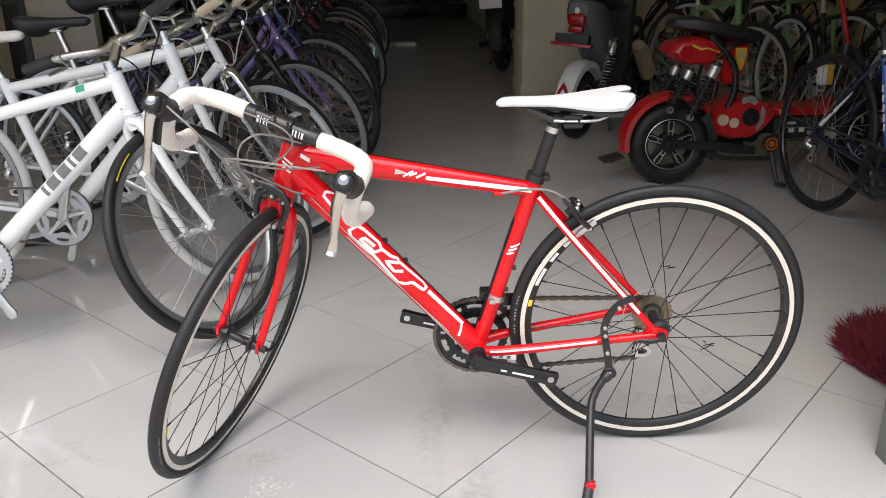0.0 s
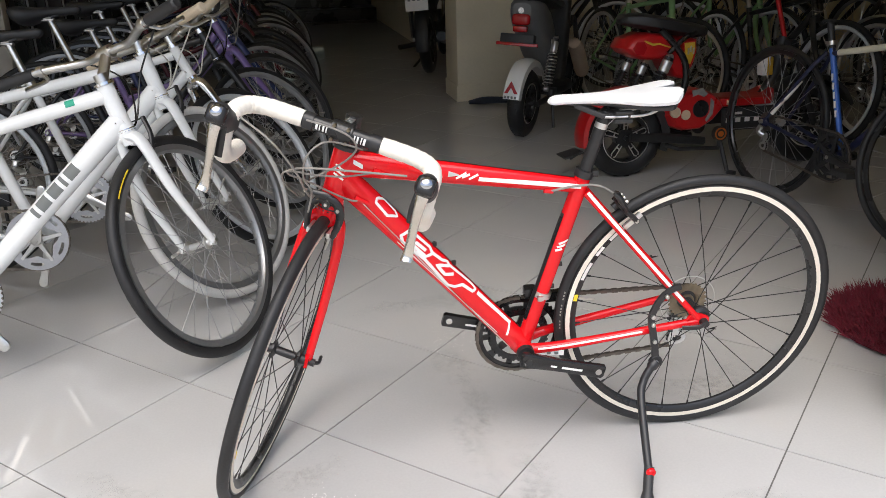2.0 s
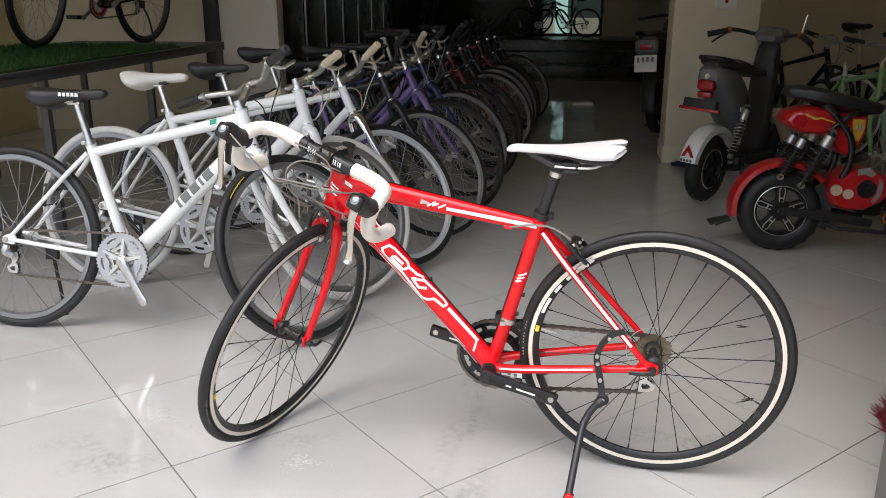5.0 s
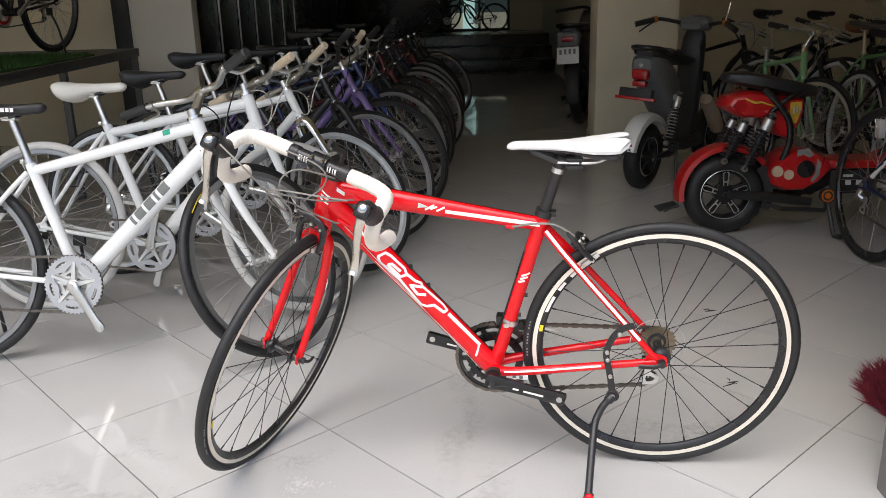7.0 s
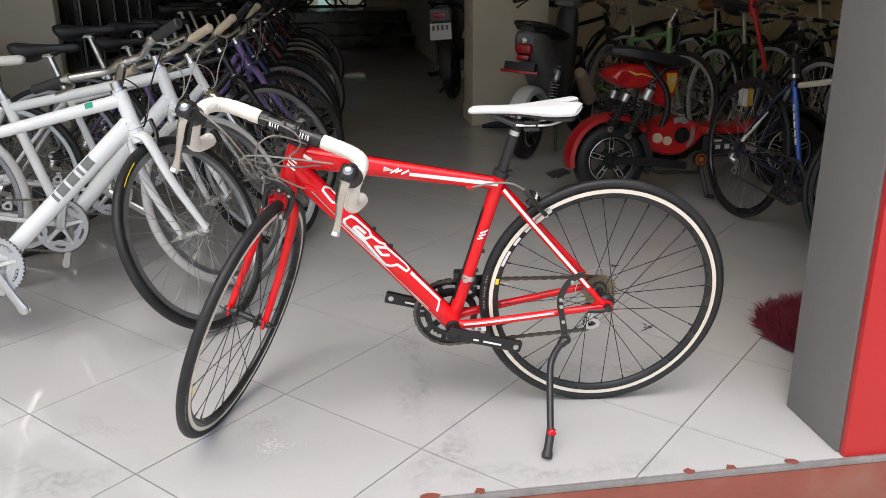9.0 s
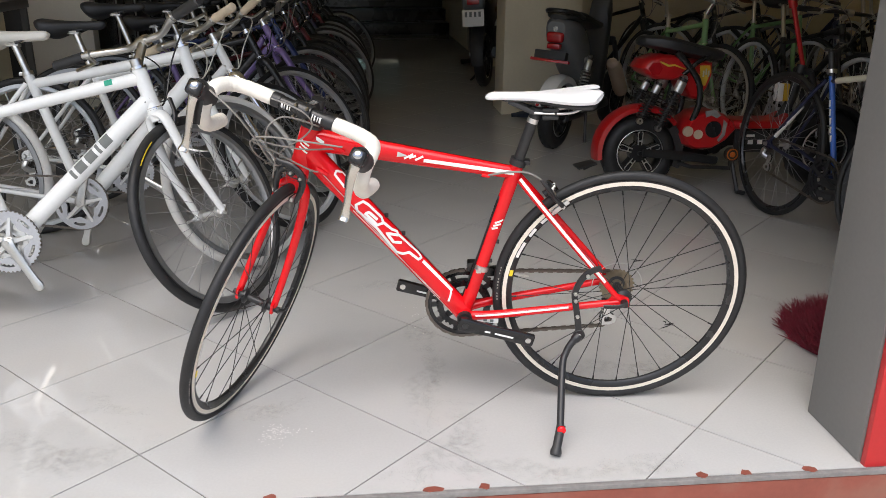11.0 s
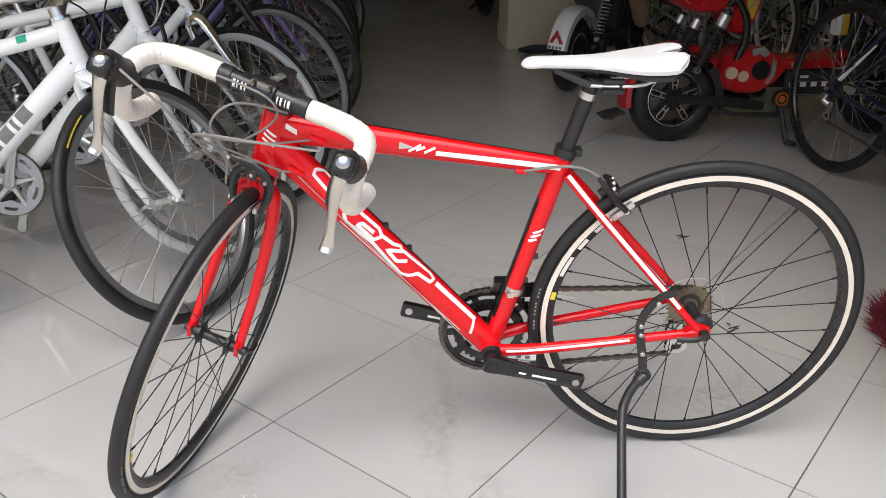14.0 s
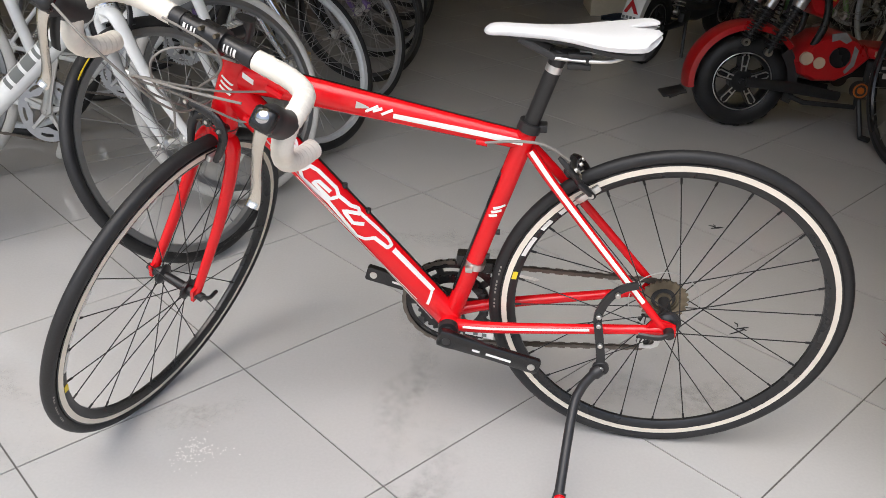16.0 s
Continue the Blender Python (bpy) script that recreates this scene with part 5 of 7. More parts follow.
# prints on rims and tyres
for o in red_bike.children:
    if o.name.startswith(("front_wheel", "rear_wheel")):
        ri = 0.333 - 0.0245 * 1.05
        for side in (-1, 1):
            for a0, a1 in ((24, 33), (37, 42), (46, 57)):
                b2 = B()
                lathe(b2, [(ri - 0.0115, side * 0.0114), (ri - 0.0195, side * 0.0094), (ri - 0.0195, side * 0.008), (ri - 0.0115, side * 0.0098)], 6, a0=a0, a1=a1)
                part("rim_print", b2, WHITE_DECAL, o)
            b2 = B()
            lathe(b2, [(ri - 0.011, side * 0.0117), (ri - 0.02, side * 0.0104), (ri - 0.02, side * 0.0085), (ri - 0.011, side * 0.0100)], 4, a0=13.2, a1=16.4)
            part("rim_label", b2, YELLOW, o, "small yellow rim label")
            for k in range(12):
                if k in (3, 8):
                    continue
                b2 = B()
                lathe(b2, [(0.3228, side * 0.0125), (0.3198, side * 0.0127), (0.3198, side * 0.012), (0.3228, side * 0.0117)], 2, a0=k * 1.5, a1=k * 1.5 + 0.8)
                part("tyre_print", b2, CABLE, o)

# ---- white bikes at the head of the row ----
WH = dict(R=0.335, bb=(0.445, 0.28), st=(0.30, 0.688), ht=(0.8695, 0.818), hb=(0.908, 0.696), steer=59, rake=0.0735, paint=WHITE, fork=WHITE, single=True, tw=0.033, rim=RIM_GREY, depth=0.018, tubes=(0.021, 0.028, 0.0185, 0.024), tt=(0.305, 0.655),
          saddle_z=0.878, saddle_size=(0.285, 0.165), saddle_x=-0.17, saddle_t=0.042, rings=((0.0955, 48, -0.052), (0.074, 38, -0.046), (0.055, 28, -0.04)), plate="toothed", crank_angle=59, stand=True, vbrake=True, fork_w=0.056, fork_r=0.019, rise=0.074, stem_low=0.02, stem=0.063, bar_w=0.33, bar_up=0.003, bar_back=0.08)
w1, S1, ax1, A1, F1, fr1 = bicycle("white_bike", "white city bike with black saddle, grips and tyres", pose(-1.795, 2.19, 0, -9.7, 0, 5.4), WH, "row of bikes")
D1 = ((0.904, 0, 0.726), (0.445, 0, 0.28), (0.028, 0.0308), (0.028, 0.028))
# five block shapes in dark grey on the down tube, its right side
for s0, wd in ((0.277, 0.058), (0.352, 0.017), (0.386, 0.056), (0.458, 0.056), (0.531, 0.018)):
    part("emblem_block", patch(D1, s0, s0 + wd, -110, -42, n=3, k=8), GREY_DECAL, fr1, "dark grey emblem block")
T1 = ((0.8655, 0, 0.79), (0.305, 0, 0.655), (0.021, 0.021), (0.0179, 0.0179))
part("tape_patch", patch(T1, 0.132, 0.176, -94, -42, n=3), GREEN_TAPE, fr1, "green tape patch on the top tube")
fw1 = [o for o in w1.children if o.name.startswith("front_wheel")][0]
bm = B()
lathe(bm, [(0.3145, -0.0184), (0.3175, -0.0182), (0.3175, -0.0165), (0.3145, -0.0167)], 8, a0=146, a1=164)
part("tyre_print", bm, YELLOW, fw1, "yellow print on the tyre")
sd = [o for o in w1.children if o.name.startswith("saddle")][0]
bm = B()
for k in range(5):
    box(bm, (0.135 + 0.014 * k, -0.052 + 0.003 * k, -0.022), (0.011, 0.002, 0.013))
part("print", bm, WHITE_DECAL, sd)
W2 = {**WH, "bb": (0.455, 0.263), "st": (0.268, 0.738), "tt": (0.275, 0.70), "ht": (0.84, 0.838), "hb": (0.883, 0.704), "steer": 52, "rake": 0.042, "bar_w": 0.3, "stem_low": 0.035, "tyre": RUBBER_WHITE, "saddle": SADDLE_CREAM, "saddle_z": 0.893, "saddle_x": -0.16, "grip": GRIP, "bar_back": 0.035, "bar_up": -0.005, "rings": ((0.099, 42, -0.052),), "plate": "guard",
      "crank_angle": -77, "rise": 0.035, "spin": 24, "cable": PALE_CABLE}
bicycle("white_bike", "white city bike with dirty white tyres and cream saddle", pose(-1.787, 2.711, 0, -10.8, 0, 2), W2, "row of bikes")
RIM_PALE = mat("pale_alloy_rim", (0.34, 0.35, 0.36), 0.4, metal=0.3)
RIM_SILVER = mat("bright_silver_rim", (0.62, 0.65, 0.67), 0.4, metal=0.2)
W3 = {**W2, "bb": (0.44, 0.275), "ht": (0.80, 0.81), "hb": (0.855, 0.70), "st": (0.27, 0.70), "tt": (0.28, 0.66), "tyre": RUBBER, "rim": RIM_SILVER, "cable": PALE_CABLE, "saddle": SADDLE_BLACK, "saddle_z": 0.9, "fork": CHROME, "steer": 55, "rake": 0.05, "single": False, "crank_angle": 30, "rings": ((0.092, 46, -0.052), (0.072, 38, -0.046)), "plate": "toothed", "tubes": (0.016, 0.018, 0.016, 0.019), "vbrake": False}
bicycle("white_bike", "white city bike with chrome fork and tan grips", pose(-1.74, 3.15, 0, -12, 0, 1), W3, "row of bikes")

# ---- the rest of the row ----
RK = {**W3, "fork": None, "pedals": True, "grip": PLASTIC, "lever": STEEL, "cable": CABLE, "rim": mat("dark_alloy_rim", (0.1, 0.105, 0.11), 0.35, metal=0.6)}
rnd = random.Random(11)
ROW = ((3.62, BLACK, "black city bike with black grips in the row", False, PLASTIC), (4.08, PURPLE, "purple ladies bike with tan grips in the row", True, GRIP), (4.52, BLUE, "dark blue city bike in the row", False, PLASTIC),
       (4.97, BLACK, "black city bike in the dim row", False, PLASTIC), (5.4, MAROON, "maroon city bike in the dim row", True, PLASTIC), (5.85, BLACK, "black city bike in the dim row", False, PLASTIC), (6.3, NAVY, "navy city bike in the dim row", False, PLASTIC),
       (6.75, MAROON, "red and maroon bike in the dim row", False, PLASTIC), (7.25, BLACK, "black city bike at the dim end of the row", True, PLASTIC), (7.75, BLACK, "last black bike of the dim row", False, PLASTIC))
for y, pt, lab, low, gp2 in ROW:
    g = {**RK, "paint": pt, "fork": pt, "low": low, "grip": gp2, "steer": rnd.uniform(42, 58), "crank_angle": rnd.uniform(-90, 90), "saddle_z": rnd.uniform(0.84, 0.95), "spin": rnd.uniform(0, 60), "bar_back": rnd.uniform(0.03, 0.09), "bar_up": rnd.uniform(0.0, 0.05), "tw": 0.028, "depth": 0.014, "rim": RIM_PALE if rnd.random() < 0.7 else RK["rim"]}
    if y > 4.9 or pt is BLACK:
        g.update(bar_mat=BLACK_MATT, stem_mat=BLACK_MATT, lever=BLACK_MATT, cable=BLACK)
    bicycle("city_bike", lab, pose(-1.745 - 0.074 * (y - 4.0) + rnd.uniform(-0.02, 0.02), y, 0, -rnd.uniform(9, 12), 0, rnd.uniform(0, 3)), g, "row of bikes")

# ---- bikes on the other side ----
BL = {**RK, "paint": NAVY, "fork": NAVY, "R": 0.335, "tw": 0.025, "rim": BLACK, "bb": (0.43, 0.272), "st": (0.265, 0.705), "tt": (0.272, 0.665), "ht": (0.79, 0.80), "hb": (0.83, 0.66), "seat": False, "post_only": True, "plate": None, "crank": BLACK_MATT, "ring": BLACK_MATT, "spider": BLACK_MATT, "rings": ((0.1, 50, -0.047), (0.07, 36, -0.04)), "crank_angle": 8, "single": True, "pedals": True,
      "saddle_z": 0.84, "post": PLASTIC, "tubes": (0.0125, 0.015, 0.0118, 0.018), "stand": False, "rake": 0.045}
b, _, _, _, _, bfr = bicycle("blue_road_bike", "navy and white road bike leaning behind the wall end", pose(1.565, 3.61, 0, -4, 0, -78), BL, "bikes across the aisle")
BLUE_BRIGHT = mat("bright_blue_paint", (0.03, 0.12, 0.5), 0.3, coat=0.4, bump=0.0)
CREAM = mat("cream_paint", (0.7, 0.66, 0.52), 0.35, coat=0.3, bump=0.0)
bm = B()
sweep(bm, [V(0.423, 0, 0.3), V(0.27, 0, 0.69)], 0.0122, 16)
part("blue_sleeve", bm, BLUE_BRIGHT, bfr, "bright blue seat tube")
bm = B()
sweep(bm, [V(0.315, 0, 0.674), V(0.70, 0, 0.754)], 0.0131, 16)
part("cream_sleeve", bm, CREAM, bfr, "cream top tube")
bm = B()
for t in (0.4, 0.62):
    p = V(0.261, 0, 0.67).lerp(V(0.012, 0, 0.341), t)
    sweep(bm, [p + V(0, -0.012 - 0.05 * t, 0), p + V(-0.06, -0.026 - 0.05 * t, -0.087)], 0.0095, 10)
part("white_sleeve", bm, WHITE_DECAL, bfr)
for k in range(5):
    p = V(0.423, -0.0122, 0.3).lerp(V(0.27, -0.0122, 0.69), 0.35 + 0.09 * k)
    bm = B()
    box(bm, p, (0.009, 0.003, 0.028), m=Matrix.Rotation(radians(-15), 4, "Y"))
    part("emblem_bar", bm, WHITE_DECAL, bfr)
SADDLE_BROWN = mat("brown_saddle_leather", (0.2, 0.085, 0.035), 0.5, var=0.2, fine=200, bump=0.04)
GR = {**RK, "stem_mat": CHROME, "paint": GREEN, "fork": GREEN, "bb": (0.43, 0.275), "st": (0.30, 0.72), "tt": (0.31, 0.69), "ht": (0.80, 0.80), "hb": (0.845, 0.66), "seat": False, "post_only": True, "saddle_z": 0.92, "rise": 0.09, "steer": 20, "saddle": SADDLE_BLACK}
bicycle("green_bike", "light green bike with a bare seatpost, no saddle", pose(1.36, 5.80, 0, -6, 0, -79), {**GR, "rim": ALU, "saddle_z": 0.84}, "bikes across the aisle")
bicycle("green_bike", "light green bike with brown saddle in the dim row", pose(2.07, 6.25, 0, -6, 0, -76), {**GR, "seat": True, "saddle": SADDLE_BROWN, "rim": RIM_SILVER, "steer": 5}, "bikes across the aisle")
for i, (x, y, yaw, pt, lab, bas) in enumerate(((1.98, 5.35, -78, BLACK, "black city bike beside the green ones", False), (2.75, 5.9, -80, BLACK, "black city bike with wire basket", True), (3.1, 5.2, -84, BLACK, "black city bike in the dim far row", False), (1.62, 7.1, -66, BLACK, "black bike before the far wall", False), (2.2, 7.6, -70, BLACK, "black bike with wire basket before the far wall", True),
                                               (2.75, 7.4, -72, NAVY, "navy bike before the far wall", False), (3.3, 7.0, -75, BLACK, "black bike before the far wall", False), (3.4, 6.1, -80, MAROON, "maroon bike in the dim far row", False), (2.55, 4.5, -82, BLACK, "black bike behind the navy road bike", False), (1.1, 7.3, -62, BLACK, "black bike behind the pillar", False))):
    g = {**RK, "bar_mat": STEEL if i % 2 else BLACK_MATT, "stem_mat": BLACK_MATT if i % 3 == 1 else STEEL, "spoke": STEEL, "paint": pt, "fork": pt, "steer": rnd.uniform(-15, 25), "basket": bas, "saddle_z": rnd.uniform(0.88, 1.0), "crank_angle": rnd.uniform(-90, 90), "fender": (None, BLACK, ALU)[i % 3], "rim": (RIM_SILVER, RIM_GREY, ALU)[i % 3]}
    bicycle("city_bike", lab, pose(x, y, 0, -rnd.uniform(4, 8), 0, yaw), g, "bikes across the aisle")

# ---- electric scooters ----
def alloy_wheel(thing, name, m, R, tw, rim_r, spokes, spoke_mat, label=""):
    prof = [(R - tw * 0.45 + tw * 0.45 * math.cos(a), tw / 2 * math.sin(a)) for a in [radians(-125 + 250 * i / 11) for i in range(12)]]
    tyre = part(name, lathe(B(), prof, 56), RUBBER, thing, label, m=m)
    for k in range(40):
        a = 2 * math.pi * k / 40
        if k == 0:
            tb = B()
            box(tb, (-0.0035, 0, 0), (0.006, tw * 0.5, 0.014), 0.002)
            first = part("tread_block", tb, RUBBER, tyre, m=Matrix.Rotation(-a, 4, "Y") @ Matrix.Translation((R - 0.001, 0, 0)))
        else:
            share("tread_block", first.data, tyre, Matrix.Rotation(-a, 4, "Y") @ Matrix.Translation((R - 0.001, 0, 0)) @ Matrix.Rotation(0.4 if k % 2 else -0.4, 4, "X"))
    w = tw * 0.36
    part("rim", lathe(B(), [(rim_r, w), (rim_r - 0.008, w + 0.003), (rim_r - 0.014, w - 0.004), (rim_r - 0.02, 0.02), (rim_r - 0.02, -0.02), (rim_r - 0.014, -w + 0.004), (rim_r - 0.008, -w - 0.003), (rim_r, -w), (rim_r + 0.03, -w * 0.9), (rim_r + 0.03, w * 0.9)], 48), BLACK, tyre)
    for sgn in (-1, 1):
        part("rim_edge", lathe(B(), [(rim_r + 0.001, sgn * (w + 0.001)), (rim_r - 0.006, sgn * (w + 0.004)), (rim_r - 0.009, sgn * w), (rim_r - 0.004, sgn * (w - 0.004))], 48), ALU, tyre, "silver rim edge")
    hb = B()
    disc(hb, 0.05, -w * 0.8, w * 0.8, seg=28, bev=0.006)
    disc(hb, 0.012, -w - 0.02, w + 0.02, seg=12)
    part("hub", hb, BLACK, tyre)
    for k in range(spokes):
        a = 2 * math.pi * k / spokes + 0.3
        sb = B()
        m2 = Matrix.Rotation(-a, 4, "Y")
        rows = [[m2 @ V(r, yy, zz) for yy, zz in ((-w * 0.75, -hw), (w * 0.75, -hw), (w * 0.85, 0), (w * 0.75, hw), (-w * 0.75, hw), (-w * 0.85, 0))] for r, hw in ((0.03, 0.02), (0.06, 0.016), (rim_r - 0.012, 0.022))]
        loft(sb, rows)
        sp = part("wheel_spoke", sb, BLACK, tyre)
        for sgn in (-1, 1):
            eb = B()
            for d in (-1, 1):
                sweep(eb, [m2 @ V(0.042, sgn * (w * 0.82), d * 0.009), m2 @ V(rim_r - 0.022, sgn * w * 0.86, d * 0.013), m2 @ V(rim_r - 0.013, sgn * w * 0.86, d * 0.005)], 0.0032, 6)
            sweep(eb, [m2 @ V(0.062, sgn * w * 0.82, -0.012), m2 @ V(0.062, sgn * w * 0.82, 0.012)], 0.004, 6)
            part("spoke_edge", eb, spoke_mat, sp)
    return tyre


def arc_fender(R, w, a0, a1, th=0.004, lip=0.03, seg=22):
    """A fender over a wheel at the origin; angles from ahead over the top."""
    bm = B()
    lathe(bm, [(R - lip, -w), (R - 0.008, -w * 0.94), (R, -w * 0.6), (R + 0.004, 0), (R, w * 0.6), (R - 0.008, w * 0.94), (R - lip, w), (R - lip, w - th), (R - 0.012, w * 0.86), (R - th, w * 0.5), (R, 0), (R - th, -w * 0.5), (R - 0.012, -w * 0.86), (R - lip, -w + th)], seg, a0=a0, a1=a1)
    return bm


def shock(thing, p, q, r=0.014, spring=STEEL):
    p, q = V(*p), V(*q)
    sh = part("shock_absorber", sweep(B(), [p, p.lerp(q, 0.3), p.lerp(q, 0.32), q], [r, r, r * 0.6, r * 0.6], 12), DARK_GREY, thing, "dark shock absorber with silver top")
    part("reservoir", sweep(B(), [p.lerp(q, 0.04), p.lerp(q, 0.07), p.lerp(q, 0.26), p.lerp(q, 0.29)], [r * 0.8, r * 1.15, r * 1.15, r * 0.8], 12), ALU, sh, "silver upper body")
    d = (q - p)
    u = d.orthogonal().normalized()
    v = d.normalized().cross(u)
    n = 80
    pts = [p + d * (0.3 + 0.62 * i / n) + (u * math.cos(i * 0.75) + v * math.sin(i * 0.75)) * r * 1.5 for i in range(n + 1)]
    part("spring", sweep(B(), pts, 0.0035, 6), spring, sh)
    for e in (p, q):
        part("eye", lathe(B(), [(0.006, -0.012), (0.016, -0.012), (0.016, 0.012), (0.006, 0.012)], 16, m=Matrix.Translation(e)), STEEL, sh)
    return sh


def shell(sections, material, name, thing, label="", pw=0.7):
    """A moulded body from cross-sections (x, z low, z high, half width)."""
    rows = []
    for x, z0, z1, w in sections:
        row = []
        for k in range(16):
            a = 2 * math.pi * k / 16
            c, s = math.cos(a), math.sin(a)
            row.append(V(x, w * math.copysign(abs(c) ** pw, c), (z0 + z1) / 2 + (z1 - z0) / 2 * math.copysign(abs(s) ** pw, s)))
        rows.append(row)
    return part(name, loft(B(), rows), material, thing, label)


YELLOW_DECAL = mat("yellow_sticker", (0.62, 0.4, 0.04), 0.4, bump=0.0)
SKIN = mat("pale_vinyl_sticker", (0.55, 0.42, 0.3), 0.5, bump=0.0)
PRIMER = mat("scraped_grey_primer", (0.22, 0.22, 0.21), 0.6, var=0.3, scale=20)

rs = tagged(new("electric_scooter"), "worn red electric scooter with black seat and fat tyres", "scooter")
rs.matrix_basis = pose(1.022, 4.01, 0, -3, 0, 6)
alloy_wheel(rs, "rear_wheel", Matrix.Translation((0, 0, 0.197)), 0.197, 0.105, 0.125, 5, ALU)
alloy_wheel(rs, "front_wheel", Matrix.Translation((1.0, 0, 0.207)), 0.207, 0.1, 0.125, 5, ALU)
part("rear_fender", arc_fender(0.238, 0.07, 40, 190), RED_DULL, rs, "red rear fender", m=Matrix.Translation((0, 0, 0.207)))
bm = B()
box(bm, (-0.275, 0.0, 0.135), (0.1, 0.13, 0.008), 0.003, m=Matrix.Rotation(radians(-14), 4, "Y"))
sweep(bm, [V(-0.23, -0.05, 0.15), V(-0.3, -0.075, 0.125)], 0.006, 8)
part("mud_flap", bm, PLASTIC, rs, "black plastic mudguard tail")
part("inner_fender", arc_fender(0.228, 0.066, -22, 42, lip=0.05), PLASTIC, rs, "black inner mudguard", m=Matrix.Translation((0, 0, 0.2)))
part("front_fender", arc_fender(0.25, 0.065, 20, 140), BLACK_MATT, rs, "black front fender", m=Matrix.Translation((1.0, 0, 0.207)))
shell([(-0.04, 0.745, 0.765, 0.03), (-0.02, 0.735, 0.785, 0.07), (0.06, 0.715, 0.79, 0.11), (0.15, 0.695, 0.775, 0.12), (0.25, 0.675, 0.75, 0.115), (0.33, 0.66, 0.732, 0.1), (0.39, 0.665, 0.715, 0.065), (0.41, 0.68, 0.705, 0.03)], SADDLE_BLACK, "seat", rs, "long black vinyl seat")
tank = part("tail_body", pillow([(-0.045, 0.632), (-0.02, 0.672), (0.06, 0.698), (0.16, 0.688), (0.225, 0.66), (0.2, 0.6), (0.13, 0.572), (0.04, 0.578), (-0.015, 0.604)], 0.112, 0.8), RED_DULL, rs, "red body panel under the seat")
for s in (-1, 1):
    bm = B()
    sweep(bm, [V(0.03, s * 0.108, 0.672), V(0.09, s * 0.116, 0.645), V(0.12, s * 0.117, 0.648), V(0.26, s * 0.108, 0.6)], [(0.002, 0.004), (0.002, 0.006), (0.002, 0.004), (0.002, 0.0015)], 8, up=(0, 0, 1))
    part("stripe", bm, YELLOW_DECAL, tank)
    bm = B()
    prism(bm, [(-0.01, 0.632), (0.01, 0.66), (0.045, 0.66), (0.06, 0.632), (0.045, 0.602), (0.01, 0.602)], s * 0.095, s * 0.1145)
    part("tail_lamp", bm, LAMP_RED, tank, "red lamp lens")
side = part("side_panel", pillow([(0.165, 0.6), (0.19, 0.655), (0.25, 0.672), (0.325, 0.658), (0.328, 0.6), (0.305, 0.53), (0.265, 0.475), (0.215, 0.49), (0.18, 0.545)], 0.1, 0.86), RED_DULL, rs, "red side panel with orange sticker")
for s in (-1, 1):
    bm = B()
    prism(bm, [(0.265, 0.55), (0.29, 0.545), (0.312, 0.61), (0.308, 0.645), (0.255, 0.645)], s * 0.098, s * 0.1025)
    part("sticker", bm, YELLOW_DECAL, side, "orange sticker")
    bm = B()
    for k in range(3):
        box(bm, (0.276 + 0.013 * k, s * 0.1035, 0.605 + 0.01 * (k % 2)), (0.008, 0.002, 0.03))
    part("print", bm, ALU, side)
for s in (-1, 1):
    bm = B()
    sweep(bm, curve_pts([V(0.125, s * 0.12, 0.71), V(0.19, s * 0.122, 0.645), V(0.25, s * 0.12, 0.56), V(0.262, s * 0.115, 0.46), V(0.24, s * 0.1, 0.37)], 6), 0.016, 10)
    sweep(bm, curve_pts([V(0.31, s * 0.1, 0.69), V(0.24, s * 0.12, 0.665), V(0.165, s * 0.118, 0.6)], 5), 0.012, 10)
    part("frame_tube", bm, BLACK, rs, "black frame tube")
    sweep_arm = B()
    sweep(sweep_arm, [V(0.0, s * 0.085, 0.207), V(0.2, s * 0.08, 0.19), V(0.4, s * 0.07, 0.16)], [(0.012, 0.02), (0.014, 0.024), (0.014, 0.02)], 10)
    part("swing_arm", sweep_arm, DARK_GREY, rs)
    shock(rs, (0.17, s * 0.125, 0.585), (0.062, s * 0.105, 0.335), 0.022, BLACK_MATT)
    shock(rs, (0.06, s * 0.09, 0.56), (-0.03, s * 0.088, 0.37), 0.018, BLACK_MATT)
cover = part("motor_cover", pillow([(0.19, 0.3), (0.22, 0.37), (0.27, 0.408), (0.34, 0.422), (0.405, 0.405), (0.455, 0.368), (0.475, 0.33), (0.42, 0.268), (0.35, 0.228), (0.26, 0.226), (0.21, 0.25)], 0.1225, 0.88), RED_DULL, rs, "scraped red motor cover")
for s in (-1, 1):
    for x, z, r, mt in ((0.345, 0.33, 0.042, BLACK), (0.215, 0.32, 0.026, SKIN), (0.268, 0.305, 0.024, SKIN)):
        part("cover_spot", disc(B(), r, s * 0.112, s * 0.1245, (x, 0, z), 20, 0.002), mt, cover)
    for poly in ([(0.3, 0.42), (0.35, 0.43), (0.38, 0.4), (0.36, 0.385), (0.33, 0.4), (0.3, 0.39)], [(0.395, 0.38), (0.415, 0.36), (0.41, 0.3), (0.38, 0.265), (0.37, 0.275), (0.392, 0.31)]):
        bm = B()
        prism(bm, poly, s * 0.112, s * 0.1235)
        part("scrape", bm, PRIMER, cover)
deck = shell([(0.46, 0.32, 0.375, 0.1), (0.55, 0.325, 0.37, 0.125), (0.72, 0.325, 0.37, 0.12), (0.76, 0.33, 0.4, 0.08)], RED_DULL, "deck", rs, "red footboard beam", 0.4)
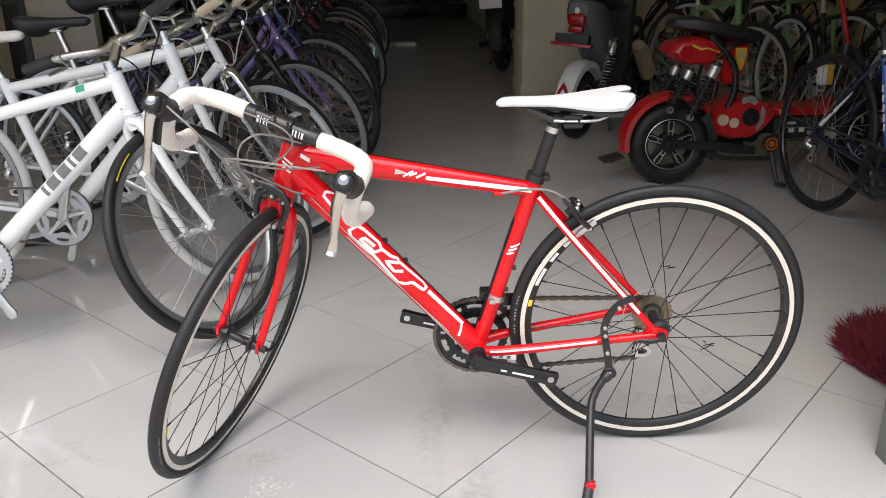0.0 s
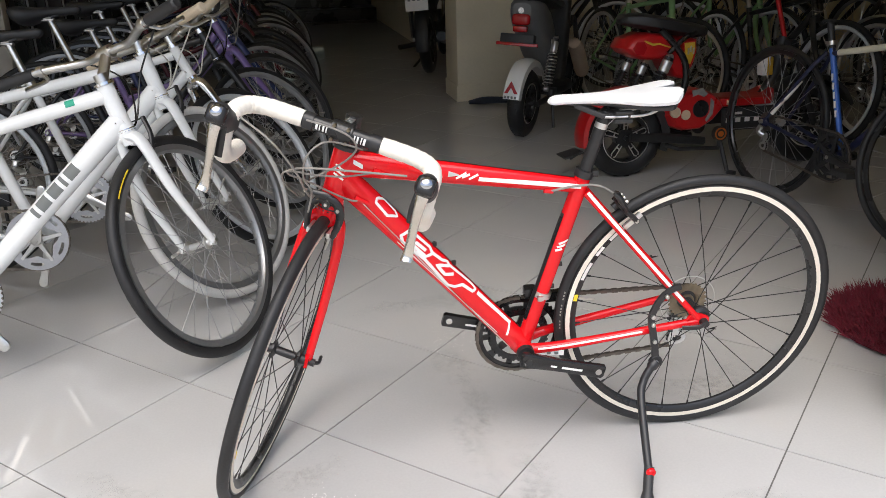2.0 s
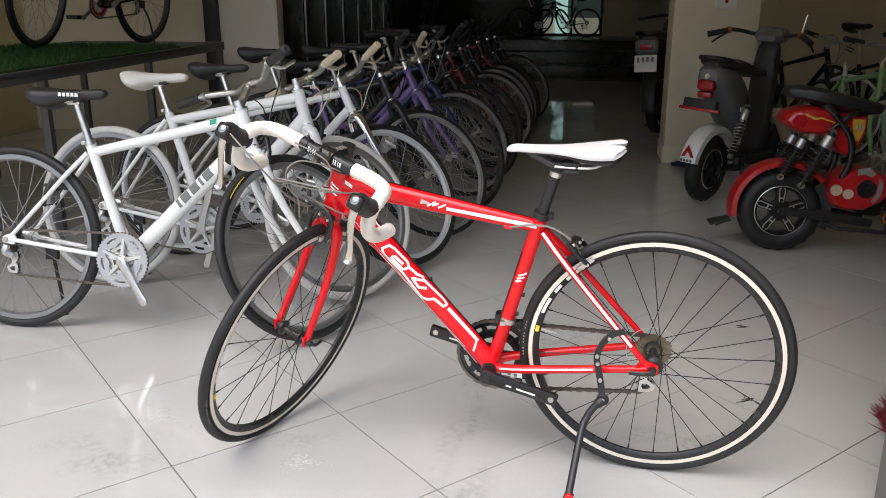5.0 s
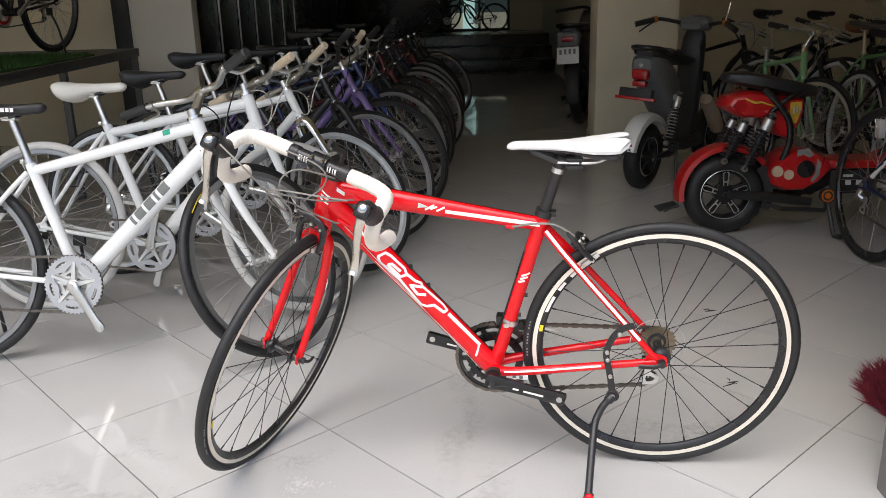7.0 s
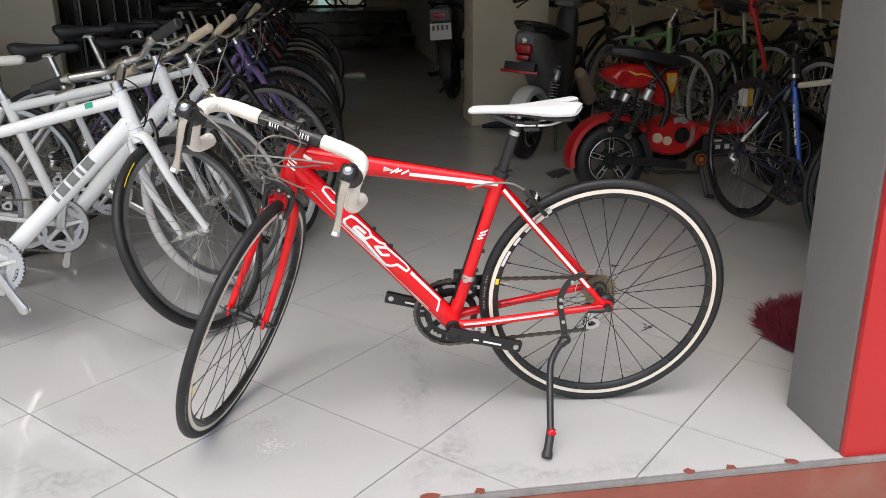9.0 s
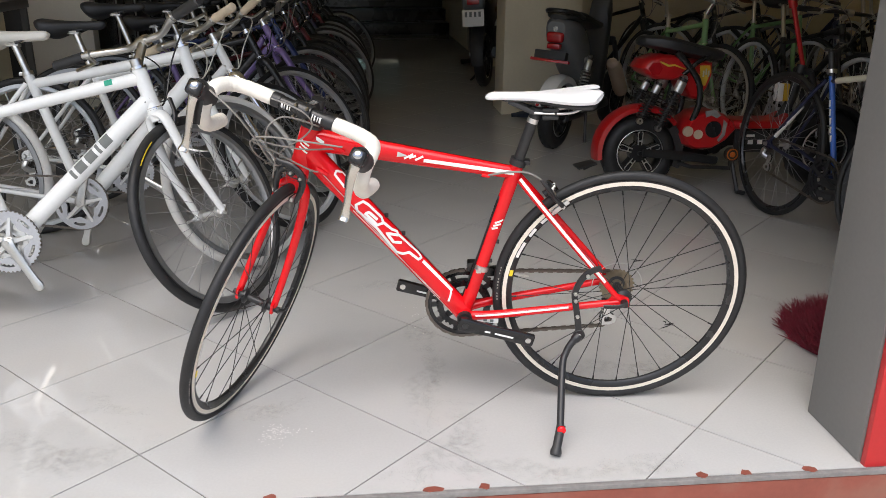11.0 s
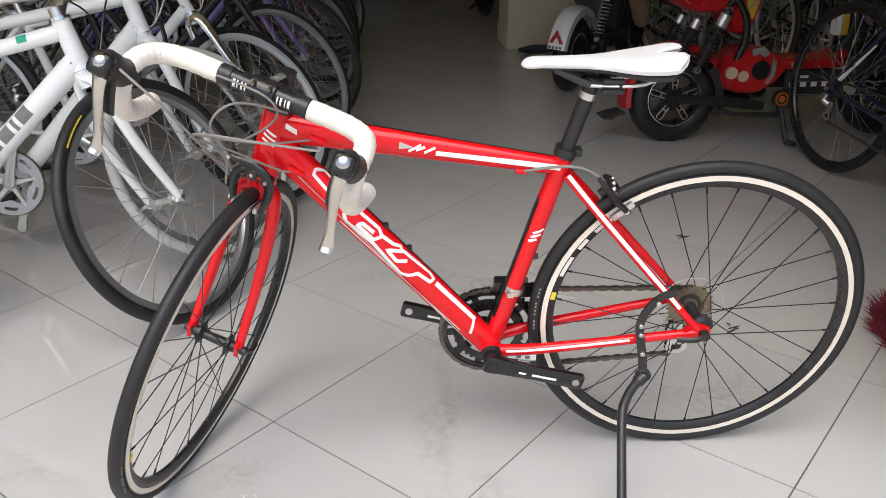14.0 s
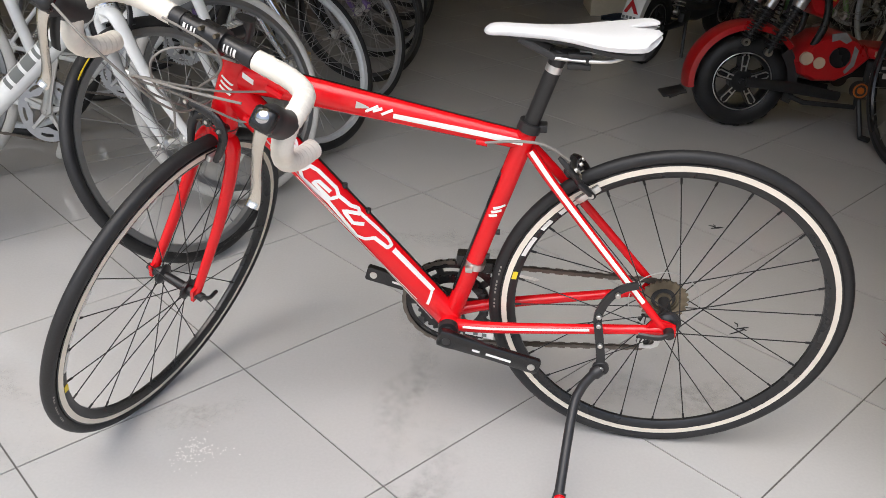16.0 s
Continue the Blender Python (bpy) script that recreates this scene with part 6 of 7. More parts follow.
for s in (-1, 1):
    bm = B()
    box(bm, (0.5, s * 0.115, 0.348), (0.022, 0.02, 0.022), 0.002)
    part("reflector", bm, SKIN, deck)
    bm = B()
    box(bm, (0.62, s * 0.105, 0.265), (0.3, 0.02, 0.11), 0.004)
    pl = part("side_plate", bm, PLASTIC, rs)
    for k in range(5):
        bm = B()
        box(bm, (0.5 + 0.05 * k, s * 0.117, 0.262), (0.026, 0.003, 0.022))
        part("print", bm, WHITE_DECAL, pl)
    part("print", box(B(), (0.53, s * 0.117, 0.295), (0.08, 0.003, 0.012)), WHITE_DECAL, pl)
    lb = part("side_lamp", disc(B(), 0.036, s * 0.1, s * 0.122, (0.46, 0, 0.2), 22, 0.004), PLASTIC, rs)
    part("lens", lathe(B(), [(0.024, s * 0.122), (0.03, s * 0.122), (0.03, s * 0.126), (0.024, s * 0.126)], 22, m=Matrix.Translation((0.46, 0, 0.2))), ORANGE, lb, "orange ring")
    part("lens", disc(B(), 0.014, s * 0.121, s * 0.127, (0.46, 0, 0.2), 14), ORANGE, lb)
bm = B()
sweep(bm, [V(0.2, -0.06, 0.15), V(0.24, -0.12, 0.14), V(0.45, -0.12, 0.13), V(0.46, -0.1, 0.2)], 0.011, 8)
sweep(bm, [V(0.47, -0.1, 0.16), V(0.49, -0.15, 0.015)], 0.011, 8)
sweep(bm, [V(0.49, -0.15, 0.012), V(0.51, -0.19, 0.012)], 0.012, 8)
part("side_stand", bm, BLACK_MATT, rs)
bm = B()
sweep(bm, [V(0.745, 0, 0.97), V(0.855, 0, 0.6)], [0.013, 0.011], 12)
sweep(bm, [V(0.735, 0, 1.0), V(0.757, 0, 0.925)], 0.022, 12)
part("steering_column", bm, RED_DULL, rs, "slim red steering column")
bm = B()
sweep(bm, curve_pts([V(0.74, 0, 0.36), V(0.8, 0, 0.46), V(0.84, 0, 0.64)], 5), 0.024, 12)
for s in (-1, 1):
    sweep(bm, [V(0.85, s * 0.075, 0.61), V(1.0, s * 0.075, 0.207)], 0.016, 10)
sweep(bm, [V(0.85, -0.075, 0.61), V(0.85, 0.075, 0.61)], 0.018, 10)
ffk = part("front_fork", bm, BLACK_MATT, rs)
for x, mt in ((0.715, WHITE_DECAL), (0.745, YELLOW_DECAL)):
    part("sticker", box(B(), (x, -0.03, 0.505), (0.03, 0.05, 0.09), 0.006), mt, ffk, "white and yellow sticker on the column foot")
bm = B()
sweep(bm, curve_pts([V(0.66, -0.28, 1.0), V(0.72, -0.12, 0.98), V(0.742, 0, 0.97), V(0.72, 0.12, 0.98), V(0.66, 0.28, 1.0)], 5), 0.013, 10)
part("handlebar", bm, BLACK_MATT, rs)

# the grey one behind it
gs = tagged(new("electric_scooter"), "charcoal grey electric scooter with white rear fender", "scooter")
gs.matrix_basis = pose(0.698, 4.985, 0, 3, 0, 60)
alloy_wheel(gs, "rear_wheel", Matrix.Translation((0, 0, 0.2)), 0.2, 0.1, 0.12, 5, DARK_GREY)
alloy_wheel(gs, "front_wheel", Matrix.Translation((1.0, 0, 0.2)), 0.2, 0.09, 0.12, 5, DARK_GREY)
fen = part("rear_fender", arc_fender(0.262, 0.052, 30, 165, lip=0.045), WHITE, gs, "white rear fender", m=Matrix.Translation((0, 0, 0.2)))
bm = B()
prism(bm, [(-0.04, 0.0), (0.0, 0.07), (0.04, 0.0), (0.02, 0.0), (0.0, 0.035), (-0.02, 0.0)], -0.002, 0.002, m=Matrix.Translation((-0.247, 0.0, 0.1)) @ Matrix.Rotation(radians(90), 4, "Z") @ Matrix.Rotation(radians(0), 4, "X"))
part("emblem", bm, LAMP_RED, fen, "small red emblem")
bm = B()
for k in range(4):
    box(bm, (-0.258, -0.03 + 0.02 * k, 0.08), (0.004, 0.012, 0.014))
part("print", bm, GREY_DECAL, fen)
tailb = shell([(-0.13, 0.71, 0.79, 0.055), (-0.1, 0.67, 0.81, 0.08), (-0.02, 0.6, 0.81, 0.095), (0.07, 0.51, 0.79, 0.1), (0.16, 0.43, 0.74, 0.1), (0.25, 0.36, 0.66, 0.09), (0.3, 0.34, 0.5, 0.06)], CHARCOAL, "tail_body", gs, "charcoal tail body", 0.6)
shell([(-0.11, 0.8, 0.83, 0.05), (-0.06, 0.795, 0.845, 0.095), (0.1, 0.77, 0.84, 0.115), (0.3, 0.72, 0.79, 0.115), (0.42, 0.72, 0.77, 0.09), (0.45, 0.73, 0.75, 0.03)], SADDLE_BLACK, "seat", gs, "black vinyl seat")
bm = B()
sweep(bm, curve_pts([V(0.04, -0.1, 0.81), V(-0.08, -0.09, 0.845), V(-0.14, 0, 0.855), V(-0.08, 0.09, 0.845), V(0.04, 0.1, 0.81)], 6), 0.013, 10)
part("grab_rail", bm, BLACK, gs)
part("lock", disc(B(), 0.017, -0.01, 0.01, seg=16), CHROME, tailb, m=Matrix.Translation((-0.132, 0, 0.75)) @ Matrix.Rotation(radians(90), 4, "Z"))
bm = B()
box(bm, (-0.132, 0, 0.7), (0.05, 0.105, 0.062), 0.022, seg=3)
part("tail_lamp", bm, LAMP_RED, gs, "red tail lamp")
bm = B()
box(bm, (-0.135, 0, 0.648), (0.045, 0.085, 0.035), 0.012)
part("brake_lamp", bm, LAMP_RED, gs)
bm = B()
box(bm, (-0.17, 0, 0.598), (0.05, 0.2, 0.05), 0.006, m=Matrix.Rotation(radians(12), 4, "Y"))
pb = part("plate_holder", bm, PLASTIC, gs)
bm = B()
box(bm, (-0.182, 0, 0.568), (0.03, 0.245, 0.018), 0.003, m=Matrix.Rotation(radians(12), 4, "Y"))
part("reflector", bm, LAMP_RED, pb, "dark red reflector strip")
for s in (-1, 1):
    if s < 0:
        shock(gs, (0.15, s * 0.125, 0.57), (0.04, s * 0.12, 0.29), 0.019, STEEL)
    bm = B()
    sweep(bm, [V(0, s * 0.08, 0.2), V(0.25, s * 0.08, 0.2), V(0.36, s * 0.06, 0.24)], [(0.012, 0.018), (0.014, 0.024), (0.014, 0.02)], 10)
    part("swing_arm", bm, DARK_GREY, gs)
    bm = B()
    box(bm, (0.16, s * 0.12, 0.25), (0.09, 0.035, 0.05), 0.008)
    part("foot_peg", bm, PLASTIC, gs)
bm = B()
box(bm, (0.1, -0.121, 0.56), (0.05, 0.006, 0.03), 0.002)
part("sticker", bm, ALU, tailb)
shell([(0.53, 0.2, 0.34, 0.06), (0.55, 0.17, 0.84, 0.075), (0.58, 0.16, 0.92, 0.08), (0.61, 0.3, 0.93, 0.075), (0.63, 0.5, 0.91, 0.055)], PLASTIC, "leg_shield", gs, "black leg shield", 0.45)
shell([(0.3, 0.2, 0.28, 0.08), (0.4, 0.18, 0.27, 0.12), (0.62, 0.18, 0.26, 0.12), (0.7, 0.2, 0.25, 0.08)], PLASTIC, "deck", gs)
part("side_panel", sweep(B(), curve_pts([V(0.63, -0.1, 0.49), V(0.69, -0.1, 0.46), V(0.79, -0.1, 0.37), V(0.88, -0.1, 0.28), V(0.91, -0.1, 0.25)], 4), [(0.012, 0.01)] + [(0.04, 0.035)] * 3 + [(0.052, 0.042)] * 9 + [(0.045, 0.04)] * 3 + [(0.015, 0.012)], 12), SKIN, gs, "dusty beige side panel")
bm = B()
sweep(bm, [V(0.62, 0, 0.7), V(0.6, 0, 1.0)], 0.03, 12)
for s in (-1, 1):
    sweep(bm, [V(0.72, s * 0.07, 0.62), V(1.0, s * 0.07, 0.2)], 0.016, 10)
sweep(bm, [V(0.72, -0.07, 0.62), V(0.72, 0.07, 0.62)], 0.03, 10)
sweep(bm, [V(0.6, 0, 0.75), V(0.74, 0, 0.6)], 0.03, 10)
part("front_fork", bm, PLASTIC, gs)
bm = B()
sweep(bm, curve_pts([V(0.42, -0.31, 0.945), V(0.5, -0.22, 0.975), V(0.58, -0.1, 0.955), V(0.6, 0, 0.935), V(0.58, 0.1, 0.955), V(0.5, 0.22, 0.975), V(0.42, 0.31, 0.945)], 5), 0.012, 10)
hb2 = part("handlebar", bm, BLACK_MATT, gs)
for s in (-1, 1):
    a, c = V(0.5, s * 0.22, 0.975), V(0.405, s * 0.325, 0.94)
    part("grip", sweep(B(), [a.lerp(c, 0.15), c], [0.017, 0.018], 12), PLASTIC, hb2)
    part("grip_collar", sweep(B(), [a.lerp(c, 0.02), a.lerp(c, 0.16)], 0.021, 12), ORANGE, hb2, "orange grip collar")
    part("brake_lever", sweep(B(), curve_pts([a + V(0.03, 0, 0), a.lerp(c, 0.5) + V(0.05, 0, -0.02), c + V(0.06, 0, -0.05)], 5), 0.0055, 8), BLACK_MATT, hb2)
    if s < 0:
        part("mirror_stalk", sweep(B(), [a, a + V(0.0, s * 0.02, 0.12)], 0.006, 8), CHROME, hb2)
shell([(0.52, 0.925, 0.955, 0.06), (0.56, 0.91, 0.995, 0.09), (0.64, 0.905, 1.005, 0.09), (0.68, 0.925, 0.975, 0.05)], CHARCOAL, "dashboard", gs, "grey dashboard housing", 0.6)
bm = B()
sweep(bm, [V(0.3, 0.1, 0.22), V(0.28, 0.16, 0.012)], 0.01, 8)
sweep(bm, [V(0.3, -0.08, 0.22), V(0.24, -0.12, 0.012)], 0.01, 8)
sweep(bm, [V(0.3, 0.1, 0.22), V(0.3, -0.08, 0.22)], 0.01, 8)
part("stand", bm, BLACK_MATT, gs)

# motorcycle behind the pillar
mc = tagged(new("motorcycle"), "black motorcycle seen from behind, with white plate", "motorcycle")
mc.matrix_basis = pose(0.355, 7.59, 0, -4, 0, 78)
alloy_wheel(mc, "rear_wheel", Matrix.Translation((0, 0, 0.28)), 0.28, 0.1, 0.2, 6, DARK_GREY)
alloy_wheel(mc, "front_wheel", Matrix.Translation((1.22, 0, 0.28)), 0.28, 0.09, 0.2, 6, DARK_GREY)
shell([(-0.36, 0.74, 0.8, 0.05), (-0.3, 0.7, 0.84, 0.1), (-0.1, 0.6, 0.84, 0.13), (0.2, 0.5, 0.8, 0.14), (0.45, 0.4, 0.72, 0.13), (0.6, 0.45, 0.6, 0.1)], BLACK, "tail_body", mc, "black body", 0.6)
shell([(-0.28, 0.82, 0.86, 0.06), (-0.2, 0.82, 0.89, 0.11), (0.2, 0.78, 0.85, 0.13), (0.45, 0.72, 0.78, 0.1)], SADDLE_BLACK, "seat", mc)
part("rear_fender", arc_fender(0.33, 0.06, 60, 190), PLASTIC, mc, m=Matrix.Translation((0, 0, 0.28)))
bm = B()
box(bm, (-0.365, 0, 0.775), (0.05, 0.11, 0.05), 0.015)
part("tail_lamp", bm, LAMP_RED, mc, "red tail lamp")
part("lamp_housing", box(B(), (-0.345, 0, 0.775), (0.06, 0.2, 0.13), 0.035, seg=3), CHARCOAL, mc, "grey lamp housing")
part("grab_rail", sweep(B(), curve_pts([V(-0.1, -0.13, 0.87), V(-0.3, -0.1, 0.89), V(-0.36, 0, 0.89), V(-0.3, 0.1, 0.89), V(-0.1, 0.13, 0.87)], 5), 0.014, 10), BLACK, mc)
bm = B()
box(bm, (-0.4, 0, 0.64), (0.012, 0.19, 0.14), 0.004, m=Matrix.Rotation(radians(8), 4, "Y"))
pl = part("number_plate", bm, WHITE_DECAL, mc, "white number plate with dark bars")
for z, n in ((0.672, 4), (0.612, 4)):
    for k in range(n):
        bm = B()
        box(bm, (-0.4075 - (z - 0.64) * 0.14, -0.06 + 0.04 * k, z), (0.004, 0.02, 0.042), m=Matrix.Rotation(radians(8), 4, "Y"))
        part("plate_bar", bm, GREY_DECAL, pl)
shell([(0.6, 0.35, 0.7, 0.08), (0.66, 0.3, 0.95, 0.13), (0.74, 0.4, 1.0, 0.13), (0.8, 0.7, 0.98, 0.09)], BLACK, "leg_shield", mc, "", 0.5)
bm = B()
for s in (-1, 1):
    sweep(bm, [V(0.8, s * 0.08, 0.8), V(1.22, s * 0.08, 0.28)], 0.02, 10)
sweep(bm, [V(0.8, -0.09, 0.8), V(0.8, 0.09, 0.8)], 0.03, 10)
part("front_fork", bm, BLACK, mc)
bm = B()
sweep(bm, curve_pts([V(0.6, -0.32, 1.0), V(0.72, -0.1, 1.02), V(0.74, 0, 1.0), V(0.72, 0.1, 1.02), V(0.6, 0.32, 1.0)], 5), 0.014, 10)
part("handlebar", bm, BLACK_MATT, mc)
bm = B()
sweep(bm, [V(0.1, -0.14, 0.26), V(-0.1, -0.16, 0.3), V(-0.3, -0.17, 0.34)], [0.03, 0.045, 0.04], 14)
part("exhaust", bm, DARK_GREY, mc)
bm = B()
sweep(bm, [V(0, -0.1, 0.28), V(0.4, -0.09, 0.3)], 0.025, 10)
sweep(bm, [V(0, 0.1, 0.28), V(0.4, 0.09, 0.3)], 0.025, 10)
sweep(bm, [V(0.35, -0.09, 0.3), V(0.35, 0.2, 0.01)], 0.012, 8)
part("swing_arm", bm, DARK_GREY, mc)
for s in (-1, 1):
    shock(mc, (0.1, s * 0.13, 0.62), (-0.02, s * 0.11, 0.3), 0.018, BLACK_MATT)

# ---- small things ----
# shaggy rug
SHAG = mat("maroon_shag_yarn", (0.16, 0.012, 0.025), 0.9, var=0.35, scale=30, fine=200, bump=0.05)
rug = tagged(new("rug"), "maroon shaggy oval rug on the tiles", "rug")
rug.matrix_basis = pose(1.42, 2.20, 0, 0, 0, -10)
bm = B()
lathe(bm, [(0.001, 0), (0.26, 0), (0.27, 0.006), (0.26, 0.012), (0.001, 0.014)], 40, m=Matrix.Rotation(radians(90), 4, "X") @ Matrix.Scale(1, 4))
part("backing", bm, SHAG, rug)
rr = random.Random(5)
vs, fs = [], []
for i in range(5200):
    r, a = 0.275 * math.sqrt(rr.random()), rr.uniform(0, 6.283)
    x, y = r * math.cos(a), r * math.sin(a)
    h, t, tilt = rr.uniform(0.025, 0.05), rr.uniform(0, 6.283), rr.uniform(0.2, 1.1)
    ox, oy = h * math.sin(tilt) * math.cos(t) + x * 0.08, h * math.sin(tilt) * math.sin(t) + y * 0.08
    w = 0.0032
    n = len(vs)
    px, py = -math.sin(t) * w, math.cos(t) * w
    vs += [(x + px, y + py, 0.008), (x - px, y - py, 0.008), (x - math.cos(t) * w, y - math.sin(t) * w, 0.01), (x + ox, y + oy, 0.008 + h * math.cos(tilt))]
    fs += [(n, n + 1, n + 3), (n + 1, n + 2, n + 3), (n + 2, n, n + 3)]
me = bpy.data.meshes.new("pile")
me.from_pydata(vs, [], fs)
me.materials.append(SHAG)
pile = new("pile", me)
pile.parent = rug
pile["kind"] = "stuff"

# cloth at the foot of the pillar
CLOTH = mat("dark_blue_cloth", (0.03, 0.04, 0.06), 0.9, var=0.2, scale=12, fine=150, bump=0.06)
bm = B()
rows = []
for i in range(15):
    t = i / 14
    x = 0.5 * t
    r = 0.035 * math.sin(math.pi * min(1, max(0.06, t))) ** 0.4 + 0.006 * math.sin(9 * t)
    rows.append([V(x, 0.05 * math.sin(5 * t) + r * 1.5 * math.cos(a) * (1 + 0.15 * math.sin(3 * a + 8 * t)), 0.026 + r * 0.72 * math.sin(a)) for a in [2 * math.pi * k / 12 for k in range(12)]])
loft(bm, rows)
tagged(part("cloth", bm, CLOTH, m=pose(0.5, 5.98, 0.0, 0, 0, 3)), "crumpled dark blue cloth at the pillar's foot", "cloth")

# display table with artificial grass and a bike on it
TABLE_TOP = 0.87
tb = tagged(new("display_table"), "steel display table covered with artificial grass", "table")
tb.matrix_basis = SHOP @ pose(-2.41, 4.77, 0, 0, 0, 3)
STEEL_DARK = mat("grey_painted_steel", (0.12, 0.12, 0.115), 0.5, metal=0.2, var=0.15)
TURF = mat("artificial_grass", (0.035, 0.1, 0.02), 0.9, var=0.4, scale=8, fine=120, bump=0.1)
bm = B()
box(bm, (-0.6, -1.9, TABLE_TOP - 0.05), (1.2, 3.8, 0.03), 0.004)
part("tabletop", bm, STEEL_DARK, tb)
bm = B()
for x in (-0.015, -1.185):
    box(bm, (x, -1.9, TABLE_TOP - 0.06), (0.03, 3.8, 0.06), 0.003)
for y in (-0.015, -3.785):
    box(bm, (-0.6, y, TABLE_TOP - 0.0601), (1.199, 0.03, 0.059), 0.003)
part("table_frame", bm, STEEL_DARK, tb)
for x in (-0.03, -1.17):
    for y in (-0.03, -1.3, -2.5, -3.77):
        bm = B()
        box(bm, (x, y, (TABLE_TOP - 0.09) / 2), (0.04, 0.04, TABLE_TOP - 0.09), 0.003)
        part("table_leg", bm, STEEL_DARK, tb)
bm = B()
box(bm, (-0.62, -2.25, TABLE_TOP - 0.028), (1.14, 3.05, 0.014), 0.004)
gm = part("grass_mat", bm, TURF, tb, "artificial grass mat")
vs, fs = [], []
for i in range(14000):
    x, y, t = rr.uniform(-1.19, -0.05), rr.uniform(-3.78, -0.72), rr.uniform(0, 6.283)
    h, w = rr.uniform(0.016, 0.03), 0.003
    n = len(vs)
    vs += [(x + math.cos(t) * w, y + math.sin(t) * w, TABLE_TOP - 0.021), (x - math.cos(t) * w, y - math.sin(t) * w, TABLE_TOP - 0.021), (x + math.sin(t) * 0.012, y - math.cos(t) * 0.012, TABLE_TOP - 0.021 + h)]
    fs.append((n, n + 1, n + 2))
me = bpy.data.meshes.new("grass_blades")
me.from_pydata(vs, [], fs)
me.materials.append(TURF)
gb = new("grass_blades", me)
gb.parent = tb
gb["kind"] = "stuff"
bicycle("display_bike", "dark bike with red hub guard on the grass table", SHOP @ pose(-2.79, 4.25, TABLE_TOP - 0.018, -3, 0, -96), {**RK, "paint": BLACK, "fork": BLACK, "steer": 12, "stand": True, "ring": RED_DULL}, "")
# bikes in the back room
for a, yaw in ((-0.15, 8), (0.45, 172)):
    bicycle("city_bike", "dark bike standing before the far window", SHOP @ pose(a if yaw > 90 else a - 0.55, 13.5, 0.5, -4, 0, yaw) @ Matrix.Scale(0.72, 4), {**RK, "paint": BLACK, "fork": BLACK}, "bikes in the back room")
# small litter by the pillar and shoes
bm = B()
sweep(bm, curve_pts([V(0, 0, 0.03), V(0.08, 0.01, 0.035), V(0.17, 0, 0.045), V(0.25, 0, 0.04)], 5), [(0.035, 0.028)] * 16, 12)
tagged(part("slipper", bm, BLACK_MATT, m=pose(0.16, 9.2, 0.002, 0, 0, 20)), "dark slipper lying on the tiled floor", "slipper")

# marks on the floor: white paint specks, scuffs and stains
SPECK = mat("dried_white_paint", (0.8, 0.79, 0.76), 0.6, var=0.05, bump=0.0)


def specks(x, y, sx, sy, n, seed):
    r2 = random.Random(seed)
    vs, fs = [], []
    for i in range(n):
        cx, cy, r = r2.gauss(0, sx), r2.gauss(0, sy), r2.uniform(0.0006, 0.0019)
        k = len(vs)
        vs += [(cx + r * math.cos(a * math.pi / 3), cy + r * math.sin(a * math.pi / 3), 0.0) for a in range(6)]
        fs.append(tuple(range(k, k + 6)))
    me = bpy.data.meshes.new("paint_speck")
    me.from_pydata(vs, [], fs)
    me.materials.append(SPECK)
    ob = new("paint_specks", me)
    ob.matrix_basis = pose(x, y, 0.0006)
    tagged(ob, "white paint specks dried on the floor tiles", "paint", kind="stuff")


def stain_mat(name, col, amount, scale):
    mt = bpy.data.materials.new(name)
    mt.use_nodes = True
    nt = mt.node_tree
    N, L = nt.nodes, nt.links
    p = N["Principled BSDF"]
    p.inputs["Base Color"].default_value = (*col, 1)
    p.inputs["Roughness"].default_value = 0.5
    tc, n1, n2 = N.new("ShaderNodeTexCoord"), N.new("ShaderNodeTexNoise"), N.new("ShaderNodeTexNoise")
    n1.inputs["Scale"].default_value, n1.inputs["Detail"].default_value = scale, 8
    n2.inputs["Scale"].default_value, n2.inputs["Detail"].default_value = scale * 7, 4
    L.new(tc.outputs["Object"], n1.inputs["Vector"])
    L.new(tc.outputs["Object"], n2.inputs["Vector"])
    mr = N.new("ShaderNodeMapRange")
    mr.inputs["From Min"].default_value, mr.inputs["From Max"].default_value = 0.42, 0.8
    L.new(n1.outputs["Fac"], mr.inputs["Value"])
    m2 = N.new("ShaderNodeMapRange")
    m2.inputs["From Min"].default_value, m2.inputs["From Max"].default_value = 0.35, 0.65
    L.new(n2.outputs["Fac"], m2.inputs["Value"])
    # fades towards the rim of the mark
    gr = N.new("ShaderNodeVectorMath")
    gr.operation = "LENGTH"
    mp = N.new("ShaderNodeMapping")
    mp.vector_type = "POINT"
    mp.inputs["Location"].default_value = (-1, -1, 0)
    mp.inputs["Scale"].default_value = (2, 2, 0)
    L.new(tc.outputs["Generated"], mp.inputs["Vector"])
    L.new(mp.outputs[0], gr.inputs[0])
    fd = N.new("ShaderNodeMapRange")
    fd.inputs["From Min"].default_value, fd.inputs["From Max"].default_value = 1.0, 0.2
    L.new(gr.outputs["Value"], fd.inputs["Value"])
    a, b2, c2 = N.new("ShaderNodeMath"), N.new("ShaderNodeMath"), N.new("ShaderNodeMath")
    for q in (a, b2, c2):
        q.operation = "MULTIPLY"
    L.new(mr.outputs[0], a.inputs[0])
    L.new(m2.outputs[0], a.inputs[1])
    L.new(a.outputs[0], b2.inputs[0])
    L.new(fd.outputs[0], b2.inputs[1])
    L.new(b2.outputs[0], c2.inputs[0])
    c2.inputs[1].default_value = amount
    L.new(c2.outputs[0], p.inputs["Alpha"])
    return mt


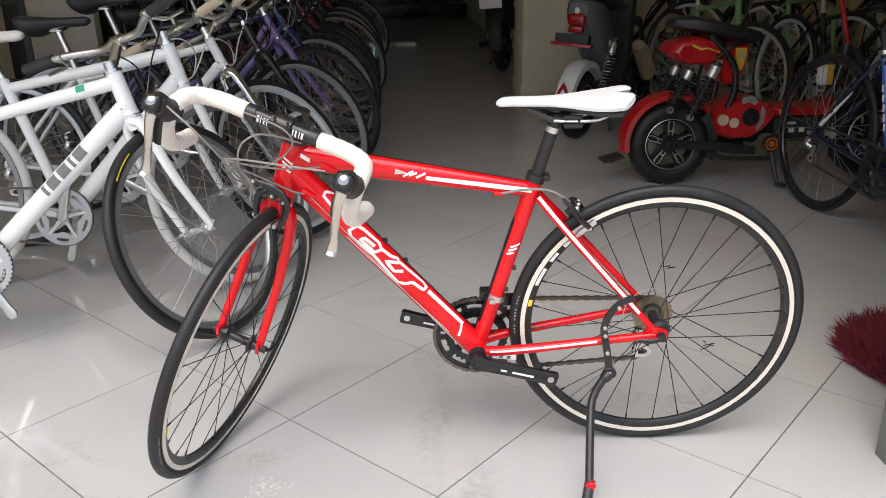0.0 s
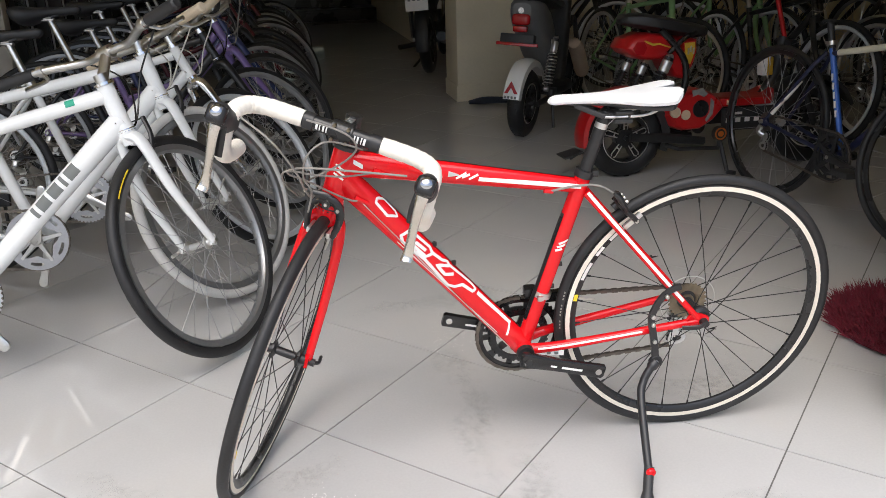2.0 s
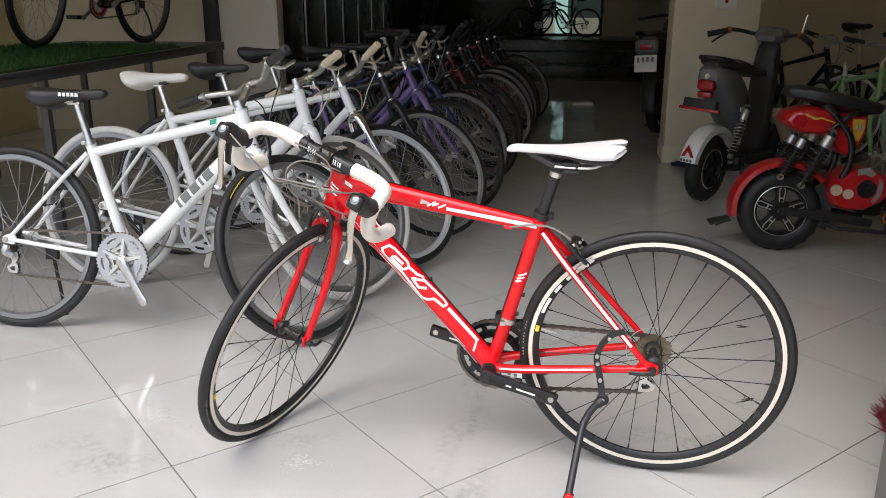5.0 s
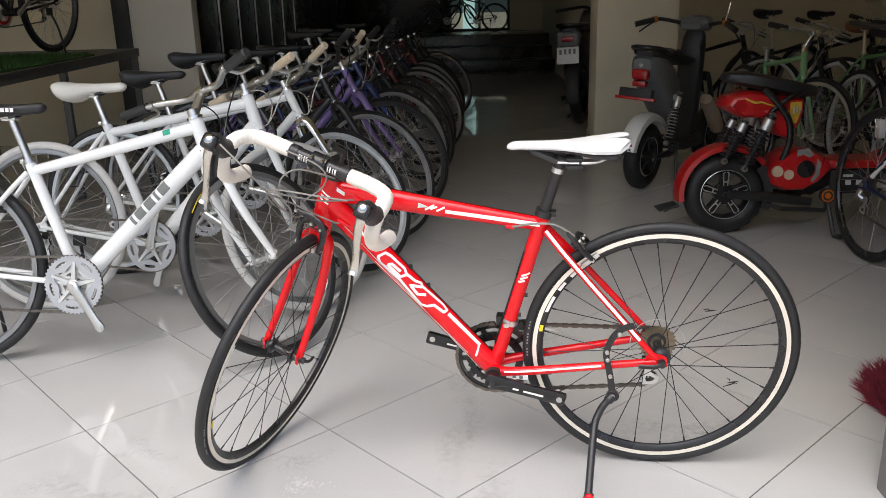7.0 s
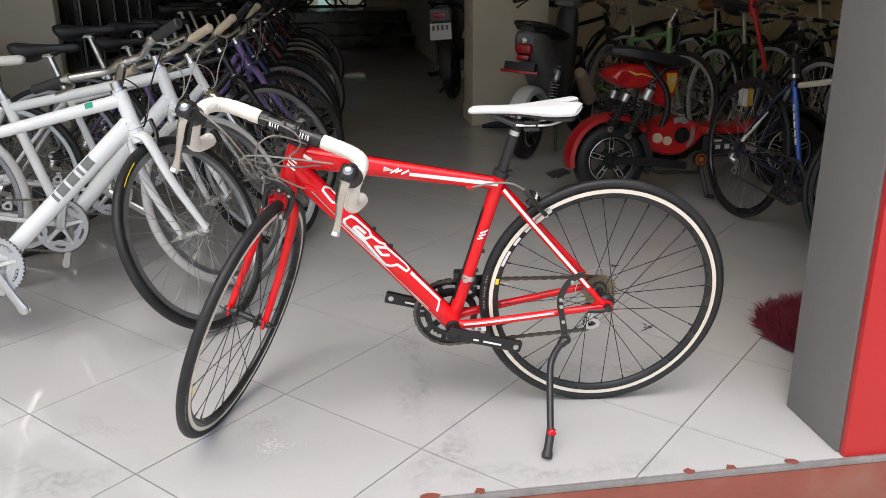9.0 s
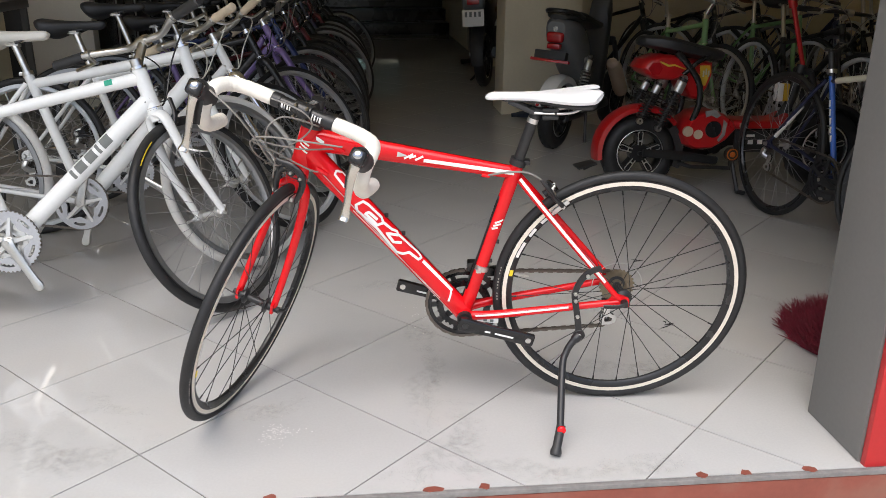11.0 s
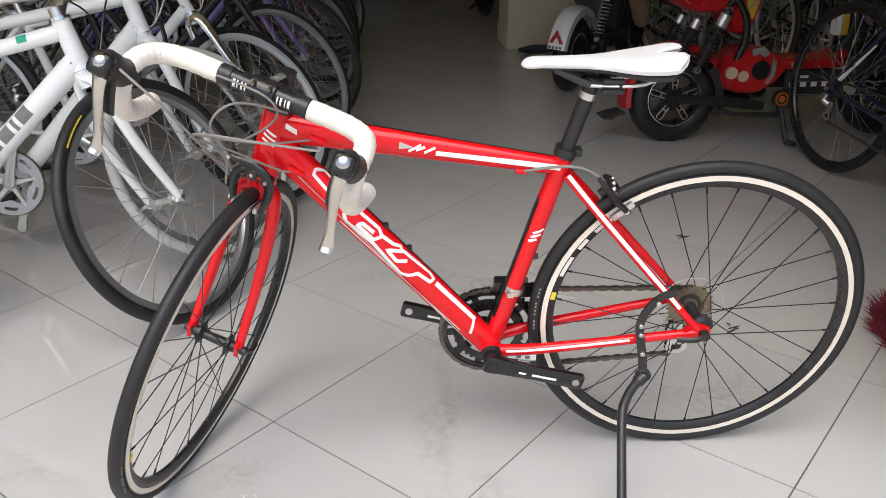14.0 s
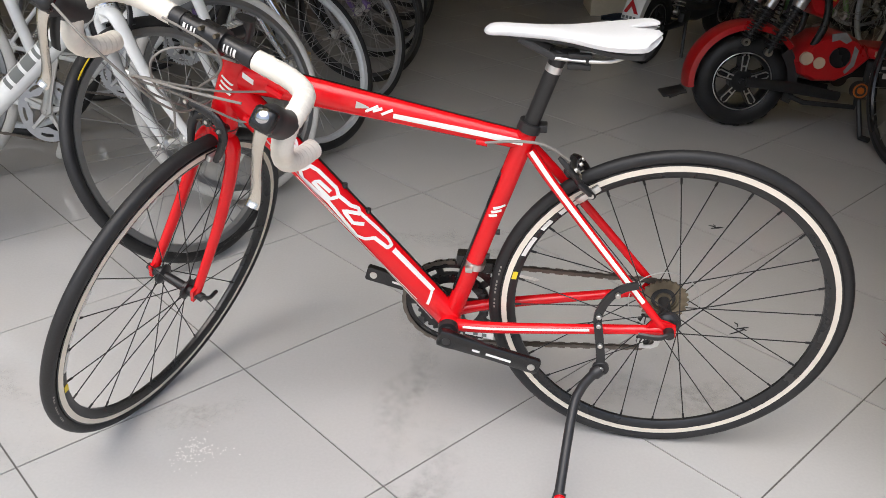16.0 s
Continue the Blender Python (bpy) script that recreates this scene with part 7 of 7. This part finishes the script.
DIRT = stain_mat("grey_scuff_dirt", (0.2, 0.185, 0.16), 0.6, 6)
RUST = stain_mat("brown_stain", (0.25, 0.17, 0.09), 0.45, 8)


def stain(x, y, yaw, w, d, material, label):
    bm = B()
    vs = [bm.verts.new((sx * w / 2, sy * d / 2, 0)) for sx, sy in ((-1, -1), (1, -1), (1, 1), (-1, 1))]
    bm.faces.new(vs)
    ob = part("floor_stain", bm, material, None, smooth=False, m=pose(x, y, 0.0005, 0, 0, yaw))
    ob.visible_shadow = False
    tagged(ob, label, "stain", kind="stuff")


def litter(x, y, yaw, seed):
    """A few dark twig-like scraps lying crossed on the tiles."""
    r2 = random.Random(seed)
    bm = B()
    for k in range(4):
        a, w = r2.uniform(0, math.pi), r2.uniform(0.012, 0.026)
        c = V(r2.uniform(-0.02, 0.02), r2.uniform(-0.014, 0.014), 0.0022)
        d = V(math.cos(a), math.sin(a) * 0.5, 0) * w
        sweep(bm, [c - d, c + V(0.003, -0.002, 0.001), c + d], [0.0012, 0.002, 0.001], 6)
    tagged(part("floor_litter", bm, DARK_GREY, None, m=pose(x, y, 0, 0, 0, yaw)), "small dark scraps lying on the floor tiles", "litter", kind="stuff")


litter(0.797, 2.905, 10, 1)
litter(0.776, 2.29, 40, 2)
specks(-0.395, 1.585, 0.016, 0.026, 90, 3)
specks(-0.36, 1.60, 0.03, 0.012, 40, 6)
specks(-0.04, 2.34, 0.03, 0.05, 90, 4)
for x, y, yaw, w, d, mt, lab in ((-0.02, 1.95, 96, 1.0, 0.16, DIRT, "grey scuff marks on the floor tiles"), (0.05, 1.55, 80, 0.5, 0.2, DIRT, "grey scuff marks on the floor tiles"), (-0.86, 1.72, -20, 0.3, 0.1, RUST, "brown stain on the floor tiles"), (-0.45, 1.72, 30, 0.3, 0.18, RUST, "faint brown stain on the floor tiles"), (0.1, 2.6, 10, 0.5, 0.25, DIRT, "grey scuff marks on the floor tiles"),
                                 (0.6, 2.0, 30, 0.5, 0.3, DIRT, "grey scuff marks on the floor tiles"), (-0.9, 1.5, 10, 0.5, 0.3, DIRT, "grey scuff marks on the floor tiles"), (0.3, 1.45, 6, 0.9, 0.12, DIRT, "grey scuff marks by the floor edge"), (-0.94, 1.68, 24, 0.18, 0.07, RUST, "brown stain on the floor tiles"), (-0.146, 2.64, 28, 0.4, 0.13, DIRT, "grey smear on the floor tiles"), (0.0, 1.87, 93, 0.6, 0.07, DIRT, "dark trail of dirt on the floor tiles")):
    stain(x, y, yaw, w, d, mt, lab)
# chips in the front edge
for k, (a, w) in enumerate(((0.02, 0.05), (0.14, 0.03), (0.66, 0.03), (0.77, 0.028), (0.93, 0.04), (-0.35, 0.03), (-0.6, 0.05))):
    r2 = random.Random(k)
    bm = B()
    n = 9
    prism(bm, [(w / 2 * math.cos(q * 2 * math.pi / n) * r2.uniform(0.7, 1.1), 0.012 * math.sin(q * 2 * math.pi / n) * r2.uniform(0.6, 1.2)) for q in range(n)], -0.004, 0.0008, m=Matrix.Rotation(radians(90), 4, "X") @ Matrix.Scale(-1, 4, (0, 0, 1)))
    ob = part("edge_chip", bm, RISER, None, smooth=False, m=SHOP @ pose(a, 0.004, 0.0))
    tagged(ob, "chipped spot showing brown mortar at the edge", "chip", "chips along the edge")
# ---- floor tiles ----
TILE = mat("porcelain_tile", (0.5, 0.498, 0.486), 0.045, var=0.07, scale=2.2, fine=160, bump=0.0, dirt=(0.5, 0.47, 0.42), dirt_amt=0.35)


def clip(poly, n, d):
    """Keeps the part of the polygon where p . n <= d."""
    out = []
    for p, q in zip(poly, poly[1:] + poly[:1]):
        a, b = p.dot(n) - d, q.dot(n) - d
        if a <= 0:
            out.append(p)
        if (a < 0 < b) or (b < 0 < a):
            out.append(p.lerp(q, a / (a - b)))
    return out


def tiles():
    floor_ob = bpy.data.objects["floor"]
    inv = SHOP.inverted()
    corner, size, ang = Vector((-0.391, 1.874)), 0.5, radians(-38.4)
    u, w = Vector((math.cos(ang), math.sin(ang))), Vector((-math.sin(ang), math.cos(ang)))
    found = []
    h = size / 2 - 0.0018
    for i in range(-24, 26):
        for j in range(-24, 34):
            c = corner + u * (size * (i + 0.5)) + w * (size * (j + 0.5))
            poly = [c + u * (sx * h) + w * (sy * h) for sx, sy in ((-1, -1), (1, -1), (1, 1), (-1, 1))]
            poly = [(inv @ Vector((p.x, p.y, 0))).to_2d() for p in poly]
            for n, d in ((Vector((0, -1)), 0.0), (Vector((0, 1)), 13.9), (Vector((-1, 0)), 4.6), (Vector((1, 0)), 4.3)):
                if len(poly) > 2:
                    poly = clip(poly, n, d)
            if len(poly) > 2:
                mid = sum(poly, Vector((0, 0))) / len(poly)
                found.append((mid.length, poly, mid))
    found.sort(key=lambda f: (f[0], f[2].x))
    shared = None
    rest = B()
    rnd = random.Random(4)
    for k, (_, poly, mid) in enumerate(found):
        z = rnd.uniform(-0.0005, 0.0)
        if k < 300:
            bm = B()
            top = [bm.verts.new((p.x - mid.x, p.y - mid.y, 0)) for p in poly]
            low = [bm.verts.new((p.x - mid.x, p.y - mid.y, -0.009)) for p in poly]
            bm.faces.new(top)
            for i in range(len(top)):
                bm.faces.new((top[i], low[i], low[(i + 1) % len(top)], top[(i + 1) % len(top)]))
            part("tile", bm, TILE, floor_ob, smooth=False, m=Matrix.Translation((mid.x, mid.y, z)))
        else:
            rest.faces.new([rest.verts.new((p.x, p.y, z)) for p in poly])
    tagged(part("tiles_beyond", rest, TILE, floor_ob, smooth=False), kind="stuff")


tiles()
